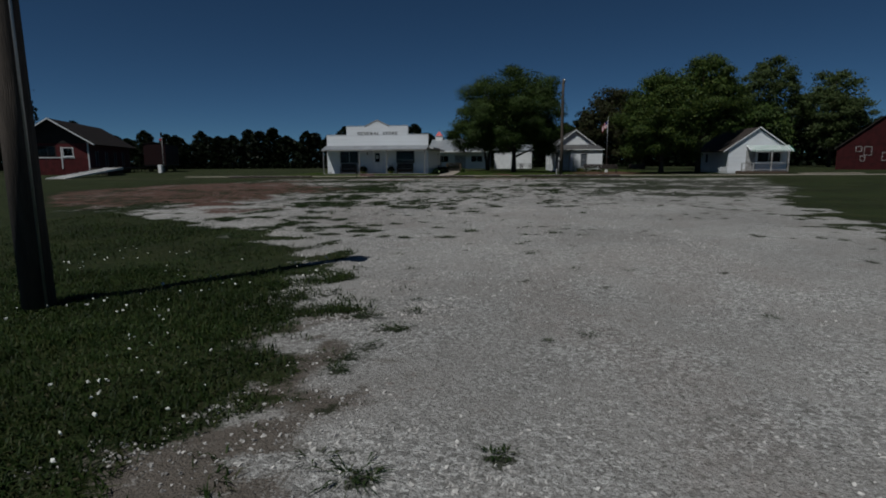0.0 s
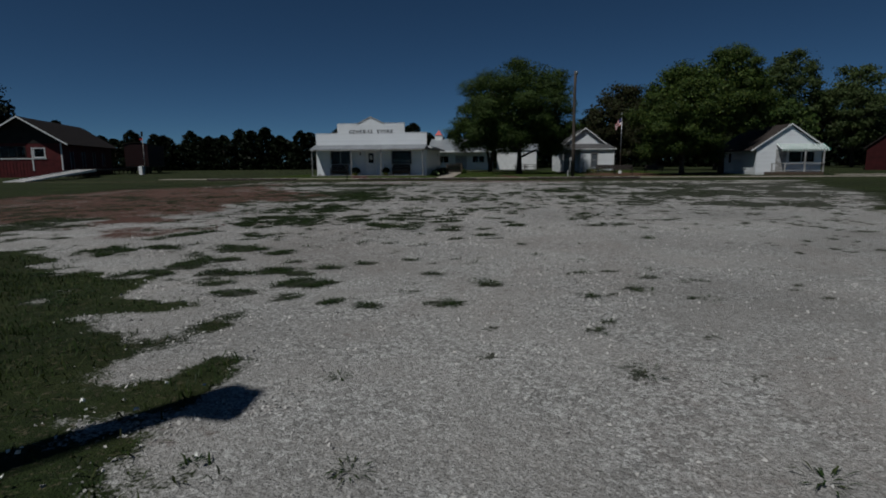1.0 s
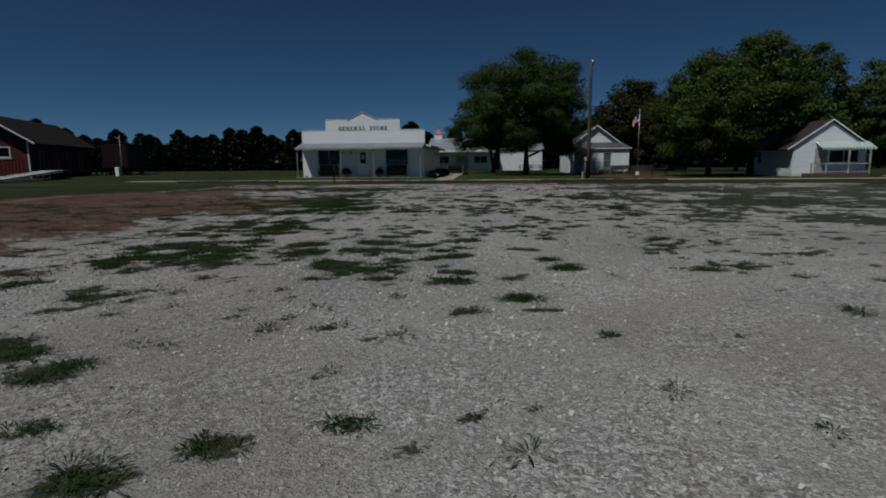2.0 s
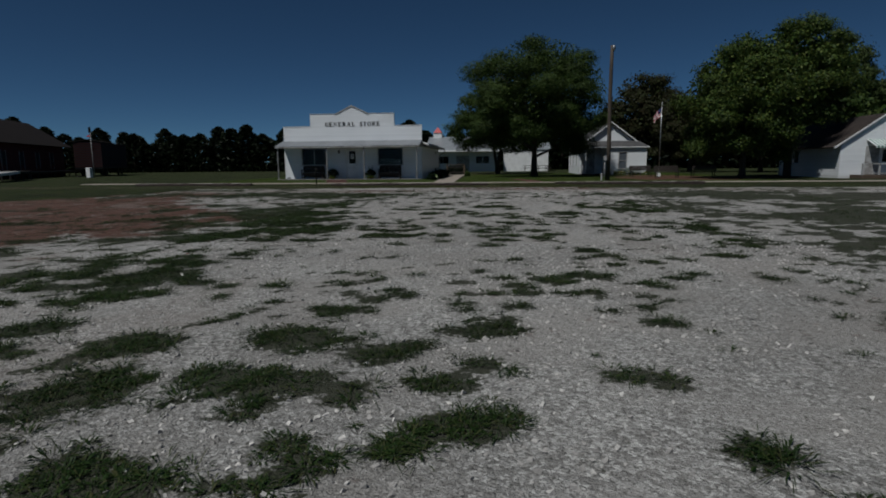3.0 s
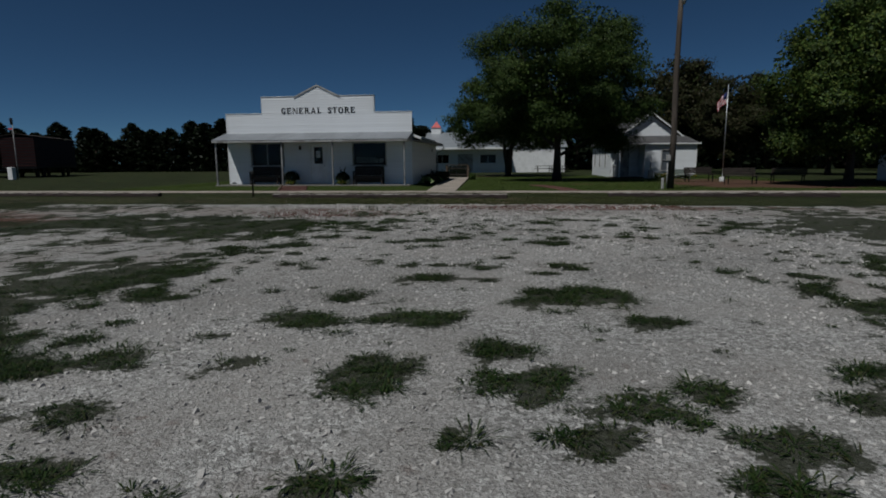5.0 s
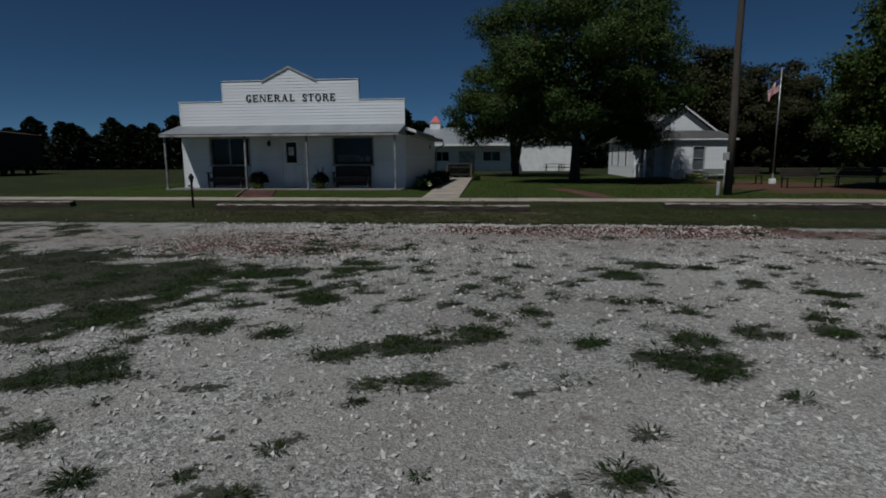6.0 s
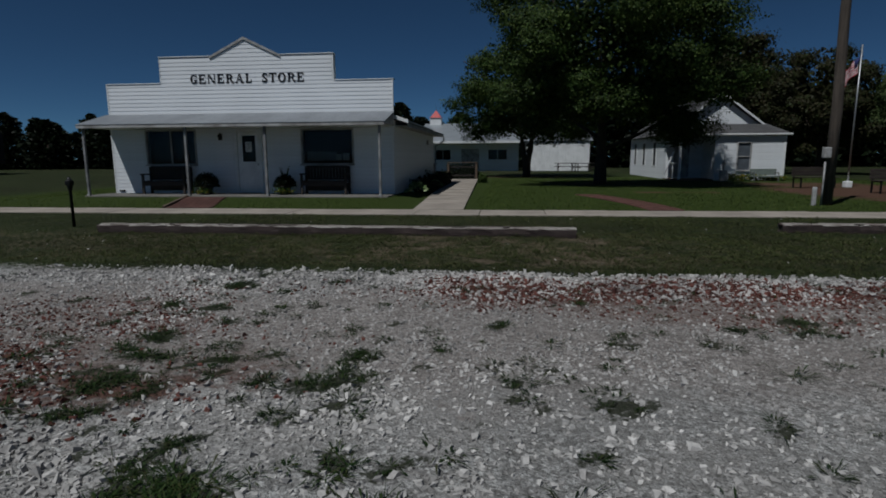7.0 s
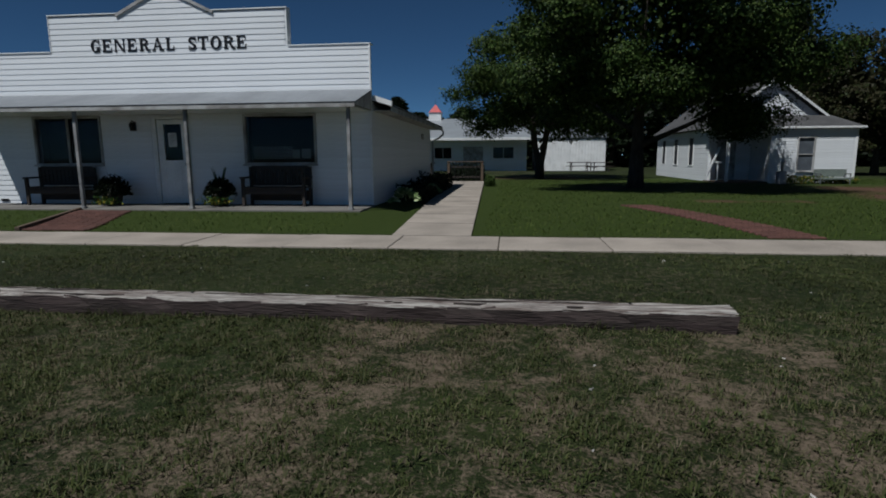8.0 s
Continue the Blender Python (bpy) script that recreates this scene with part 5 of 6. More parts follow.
for a, b in ((74.65, 75.35), (77.35, 78.05), (79.85, 80.55)):
    box(bm, 12.22, 12.36, a, b, 0.0, 0.75)
    box(bm, 12.22, 12.36, a, b, 2.1, 2.5)
cw = part("side_wall", bm, M_SIDING, cot)
board_wall(cw, (12.22, 81.8), (12.22, 72.4), 0.02, lambda s: 2.4, [(1.25, 1.95, 0.7, 2.15), (3.75, 4.45, 0.7, 2.15), (6.45, 7.15, 0.7, 2.15)], SHORT_BOARD, 0.12)
simple("side_wall", M_SIDING, cot, (12.22, 12.36, 72.4, 72.9, 0.0, 2.5), bevel=0)
for y in (75.0, 77.7, 80.2):
    w = thing("window", (0, 0, 0), "", "")
    w.parent = cot
    bm = bmesh.new()
    box(bm, 12.19, 12.24, y - 0.39, y - 0.34, 0.7, 2.15)
    box(bm, 12.19, 12.24, y + 0.34, y + 0.39, 0.7, 2.15)
    box(bm, 12.19, 12.24, y - 0.34, y + 0.34, 2.1, 2.15)
    box(bm, 12.19, 12.24, y - 0.34, y + 0.34, 0.7, 0.75)
    part("window_frame", bm, M_TRIM, w)
    simple("pane", M_DARK_PANE, w, (12.225, 12.235, y - 0.34, y + 0.34, 0.75, 2.1), bevel=0)
simple("side_wall", M_SIDING, cot, (17.61, 17.75, C + 0.14, 81.8, 0.0, 2.5), bevel=0)
simple("back_wall", M_SIDING, cot, (12.36, 17.61, 81.66, 81.8, 0.0, 2.5), bevel=0)
simple("porch_wall", M_SIDING, cot, (14.3, 14.44, C + 0.14, 72.9, 0.0, 2.42), (12.36, 14.44, 72.9, 73.04, 0.0, 2.42), bevel=0)
simple("porch_door", M_OLD_TRIM, cot, (12.75, 13.6, 72.86, 72.896, 0.1, 2.1))
simple("porch_floor", M_BROWN_WOOD, cot, (12.2, 14.3, C - 0.02, 72.9, 0.0, 0.07), bevel=0.005)
simple("porch_post", M_TRIM, cot, (12.46, 12.58, C - 0.02, C + 0.1, 0.07, 2.36))
simple("porch_rail", M_TRIM, cot, (12.3, 12.36, C + 0.1, 72.4, 0.88, 0.96), (12.3, 12.36, 71.4, 71.46, 0.07, 0.88))
bm = bmesh.new()
box(bm, -0.03, 0.03, -0.09, 0.09, -0.7, 0.7, 0.005, pose(12.22, 71.7, 0.95, 0, 17, 0) @ pose(0, 0, 0, 12, 0, 0))
part("brace", bm, M_TRIM, cot, "leaning white brace board")
# porch roof: a low hip across the front
bm = bmesh.new()
lo = [bm.verts.new(p) for p in ((11.95, 70.64, 2.44), (17.98, 70.64, 2.44), (17.98, 72.42, 2.44), (11.95, 72.42, 2.44))]
hi = [bm.verts.new(p) for p in ((12.55, 72.3, 3.02), (17.35, 72.3, 3.02), (17.35, 72.42, 3.02), (12.55, 72.42, 3.02))]
bm.faces.new(lo[::-1])
bm.faces.new(hi)
for i in range(4):
    bm.faces.new((lo[i], lo[(i + 1) % 4], hi[(i + 1) % 4], hi[i]))
part("porch_roof", bm, M_GREY_SHINGLE, cot)
simple("fascia", M_TRIM, cot, (11.93, 18.0, 70.6, 70.64, 2.37, 2.45))
simple("fascia", M_TRIM, cot, (17.98, 18.02, 70.64, 72.4, 2.37, 2.45))
simple("fascia", M_TRIM, cot, (11.91, 11.95, 70.64, 72.4, 2.37, 2.45))
bm = bmesh.new()
prism(bm, [(12.25, 2.5), (17.65, 2.5), (14.95, 4.55)], "y", 72.45, 72.6)
gab = part("gable_wall", bm, M_SIDING, cot)
board_wall(gab, (12.25, 72.45), (17.65, 72.45), 2.5, lambda s: 2.5 + 2.05 * (1 - abs(s - 2.7) / 2.7), (), SHORT_BOARD, 0.12)
roof_sheet("roof", cot, [(12.0, 82.1, 2.42), (12.0, 72.22, 2.42), (14.95, 72.22, 4.66), (14.95, 82.1, 4.66)], 0.07, M_GREY_SHINGLE)
roof_sheet("roof", cot, [(17.9, 72.22, 2.42), (17.9, 82.1, 2.42), (14.95, 82.1, 4.66), (14.95, 72.22, 4.66)], 0.07, M_GREY_SHINGLE)
for s in (-1, 1):
    bm = bmesh.new()
    prism(bm, [(14.95, 4.74), (14.95 + s * 2.98, 2.478), (14.95 + s * 2.98, 2.36), (14.95, 4.62)], "y", 72.16, 72.22)
    part("rake_board", bm, M_TRIM, cot)

pump = thing("hand_pump", (14.75, 71.2, 0.0), "grey iron hand pump on a concrete block by the cottage", "pump")
simple("block", M_OLD_TRIM, pump, (-0.16, 0.16, -0.15, 0.15, 0, 0.55), bevel=0.02)
bm = bmesh.new()
tube(bm, [(0, 0, 0.4), (0, 0, 0.85), (0, 0, 0.9), (0, 0, 1.05)], [0.05, 0.05, 0.08, 0.07], 10)
tube(bm, [(0, 0, 0.95), (0, -0.22, 0.9)], [0.03, 0.028], 8)
part("barrel", bm, M_STEEL, pump)
bm = bmesh.new()
tube(bm, [(0, 0, 1.04), (0.02, 0.03, 1.4), (0.05, 0.1, 1.52)], [0.018, 0.016, 0.014], 6)
part("handle", bm, M_STEEL, pump)

glider = thing("garden_seat", (16.75, 71.1, 0.0), "pale green metal garden seat before the cottage", "bench")
M_GLIDER = material("pale_green_paint", (0.17, 0.2, 0.18), rough=0.5, spread=0.25)
simple("seat", M_GLIDER, glider, (-0.65, 0.65, -0.25, 0.2, 0.2, 0.27))
simple("backrest", M_GLIDER, glider, (-0.65, 0.65, 0.2, 0.24, 0.3, 0.62))
for x in (-0.6, 0.56):
    simple("arm", M_STEEL, glider, (x, x + 0.04, -0.27, 0.22, 0.42, 0.46))
    for y in (-0.25, 0.18):
        simple("leg", M_STEEL, glider, (x, x + 0.04, y, y + 0.04, 0, 0.42))


def flower_bed(name, x0, x1, y0, y1, tall, n, mat, label, leaf=0.12):
    x, y = scatter(x0, x1, y0, y1, n)
    lump = 0.35 + 0.65 * value_noise(x, y, 0.5, 91)
    c = np.stack([x, y, height(x, y) + rng.uniform(0.0, 1.0, n) * tall * lump], -1)
    w = rng.normal(size=(n, 3)) * 0.8 + np.array([0, 0, 0.7])
    return tagged(new(name, leaves_mesh(name, c, w, rng.uniform(0.6, 1.2, n) * leaf, rng.uniform(0.3, 0.6, n) * leaf, mat)), label, "plants", kind="stuff")


flower_bed("flower_bed", 15.1, 17.9, 71.2, 71.65, 0.4, 1500, M_FLOWER, "low green and yellow flowers along the cottage wall")
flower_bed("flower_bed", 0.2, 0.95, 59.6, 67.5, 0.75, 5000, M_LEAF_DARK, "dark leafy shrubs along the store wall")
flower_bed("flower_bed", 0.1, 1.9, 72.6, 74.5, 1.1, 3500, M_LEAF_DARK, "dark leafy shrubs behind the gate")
flower_bed("flower_bed", 2.1, 2.5, 68.6, 70.5, 0.55, 900, M_LEAF, "low plants beside the concrete path")


def hosta(at, size):
    h = thing("hosta", at, "hosta with pale-edged broad leaves beside the path", "plant")
    n = 90
    a, r = rng.uniform(0, math.tau, n), rng.uniform(0.15, 1.0, n)
    w = np.stack([np.cos(a), np.sin(a), 0.9 - r], -1)
    c = np.stack([np.cos(a) * r * size, np.sin(a) * r * size, 0.1 + (1 - r) * size * 0.8], -1)
    link("leaves", leaves_mesh("leaves", c, w, np.full(n, 0.22), np.full(n, 0.12), M_HOSTA), h)


hosta((0.62, 58.75, 0.1), 0.4)
hosta((0.7, 62.6, 0.06), 0.32)

# gate and rails at the end of the concrete path
gate = thing("wooden_gate", (0, 0, 0), "barred dark gate between two brown wooden posts", "gate")
for x in (0.3, 1.86):
    simple("gate_post", M_BROWN_WOOD, gate, (x - 0.06, x + 0.06, 71.6, 71.72, 0.0, 0.98))
simple("top_rail", M_BROWN_WOOD, gate, (0.22, 1.94, 71.58, 71.74, 0.98, 1.02))
for i in range(9):
    x = 0.42 + i * 0.165
    simple("bar", M_BLACK, gate, (x, x + 0.03, 71.64, 71.67, 0.14, 0.9), bevel=0.004)
simple("cross_rail", M_DARK_WOOD, gate, (0.36, 1.8, 71.67, 71.71, 0.25, 0.33), (0.36, 1.8, 71.67, 71.71, 0.72, 0.8))
rail = thing("hand_rail", (0, 0, 0), "dark wooden hand rail beside the store", "rail")
for y in (69.4, 70.6):
    simple("post", M_DARK_WOOD, rail, (-0.42, -0.34, y, y + 0.08, 0, 0.92))
simple("rail", M_DARK_WOOD, rail, (-0.44, -0.32, 69.3, 71.6, 0.92, 0.97))

# long low hall behind, with a cupola
hall = thing("long_hall", (0, 0, 0), "long white hall with grey metal roof and red cupola", "building")
B = 94.0
wall_with_holes("front_wall", hall, -4.7, 4.5, B, B + 0.15, 0.0, 2.75, [(-3.4, -1.8, 1.0, 2.05), (-0.85, 0.85, 0.1, 2.06), (1.64, 3.5, 1.0, 2.05)], M_SIDING)
window(hall, -3.33, -1.87, 1.07, 1.98, B, M_TRIM, bars_x=1)
window(hall, 1.71, 3.43, 1.07, 1.98, B, M_TRIM, bars_x=1)
simple("door_leaf", M_OLD_TRIM, hall, (-0.85, -0.01, B + 0.04, B + 0.09, 0.1, 2.06), (0.01, 0.85, B + 0.04, B + 0.09, 0.1, 2.06))
for x in (4.35, -4.7):
    simple("side_wall", M_SIDING, hall, (x, x + 0.15, B + 0.15, B + 9, 0.0, 2.75), bevel=0)
simple("corner_board", M_TRIM, hall, (4.42, 4.53, B - 0.02, B + 0.02, 0.0, 2.7))
roof_sheet("roof", hall, [(-4.9, B - 1.4, 2.72), (4.8, B - 1.4, 2.72), (4.8, B + 4.4, 4.66), (-4.9, B + 4.4, 4.66)], 0.03, M_METAL_ROOF)
roof_sheet("roof", hall, [(4.8, B + 9.3, 2.9), (-4.9, B + 9.3, 2.9), (-4.9, B + 4.4, 4.66), (4.8, B + 4.4, 4.66)], 0.03, M_METAL_ROOF)
simple("fascia", M_TRIM, hall, (-4.9, 4.8, B - 1.45, B - 1.41, 2.56, 2.76))
simple("soffit", M_TRIM, hall, (-4.85, 4.7, B - 1.4, B + 0.1, 2.62, 2.64), bevel=0)
simple("cupola_base", M_TRIM, hall, (-4.35, -3.2, B + 3.9, B + 4.9, 4.4, 5.25))
bm = bmesh.new()
bmesh.ops.create_cone(bm, segments=4, radius1=0.82, radius2=0.03, depth=0.75, cap_ends=True, matrix=Matrix.Translation((-3.77, B + 4.4, 5.62)) @ pose(0, 0, 0, 0, 0, 45))
part("cupola_roof", bm, M_RED_ROOF, hall, "red pyramid cupola roof")
bm = bmesh.new()
tube(bm, [(-3.77, B + 4.4, 5.9), (-3.77, B + 4.4, 6.5)], [0.02, 0.012], 6)
part("finial", bm, M_BLACK, hall)

shed = thing("metal_shed", (0, 0, 0), "bright white ribbed metal shed", "shed")
bm = bmesh.new()
box(bm, 5.3, 11.0, B - 0.2, B + 7, 0.0, 2.72)
part("shell", bm, M_TRIM, shed)
for i in range(23):
    x = 5.38 + i * 0.245
    bm = bmesh.new()
    prism(bm, [(x - 0.03, B - 0.2), (x - 0.012, B - 0.235), (x + 0.012, B - 0.235), (x + 0.03, B - 0.2)], "z", 0.02, 2.7)
    part("rib", bm, M_TRIM, shed)
roof_sheet("roof", shed, [(5.0, B - 0.32, 2.72), (11.3, B - 0.32, 2.72), (11.3, B + 3.4, 3.7), (5.0, B + 3.4, 3.7)], 0.03, M_METAL_ROOF)
roof_sheet("roof", shed, [(11.3, B + 7.3, 2.66), (5.0, B + 7.3, 2.66), (5.0, B + 3.4, 3.7), (11.3, B + 3.4, 3.7)], 0.03, M_METAL_ROOF)


def picnic_table(at, turn):
    t = thing("picnic_table", at, "dark wooden picnic table on the lawn", "table", turn)
    simple("tabletop", M_DARK_WOOD, t, (-0.9, 0.9, -0.37, 0.37, 0.7, 0.75))
    for y in (-0.75, 0.5):
        simple("seat", M_DARK_WOOD, t, (-0.9, 0.9, y, y + 0.25, 0.42, 0.46))
    for x in (-0.65, 0.6):
        simple("leg", M_DARK_WOOD, t, (x, x + 0.05, -0.72, 0.72, 0.36, 0.42), (x, x + 0.05, -0.3, -0.22, 0, 0.7), (x, x + 0.05, 0.22, 0.3, 0, 0.7))
    return t


picnic_table((8.6, 91.5, 0), 4)
picnic_table((10.0, 90.0, 0), 20)


# bungalow with striped awning
bung = thing("bungalow", (0, 0, 0), "small white gabled bungalow with green striped awning", "house")
H = 58.5
bm = bmesh.new()
prism(bm, [(26.7, 0.0), (29.08, 0.0), (29.08, 2.1), (26.7, 2.1)], "y", H + 0.002, H + 0.14)
prism(bm, [(31.12, 0.0), (31.6, 0.0), (31.6, 2.1), (31.12, 2.1)], "y", H + 0.002, H + 0.14)
prism(bm, [(29.08, 0.0), (31.12, 0.0), (31.12, 0.93), (29.08, 0.93)], "y", H + 0.002, H + 0.14)
prism(bm, [(29.08, 1.87), (31.12, 1.87), (31.12, 2.1), (29.08, 2.1)], "y", H + 0.002, H + 0.14)
prism(bm, [(26.7, 2.1), (31.6, 2.1), (29.15, 3.85)], "y", H + 0.002, H + 0.14)
bf = part("front_wall", bm, M_SIDING, bung)
board_wall(bf, (26.7, H), (31.6, H), 0.15, lambda s: 2.1 + 1.75 * (1 - abs(s - 2.45) / 2.45), [(2.3, 4.5, 0.85, 1.95)], SHORT_BOARD, 0.12)
window(bung, 29.15, 31.05, 1.0, 1.8, H, M_TRIM, bars_x=1)
simple("door", M_OLD_TRIM, bung, (28.15, 28.95, H - 0.06, H - 0.025, 0.22, 2.0))
bs = simple("side_wall", M_SIDING, bung, (26.7, 26.84, H + 0.14, 66.5, 0, 2.15), bevel=0)
board_wall(bs, (26.7, 66.5), (26.7, H), 0.15, lambda s: 2.1, [(2.3, 2.9, 0.9, 1.8)], SHORT_BOARD, 0.12)
simple("side_window", M_DARK_PANE, bung, (26.66, 26.69, 63.65, 64.15, 0.95, 1.75))
simple("side_wall", M_SIDING, bung, (31.46, 31.6, H + 0.14, 66.5, 0, 2.15), bevel=0)
simple("back_wall", M_SIDING, bung, (26.84, 31.46, 66.36, 66.5, 0, 2.15), bevel=0)
roof_sheet("roof", bung, [(26.25, 66.9, 1.9), (26.25, 58.36, 1.9), (29.15, 58.36, 3.95), (29.15, 66.9, 3.95)], 0.07, M_SHINGLE)
roof_sheet("roof", bung, [(32.05, 58.36, 1.9), (32.05, 66.9, 1.9), (29.15, 66.9, 3.95), (29.15, 58.36, 3.95)], 0.07, M_SHINGLE)
for s in (-1, 1):
    bm = bmesh.new()
    prism(bm, [(29.15, 4.03), (29.15 + s * 2.92, 1.96), (29.15 + s * 2.92, 1.86), (29.15, 3.93)], "y", 58.32, 58.36)
    part("rake_board", bm, M_TRIM, bung)
for i in range(34):
    x = 28.15 + i * 0.105
    bm = bmesh.new()
    prism(bm, [(H - 0.03, 2.4), (H - 1.0, 1.98), (H - 1.0, 2.0), (H - 0.03, 2.43)], "x", x, x + (0.097 if i % 2 else 0.105))
    prism(bm, [(H - 1.02, 1.87), (H - 1.0, 1.87), (H - 1.0, 2.0), (H - 1.02, 2.0)], "x", x, x + (0.097 if i % 2 else 0.105))
    part("awning_strip", bm, M_GREEN_STRIPE if i % 2 else M_TRIM, bung)
simple("deck", M_BROWN_WOOD, bung, (27.35, 31.2, 57.2, H - 0.03, 0.0, 0.22))
for x, z in ((27.4, 0.9), (28.35, 0.9), (29.8, 1.95), (31.15, 1.95)):
    simple("deck_post", M_OLD_TRIM, bung, (x - 0.05, x + 0.05, 57.22, 57.32, 0.22, z))
simple("deck_rail", M_OLD_TRIM, bung, (27.35, 31.2, 57.2, 57.34, 0.86, 0.93), (27.4, 31.1, 57.25, 57.29, 0.3, 0.36))
tagged(simple("bungalow_path", M_CONCRETE, None, (32.2, 37.0, 56.6, 57.6, -0.03, 0.05)), "pale concrete path beside the bungalow", "path", kind="structure")

# red barn, turned towards the lot
barn = thing("red_barn", (43.9, 74.0, 0.0), "red boarded barn coloured as in tree shade, with white-trimmed windows", "barn", -30)
bm = bmesh.new()
prism(bm, [(0.0, 0.0), (11.4, 0.0), (11.4, 2.3), (5.7, 7.0), (0.0, 2.3)], "y", 0.0, 0.2)
part("front_wall", bm, M_BARN_SHADED, barn)
for i in range(38):
    x = 0.1 + i * 0.3
    simple("batten", M_BARN_SHADED, barn, (x, x + 0.05, -0.03, 0.0, 0.02, 2.2 + 4.6 * (1 - abs(x - 5.7) / 5.7)), bevel=0)
for x in (0.0, 11.2):
    simple("side_wall", M_BARN_SHADED, barn, (x, x + 0.2, 0.2, 12, 0, 2.3), bevel=0)
roof_sheet("roof", barn, [(-0.25, 12.2, 2.18), (-0.25, -0.2, 2.18), (5.7, -0.2, 7.08), (5.7, 12.2, 7.08)], 0.08, M_SHINGLE)
roof_sheet("roof", barn, [(11.65, -0.2, 2.18), (11.65, 12.2, 2.18), (5.7, 12.2, 7.08), (5.7, -0.2, 7.08)], 0.08, M_SHINGLE)
for x, z, w, h in ((1.75, 2.0, 0.45, 0.5), (2.5, 1.6, 0.6, 0.85), (2.2, 0.95, 0.35, 0.5), (4.1, 1.0, 0.45, 0.8)):
    window(barn, x, x + w, z, z + h, -0.03, M_OLD_TRIM, wide=0.045, sill=False)

# railway depot, turned a little from the rest
depot = thing("railway_depot", (-39.8, 65.3, 0.0), "dark red railway depot with white trim and brown roof", "building", 23)
W, L = 7.1, 19.0
wall_with_holes("front_wall", depot, -W, 0, 0, 0.18, 0, 3.5, [(-5.6, -3.2, 2.0, 3.2), (-2.6, -1.5, 2.0, 3.05)], M_RED_WALL)
# the gable takes the dark brown of the roofs, the wall below stays red
bm = bmesh.new()
prism(bm, [(-W, 3.5), (0, 3.5), (-W / 2, 6.0)], "y", -0.02, 0.16)
part("gable_wall", bm, M_SHINGLE, depot, "dark brown gable")
for i in range(23):
    simple("batten", M_RED_WALL, depot, (-W + 0.15 + i * 0.3, -W + 0.2 + i * 0.3, -0.025, 0.0, 0.1, 1.9), bevel=0)
window(depot, -2.5, -1.6, 2.1, 2.95, 0.0, M_TRIM, wide=0.1)
window(depot, -5.5, -3.3, 2.05, 3.1, 0.0, M_DARK_WOOD, bars_x=2, sill=False)
simple("belt_board", M_TRIM, depot, (-5.7, -1.4, -0.05, -0.027, 1.86, 1.96))
simple("corner_board", M_TRIM, depot, (-0.1, 0.02, -0.05, 0.1, 0, 3.55))
simple("corner_board", M_TRIM, depot, (-2.75, -2.63, -0.05, -0.027, 0.7, 3.1))
for x in (-0.182, -W):
    simple("side_wall", M_RED_WALL, depot, (x, x + 0.18, 0.18, L, 0, 3.5), bevel=0)
simple("back_wall", M_RED_WALL, depot, (-W + 0.18, -0.18, L - 0.18, L, 0, 3.5), bevel=0)
for y in (2.5, 6.5, 10.5, 14.5):
    simple("side_window", M_DARK_PANE, depot, (0.0, 0.03, y, y + 0.9, 1.3, 2.6))
    simple("side_trim", M_OLD_TRIM, depot, (0.0, 0.05, y - 0.1, y, 0.9, 2.7), (0.0, 0.05, y + 0.9, y + 1.0, 0.9, 2.7))
roof_sheet("roof", depot, [(0.75, -0.6, 3.3), (0.75, L + 0.6, 3.3), (-W / 2, L + 0.6, 6.12), (-W / 2, -0.6, 6.12)], 0.1, M_DEPOT_ROOF)
roof_sheet("roof", depot, [(-W - 0.75, L + 0.6, 3.3), (-W - 0.75, -0.6, 3.3), (-W / 2, -0.6, 6.12), (-W / 2, L + 0.6, 6.12)], 0.1, M_DEPOT_ROOF)
for s in (-1, 1):
    bm = bmesh.new()
    prism(bm, [(-W / 2, 6.24), (-W / 2 + s * (W / 2 + 0.78), 3.4), (-W / 2 + s * (W / 2 + 0.78), 3.24), (-W / 2, 6.08)], "y", -0.67, -0.6)
    part("rake_board", bm, M_TRIM, depot)
simple("platform", M_DARK_WOOD, depot, (0.02, 2.2, -0.4, L, 0.5, 0.7))
for i in range(9):
    simple("platform_post", M_DARK_WOOD, depot, (2.0, 2.12, 0.2 + i * 2.2, 0.32 + i * 2.2, 0, 0.5))

# pale boarded ramp that runs out from the platform towards the lot
ramp = thing("access_ramp", (-33.7, 60.0, 0.0), "long pale boarded access ramp with dark posts", "ramp", 15.1)
bm = bmesh.new()
prism(bm, [(0.0, 0.62), (0.0, 0.84), (-12.0, 0.06), (-12.0, -0.02)], "x", 0.0, 0.06)
prism(bm, [(0.0, 0.62), (0.0, 0.84), (-12.0, 0.06), (-12.0, -0.02)], "x", 1.44, 1.5)
part("stringer", bm, M_TRIM, ramp)
bm = bmesh.new()
prism(bm, [(0.0, 0.74), (0.0, 0.8), (-12.0, 0.03), (-12.0, -0.02)], "x", 0.06, 1.44)
part("deck", bm, M_OLD_TRIM, ramp)
for i in range(6):
    y = -0.3 - i * 1.9
    simple("post", M_DARK_WOOD, ramp, (-0.07, -0.002, y - 0.035, y + 0.035, -0.02, 0.86 + y * 0.066))
landing = thing("landing", (-37.2, 65.2, 0.0), "level boarded landing between depot and ramp", "landing", 33)
simple("deck", M_DARK_WOOD, landing, (-0.6, 1.2, -6.3, 0.3, 0.66, 0.8))
for y in (-6.1, -3.0, 0.1):
    simple("post", M_DARK_WOOD, landing, (-0.5, -0.38, y, y + 0.12, -0.02, 0.66))
    simple("post", M_DARK_WOOD, landing, (1.0, 1.12, y, y + 0.12, -0.02, 0.66))

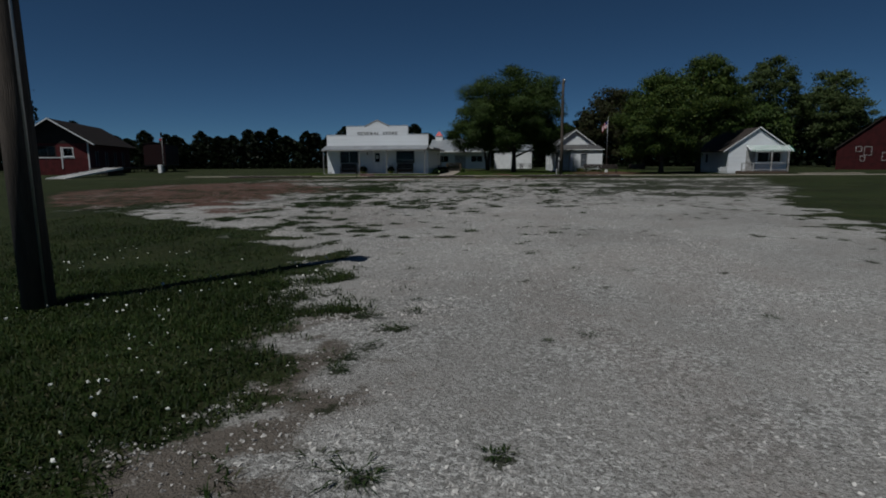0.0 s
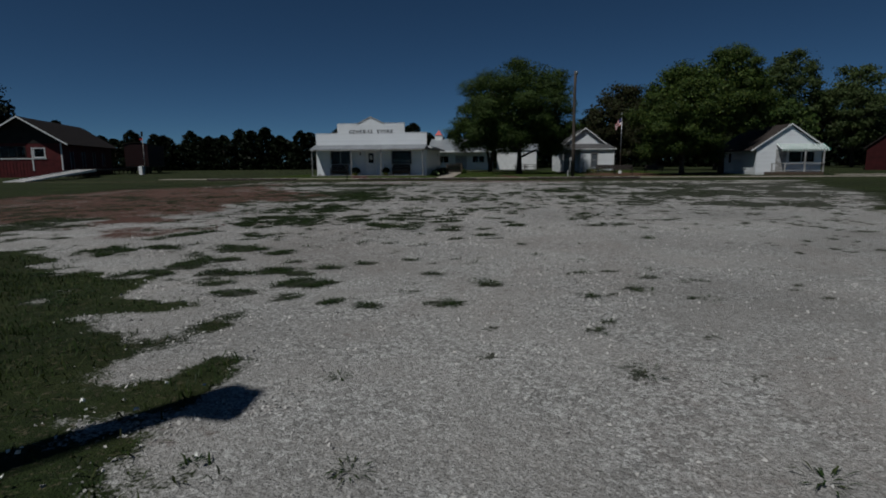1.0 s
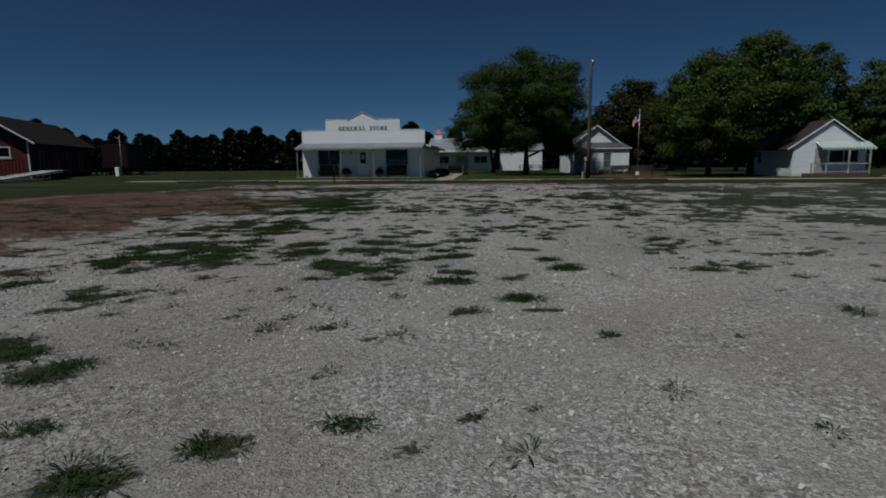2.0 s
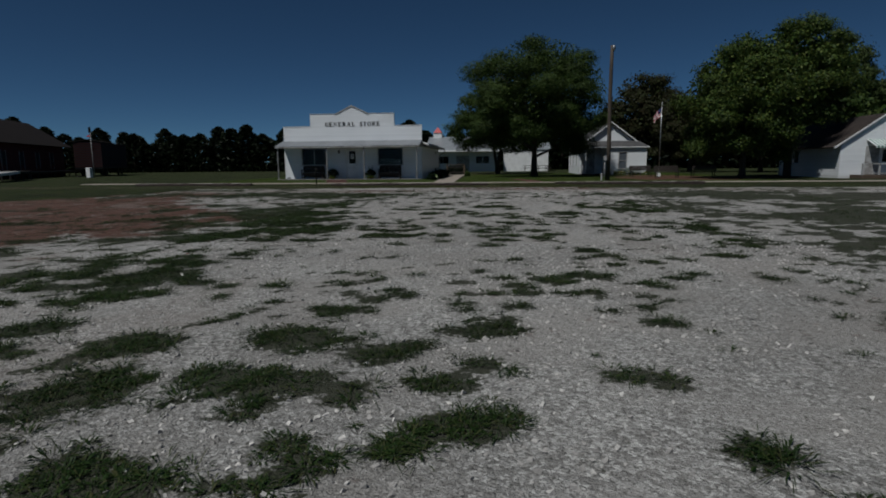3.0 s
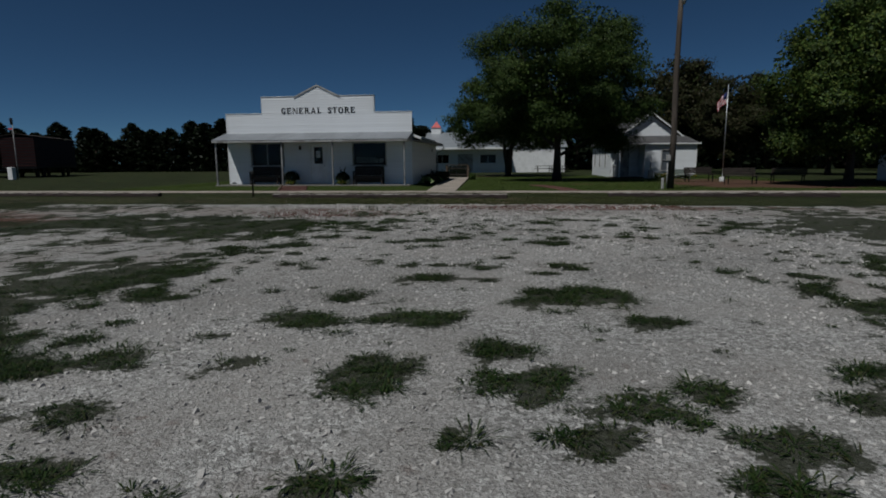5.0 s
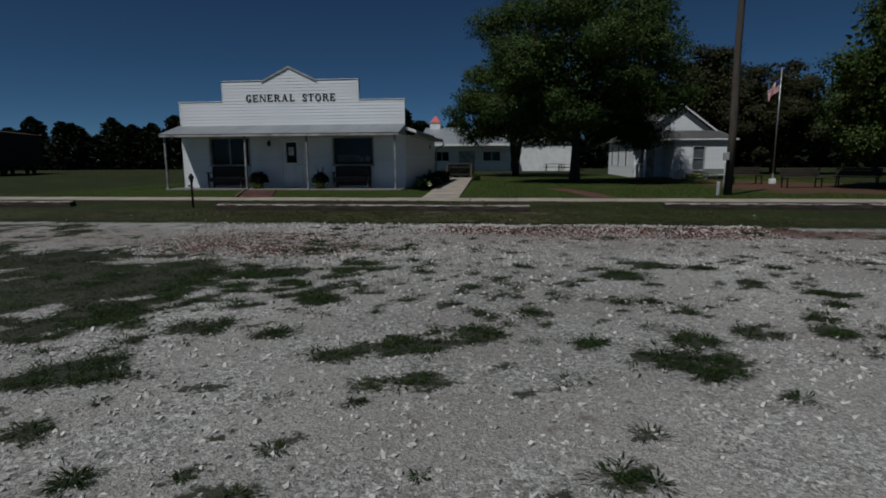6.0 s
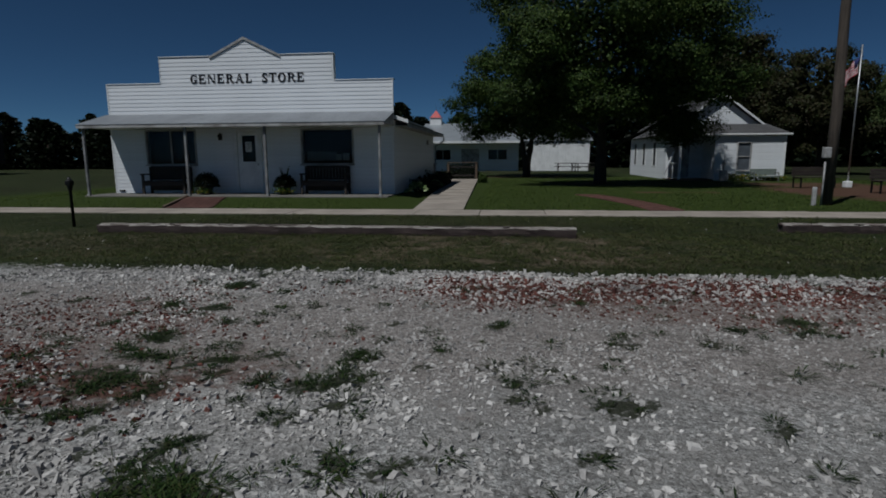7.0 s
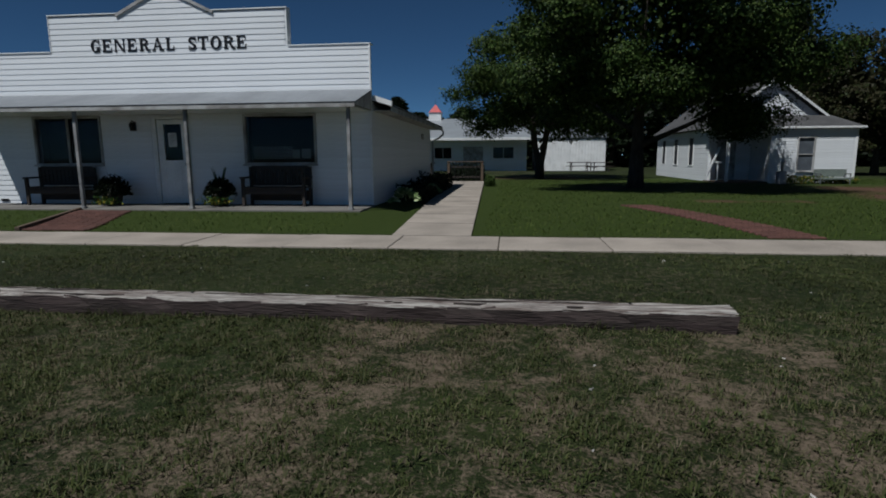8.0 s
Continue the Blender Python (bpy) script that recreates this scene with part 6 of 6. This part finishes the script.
# slatted railway stock car behind the depot, and the signal beside it
car = thing("railway_stock_car", (-38.6, 78.0, 0.0), "dark red slatted railway stock car", "railway car", 23)
simple("floor_frame", M_BLACK, car, (-2.7, 0, 0, 11, 0.85, 1.05))
for i in range(10):
    z = 1.08 + i * 0.27
    simple("slat", M_CAR, car, (-2.7, 0, -0.03, 0.0, z, z + 0.13), bevel=0.004)
    simple("slat", M_CAR, car, (-0.03, 0.0, 0.02, 11, z, z + 0.13), bevel=0.004)
# solid near-black block stands in for the unlit inside between the slats
simple("dark_inside", M_INTERIOR, car, (-2.66, -0.04, 0.01, 10.98, 1.05, 3.75), bevel=0)
roof_sheet("roof", car, [(0.12, -0.1, 3.76), (0.12, 11.1, 3.76), (-1.35, 11.1, 4.0), (-1.35, -0.1, 4.0)], 0.04, M_SHINGLE)
roof_sheet("roof", car, [(-2.82, 11.1, 3.76), (-2.82, -0.1, 3.76), (-1.35, -0.1, 4.0), (-1.35, 11.1, 4.0)], 0.04, M_SHINGLE)
for y in (1.3, 2.9, 8.1, 9.7):
    for x in (-2.3, -0.45):
        bm = bmesh.new()
        bmesh.ops.create_cone(bm, segments=20, radius1=0.42, radius2=0.42, depth=0.13, cap_ends=True, matrix=Matrix.Translation((x, y, 0.44)) @ pose(0, 0, 0, 0, 90, 0))
        part("wheel", bm, M_BLACK, car)
simple("rail_track", M_BLACK, car, (-2.36, -2.24, -1, 12, 0, 0.06), (-0.51, -0.39, -1, 12, 0, 0.06))

signal = thing("railway_signal", (-35.6, 72.7, 0.0), "white signal mast with a pale equipment cabinet", "signal")
bm = bmesh.new()
tube(bm, [(0, 0, 0), (0, 0, 5.0)], [0.045, 0.035], 8)
part("mast", bm, M_OLD_TRIM, signal)
simple("cabinet", M_TRIM, signal, (-0.5, -0.05, -0.5, -0.1, 0.0, 1.0), bevel=0.02, label="pale grey equipment cabinet")
bm = bmesh.new()
box(bm, -0.11, 0.11, -0.12, 0.0, 4.45, 5.0, 0.03)
part("signal_head", bm, M_BLACK, signal)
simple("red_blade", M_RED_ROOF, signal, (-0.35, 0.0, -0.05, -0.02, 4.05, 4.2))


# ---- poles, timbers and lawn furniture ----
def utility_pole(name, at, tall, foot, top, label):
    p = thing(name, at, label, "pole")
    bm = bmesh.new()
    k = [0, 0.3, 0.6, 0.85, 1.0]
    tube(bm, [(0.02 * math.sin(i * 2.0), 0.015 * math.cos(i * 3.0), tall * q) for i, q in enumerate(k)], [foot + (top - foot) * q for q in k], 16)
    part("pole", bm, M_POLE, p)
    return p


lp = utility_pole("lamp_pole", (3.08, 10.18, -0.02), 6.25, 0.135, 0.105, "brown wooden pole with yard lamp by the entrance")
bm = bmesh.new()
tube(bm, [(0.14, -0.06, 0.0), (0.137, -0.06, 3.0), (0.115, -0.05, 5.7)], [0.012, 0.012, 0.012], 6)
part("conduit", bm, M_STEEL, lp, "pale cable conduit")
simple("lamp_arm", M_STEEL, lp, (-0.03, 0.25, -0.03, 0.03, 5.98, 6.04))
bm = bmesh.new()
prism(bm, [(0.06, 5.86), (0.33, 5.81), (0.33, 5.94), (0.26, 6.06), (0.06, 6.06)], "y", -0.15, 0.15)
part("lamp_head", bm, M_STEEL, lp)

rp = utility_pole("lamp_pole", (11.97, 56.05, -0.02), 8.1, 0.14, 0.1, "brown wooden pole with yard lamp and electric meter")
bm = bmesh.new()
tube(bm, [(0.08, -0.14, 7.75), (0.08, -0.2, 7.95), (0.08, -0.2, 8.08)], [0.05, 0.11, 0.05], 10)
part("lamp_head", bm, M_STEEL, rp, "small pale lamp head")
simple("meter_box", M_OLD_TRIM, rp, (-0.3, -0.13, -0.28, -0.12, 1.25, 1.52), bevel=0.015)
bm = bmesh.new()
tube(bm, [(-0.24, -0.22, 0.0), (-0.24, -0.22, 1.15)], [0.022, 0.022], 8)
part("conduit", bm, M_OLD_TRIM, rp)
ped = tagged(simple("cable_pedestal", M_OLD_TRIM, None, (-0.05, 0.05, -0.05, 0.05, 0, 0.5), bevel=0.02), "grey-green cable pedestal beside the pole", "utility box")
ped.location = (11.58, 55.9, -0.02)


def timber(at, length, turn, label, seed):
    """A weathered parking timber: a beam with uneven faces, checks along its top and spikes that hold it down."""
    local = random.Random(seed)
    t = thing("parking_timber", (0, 0, 0), label, "timber", group="parking timbers")
    t.matrix_world = pose(*at, 0, 0, turn)
    n = int(length / 0.12)
    bm = bmesh.new()
    rings = []
    prof = [(-0.11, 0.0), (0.12, 0.0), (0.13, 0.06), (0.125, 0.15), (0.1, 0.172), (0.03, 0.174), (0.01, 0.162), (-0.01, 0.174), (-0.1, 0.17), (-0.118, 0.16), (-0.124, 0.15), (-0.12, 0.08)]
    for i in range(n + 1):
        s = i / n
        chip = local.choice((0, 0, 0, 0.006, 0.016)) if 0 < i < n else 0.012
        rings.append([bm.verts.new((s * length + (0.025 * math.sin(k * 4.0) if i in (0, n) else 0), a + 0.006 * math.sin(i * 0.9 + k * 1.7) + 0.008 * math.sin(s * 5) + (chip if k in (9, 10) else 0),
                                    b + 0.004 * math.sin(i * 1.3 + k * 2.9) - (0.012 if k == 6 and math.sin(i * 0.37) > 0 else 0) - (chip if k in (8, 9) else 0))) for k, (a, b) in enumerate(prof)])
    for r, q in zip(rings, rings[1:]):
        for k in range(len(prof)):
            bm.faces.new((r[k], r[(k + 1) % len(prof)], q[(k + 1) % len(prof)], q[k]))
    bm.faces.new(rings[0][::-1])
    bm.faces.new(rings[-1])
    # faces turned up or down take the pale timber, the rest the dark one
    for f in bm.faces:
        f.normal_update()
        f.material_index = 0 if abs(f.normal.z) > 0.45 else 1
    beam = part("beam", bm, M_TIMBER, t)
    beam.data.materials.append(M_TIMBER_SIDE)
    for i in range(int(length * 3.2)):
        x, y = local.uniform(0.1, length - 1.0), local.choice((-0.085, -0.06, -0.06, 0.03, 0.07)) + local.uniform(-0.02, 0.02)
        run, half = local.choice((0.07, 0.12, 0.25, 0.5, 0.9)), local.uniform(0.004, 0.01)
        bm = bmesh.new()
        cut = [(0, 0), (run * 0.3, -half), (run * 0.7, -half * 0.7), (run, half * 0.6), (run * 0.6, half * 0.5), (run * 0.2, half)]
        up, down = [bm.verts.new((x + p, y + q, 0.179)) for p, q in cut], [bm.verts.new((x + p, y + q, 0.155)) for p, q in cut]
        bm.faces.new(up)
        for k in range(6):
            bm.faces.new((up[k], down[k], down[(k + 1) % 6], up[(k + 1) % 6]))
        part("crack", bm, M_DARK_WOOD, beam)
    for x in (0.6, length / 2, length - 0.7):
        bm = bmesh.new()
        tube(bm, [(x, 0.05, 0.15), (x, 0.05, 0.181), (x, 0.05, 0.184)], [0.013, 0.013, 0.008], 8)
        part("spike", bm, M_BLACK, t, "rusty spike head")
    return t


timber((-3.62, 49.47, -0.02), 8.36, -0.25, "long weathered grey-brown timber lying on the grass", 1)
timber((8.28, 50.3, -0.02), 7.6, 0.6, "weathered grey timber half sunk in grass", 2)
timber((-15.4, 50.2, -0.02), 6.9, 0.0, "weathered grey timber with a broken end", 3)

bollard = thing("hitching_post", (-4.7, 50.1, 0.0), "black iron hitching post on the grass", "post")
bm = bmesh.new()
tube(bm, [(0, 0, -0.02), (0.0, 0, 0.7), (0, 0, 0.75), (0, 0, 0.9), (0, 0, 0.96)], [0.03, 0.028, 0.05, 0.05, 0.025], 10)
part("post", bm, M_BLACK, bollard)
simple("cap", M_BLACK, bollard, (-0.055, 0.055, -0.055, 0.055, 0.8, 0.9), bevel=0.01)

# flag on its pole
flagpole = thing("flag_pole", (17.28, 64.8, 0.0), "white flag pole with a striped flag on a pale block", "flag pole")
simple("block", M_TRIM, flagpole, (-0.13, 0.13, -0.13, 0.13, 0, 0.26), bevel=0.02)
bm = bmesh.new()
tube(bm, [(0, 0, 0.25), (0, 0, 5.55)], [0.035, 0.025], 10)
part("pole", bm, M_STEEL, flagpole)
M_FLAG_RED = material("flag_red", (0.45, 0.03, 0.045), rough=0.8, spread=0.2, bump=0)
M_FLAG_WHITE = material("flag_white", (0.75, 0.75, 0.76), rough=0.8, spread=0.1, bump=0)
M_FLAG_BLUE = material("flag_blue", (0.02, 0.03, 0.12), rough=0.8, spread=0.2, bump=0)


def flag_at(u, v):
    """A cloth place: u along the fly, v down the hoist; it droops and folds."""
    return (-0.03 - 0.56 * u + 0.05 * math.sin(9 * u), -0.12 * u + 0.09 * math.sin(8 * u + 2 * v), 5.15 - 0.6 * v - 0.5 * u - 0.12 * u * u)


def cloth(name, u0, u1, v0, v1, mat):
    bm = bmesh.new()
    n = 12
    rows = [[[bm.verts.new(Vector(flag_at(u0 + (u1 - u0) * i / n, v)) + Vector((0, d, 0))) for d in (0, 0.006)] for v in (v0, v1)] for i in range(n + 1)]
    for p, q in zip(rows, rows[1:]):
        bm.faces.new((p[0][0], q[0][0], q[1][0], p[1][0]))
        bm.faces.new((p[0][1], p[1][1], q[1][1], q[0][1]))
        bm.faces.new((p[0][0], p[0][1], q[0][1], q[0][0]))
        bm.faces.new((p[1][0], q[1][0], q[1][1], p[1][1]))
    for f in bm.faces:
        f.smooth = True
    part(name, bm, mat, flagpole)


for i in range(13):
    cloth("flag_stripe", 0.4 if i < 7 else 0.0, 1.0, i / 13, (i + 1) / 13, M_FLAG_WHITE if i % 2 else M_FLAG_RED)
cloth("flag_canton", 0.0, 0.4, 0.0, 7 / 13, M_FLAG_BLUE)


def park_bench(at, turn):
    b = thing("park_bench", at, "dark slatted park bench on iron legs", "bench", turn, "benches by the flag")
    for x in (-0.75, 0.7):
        simple("leg", M_BLACK, b, (x, x + 0.05, -0.25, -0.2, 0, 0.42), (x, x + 0.05, 0.18, 0.23, 0, 0.8), (x, x + 0.05, -0.25, 0.23, 0.38, 0.42))
    for i in range(4):
        simple("seat_slat", M_DARK_WOOD, b, (-0.85, 0.85, -0.26 + i * 0.11, -0.17 + i * 0.11, 0.42, 0.45))
    for i in range(3):
        simple("back_slat", M_DARK_WOOD, b, (-0.85, 0.85, 0.17, 0.2, 0.48 + i * 0.12, 0.59 + i * 0.12))
    return b


park_bench((16.9, 61.2, 0), 5)
park_bench((19.6, 62.0, 0), -40)
park_bench((15.9, 64.6, 0), 12)


# ---- trees ----
def tree(name, at, tall, spread, base, count, leaf, mat, label, seed, blobs=26, lean=0.0, limbs=9, trunk=0.22, fork=False, reach=(0.0, 0.0), deep=1.0, low=0.0, dome=0.3):
    """A trunk with limbs and a crown of many leaves, gathered in uneven clumps."""
    local = np.random.default_rng(seed)
    t = thing(name, at, label, "tree")
    bm = bmesh.new()
    mid = base + (tall - base) * 0.45
    stems = [(-0.45, 0.1), (0.4, -0.1)] if fork else [(lean, 0.0)]
    for sx, sy in stems:
        tube(bm, [(0.06 * sx, 0, -0.1), (0.15 * sx, 0.02, base * 0.5), (0.6 * sx, sy, base), (1.3 * sx, sy * 2, mid), (1.5 * sx, 0, tall * 0.85)],
             [trunk * 1.25, trunk, trunk * 0.8, trunk * 0.45, 0.03], 10)
    for i in range(limbs):
        a = i * 2.4 + seed
        z0 = base * 0.9 + (mid - base * 0.9) * (i / limbs)
        r = spread * local.uniform(0.5, 0.85)
        end = (r * math.cos(a), r * math.sin(a), z0 + r * local.uniform(0.35, 0.8))
        tube(bm, [(0, 0, z0), (end[0] * 0.45, end[1] * 0.45, z0 + (end[2] - z0) * 0.4), end], [trunk * 0.45, trunk * 0.28, 0.02], 6)
    part("trunk", bm, M_BARK, t)
    # clumps spread through an egg-shaped crown, more near its skin
    blobs = int(blobs * 1.7)
    d = local.normal(size=(blobs, 3)) - np.array([0, 0, low])
    d /= np.linalg.norm(d, axis=1)[:, None]
    rad = local.uniform(0.3, 0.95, blobs) ** 0.55
    # the underside is broad and level
    flat = np.hypot(d[:, 0], d[:, 1])
    d[:, :2] *= np.where(d[:, 2] < 0, np.maximum(flat, 0.68) / flat, 1.0)[:, None]
    half = (tall - base) / 2
    egg = np.where(d[:, 2] < 0, 0.9, 1.0)
    c = np.stack([d[:, 0] * spread * rad, d[:, 1] * spread * rad, base + half * 0.92 + d[:, 2] * half * rad * egg], -1)
    c[:, :2] *= (1 - dome * np.clip(d[:, 2] * rad, 0, 1))[:, None]
    c[:, 0], c[:, 1] = c[:, 0] + reach[0], c[:, 1] * deep + reach[1]
    size = local.uniform(0.11, 0.25, blobs) * spread
    pick = local.choice(blobs, count, p=size ** 2 / (size ** 2).sum())
    q = local.normal(size=(count, 3))
    q /= np.linalg.norm(q, axis=1)[:, None]
    shell = local.uniform(0.15, 1.0, count) ** 0.33
    pos = c[pick] + q * (size[pick] * shell)[:, None] * np.array([1.0, 1.0, 0.6]) + local.normal(0, 0.026 * spread, (count, 3)) * np.array([1, 1, 0.6])
    # sprays: leaves draw together round twigs, which leaves gaps and lumps
    sprays = max(60, count // 26)
    heads = local.choice(count, sprays)
    spot = pos[heads]
    which = local.integers(0, sprays, count)
    loose = local.uniform(size=count) < 0.3
    bunch = spot[which] + local.normal(0, 1.0, (count, 3)) * np.array([1.0, 1.0, 0.55]) * leaf * 1.7
    pos = np.where(loose[:, None], pos, bunch)
    pos[:, 2] = np.maximum(pos[:, 2], base * 0.8 + local.uniform(0, 0.5, count))
    face = np.where(loose[:, None], q, q[heads][which]) + local.normal(0, 0.35, (count, 3)) + np.array([0, 0, 0.3])
    way = np.cross(face, local.normal(size=(count, 3)))
    # broader leaves fill the heart of each clump
    core = count // 6
    who = local.choice(blobs, core, p=size ** 2 / (size ** 2).sum())
    inner = c[who] + local.normal(0, 0.2, (core, 3)) * size[who][:, None]
    # and others the shaded middle of the crown
    deepest = local.uniform(size=core) < 0.6
    ball = local.normal(size=(core, 3))
    ball *= (local.uniform(0, 0.74, core) ** 0.5 / np.linalg.norm(ball, axis=1))[:, None]
    ball = ball * np.array([spread, spread * deep, half]) + np.array([reach[0], reach[1], base + half])
    inner = np.where(deepest[:, None], ball, inner)
    inner[:, 2] = np.maximum(inner[:, 2], base * 0.9 + 0.3)
    grown = leaf * np.concatenate([local.uniform(0.7, 1.4, count), local.uniform(1.6, 2.4, core)])
    pos, face, way = np.concatenate([pos, inner]), np.concatenate([face, local.normal(size=(core, 3))]), np.concatenate([way, local.normal(size=(core, 3))])
    link("crown", leaves_mesh("crown", pos, way, grown, grown * local.uniform(0.5, 0.8, count + core), mat, face), t)
    return t


tree("maple_tree", (8.0, 68.0, 0), 11.3, 5.85, 1.75, 165000, 0.092, M_LEAF, "large round-crowned green maple on the lawn", 6, 46, trunk=0.27, reach=(0.25, -2.3), deep=0.64, low=0.35, dome=-0.18)
tree("maple_tree", (4.8, 77.6, 0), 9.4, 5.2, 1.8, 70000, 0.11, M_LEAF, "smaller forked green maple on the lawn", 5, 50, trunk=0.2, fork=True, low=0.2, dome=0.1)
tree("shade_tree", (21.3, 59.6, 0), 9.3, 4.4, 0.9, 80000, 0.12, M_LEAF_YELLOW, "broad yellowish-green shade tree beside the bungalow", 8, 60, low=0.15, dome=0.35)
tree("shade_tree", (25.4, 62.4, 0), 10.9, 4.2, 3.5, 60000, 0.12, M_LEAF_YELLOW, "tall yellowish-green tree leaning over the bungalow", 12, 56, dome=0.25)
tree("cottonwood_tree", (44.8, 94.0, 0), 16.6, 4.7, 3.0, 34000, 0.2, M_LEAF_PALE, "tall loose cottonwood tree beyond the barn", 14, 46, low=0.2)
tree("cottonwood_tree", (52.6, 92.0, 0), 14.2, 4.8, 2.5, 30000, 0.2, M_LEAF_PALE, "tall loose cottonwood tree beyond the barn", 15, 46, low=0.2)
tree("shade_tree", (22.0, 92.0, 0), 12.4, 4.8, 1.5, 30000, 0.22, M_LEAF_RED, "dark reddish-green tree behind the cottage", 17, 50)
tree("shade_tree", (24.8, 82.0, 0), 9.0, 3.6, 1.0, 40000, 0.15, M_LEAF_RED, "dark reddish-green tree behind the cottage", 18, 30)
tree("shade_tree", (31.0, 80.0, 0), 8.5, 5.0, 1.0, 26000, 0.17, M_LEAF_PALE, "loose pale green tree behind the bungalow", 23, 30)
tree("shade_tree", (36.5, 78.0, 0), 8.0, 5.0, 1.0, 20000, 0.26, M_LEAF, "dark green tree behind the bungalow", 19, 24)
tree("shade_tree", (-68.0, 84.0, 0), 13.5, 5.5, 2.0, 14000, 0.36, M_LEAF_DARK, "tall dark tree behind the depot", 21, 24)
tree("shade_tree", (64.0, 82.0, 0), 13.0, 6.0, 1.5, 14000, 0.38, M_LEAF_PALE, "pale green tree beyond the barn", 22, 24)

def cedar(at, tall, wide, seed):
    """A dense dark cedar, leafy to the ground, with a blunt uneven top."""
    local = np.random.default_rng(seed)
    t = thing("cedar_tree", at, "dark cedar in the wood's edge", "tree", group="wood's edge")
    bm = bmesh.new()
    tube(bm, [(0, 0, -0.1), (0.03, 0, tall * 0.4), (0, 0.02, tall * 0.92)], [0.2, 0.13, 0.02], 7)
    part("trunk", bm, M_BARK, t)
    n = 1900
    h = local.uniform(0, 1, n) ** 0.85
    a = local.uniform(0, math.tau, n)
    # the outline: full below, drawn in to the top, with ragged boughs
    girth = wide * np.clip(1.0 - h ** 2.6, 0.0, 1) ** 0.6 * (0.8 + 0.2 * np.sin(a * 3 + h * 9 + seed) + 0.16 * np.sin(h * 31 + a * 2))
    r = girth * local.uniform(0.25, 1.0, n) ** 0.5
    pos = np.stack([r * np.cos(a), r * np.sin(a), h * tall * 0.97 + 0.08 * local.normal(size=n)], -1)
    face = np.stack([np.cos(a), np.sin(a), 0.6 * np.ones(n)], -1) + local.normal(0, 0.5, (n, 3))
    way = np.stack([np.cos(a), np.sin(a), local.uniform(-0.2, 1.1, n)], -1) + local.normal(0, 0.4, (n, 3))
    size = local.uniform(0.3, 0.75, n)
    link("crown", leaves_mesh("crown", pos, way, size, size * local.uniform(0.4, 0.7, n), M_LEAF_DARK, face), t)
    return t


# the wood's edge that closes the fields
kinds = [cedar((-30.0, 109.0, 0), 7.0, 2.7, 31), cedar((-26.0, 110.5, 0), 6.2, 3.1, 32), cedar((-22.5, 108.5, 0), 7.7, 2.5, 33)]
line = random.Random(4)
for row, gap in ((0.0, 2.7), (3.5, 4.2)):
    x = -112.0 + row
    while x < 84:
        y = 110 + row + line.uniform(-1.2, 1.2) + max(0.0, -x - 50) * -0.35
        if row or not -32 < x < -21:
            s = line.uniform(0.85, 1.05) * (1.4 if x > 14 else 1.0)
            ob = copy_thing(line.choice(kinds), pose(x, y, 0, 0, 0, line.uniform(0, 360)))
            ob.scale = (s * 1.1, s * 1.1, s * line.choice((0.85, 0.9, 0.95, 1.0, 1.12)))
        x += gap * line.uniform(0.8, 1.2) * (1.4 if x > 14 else 1.0)
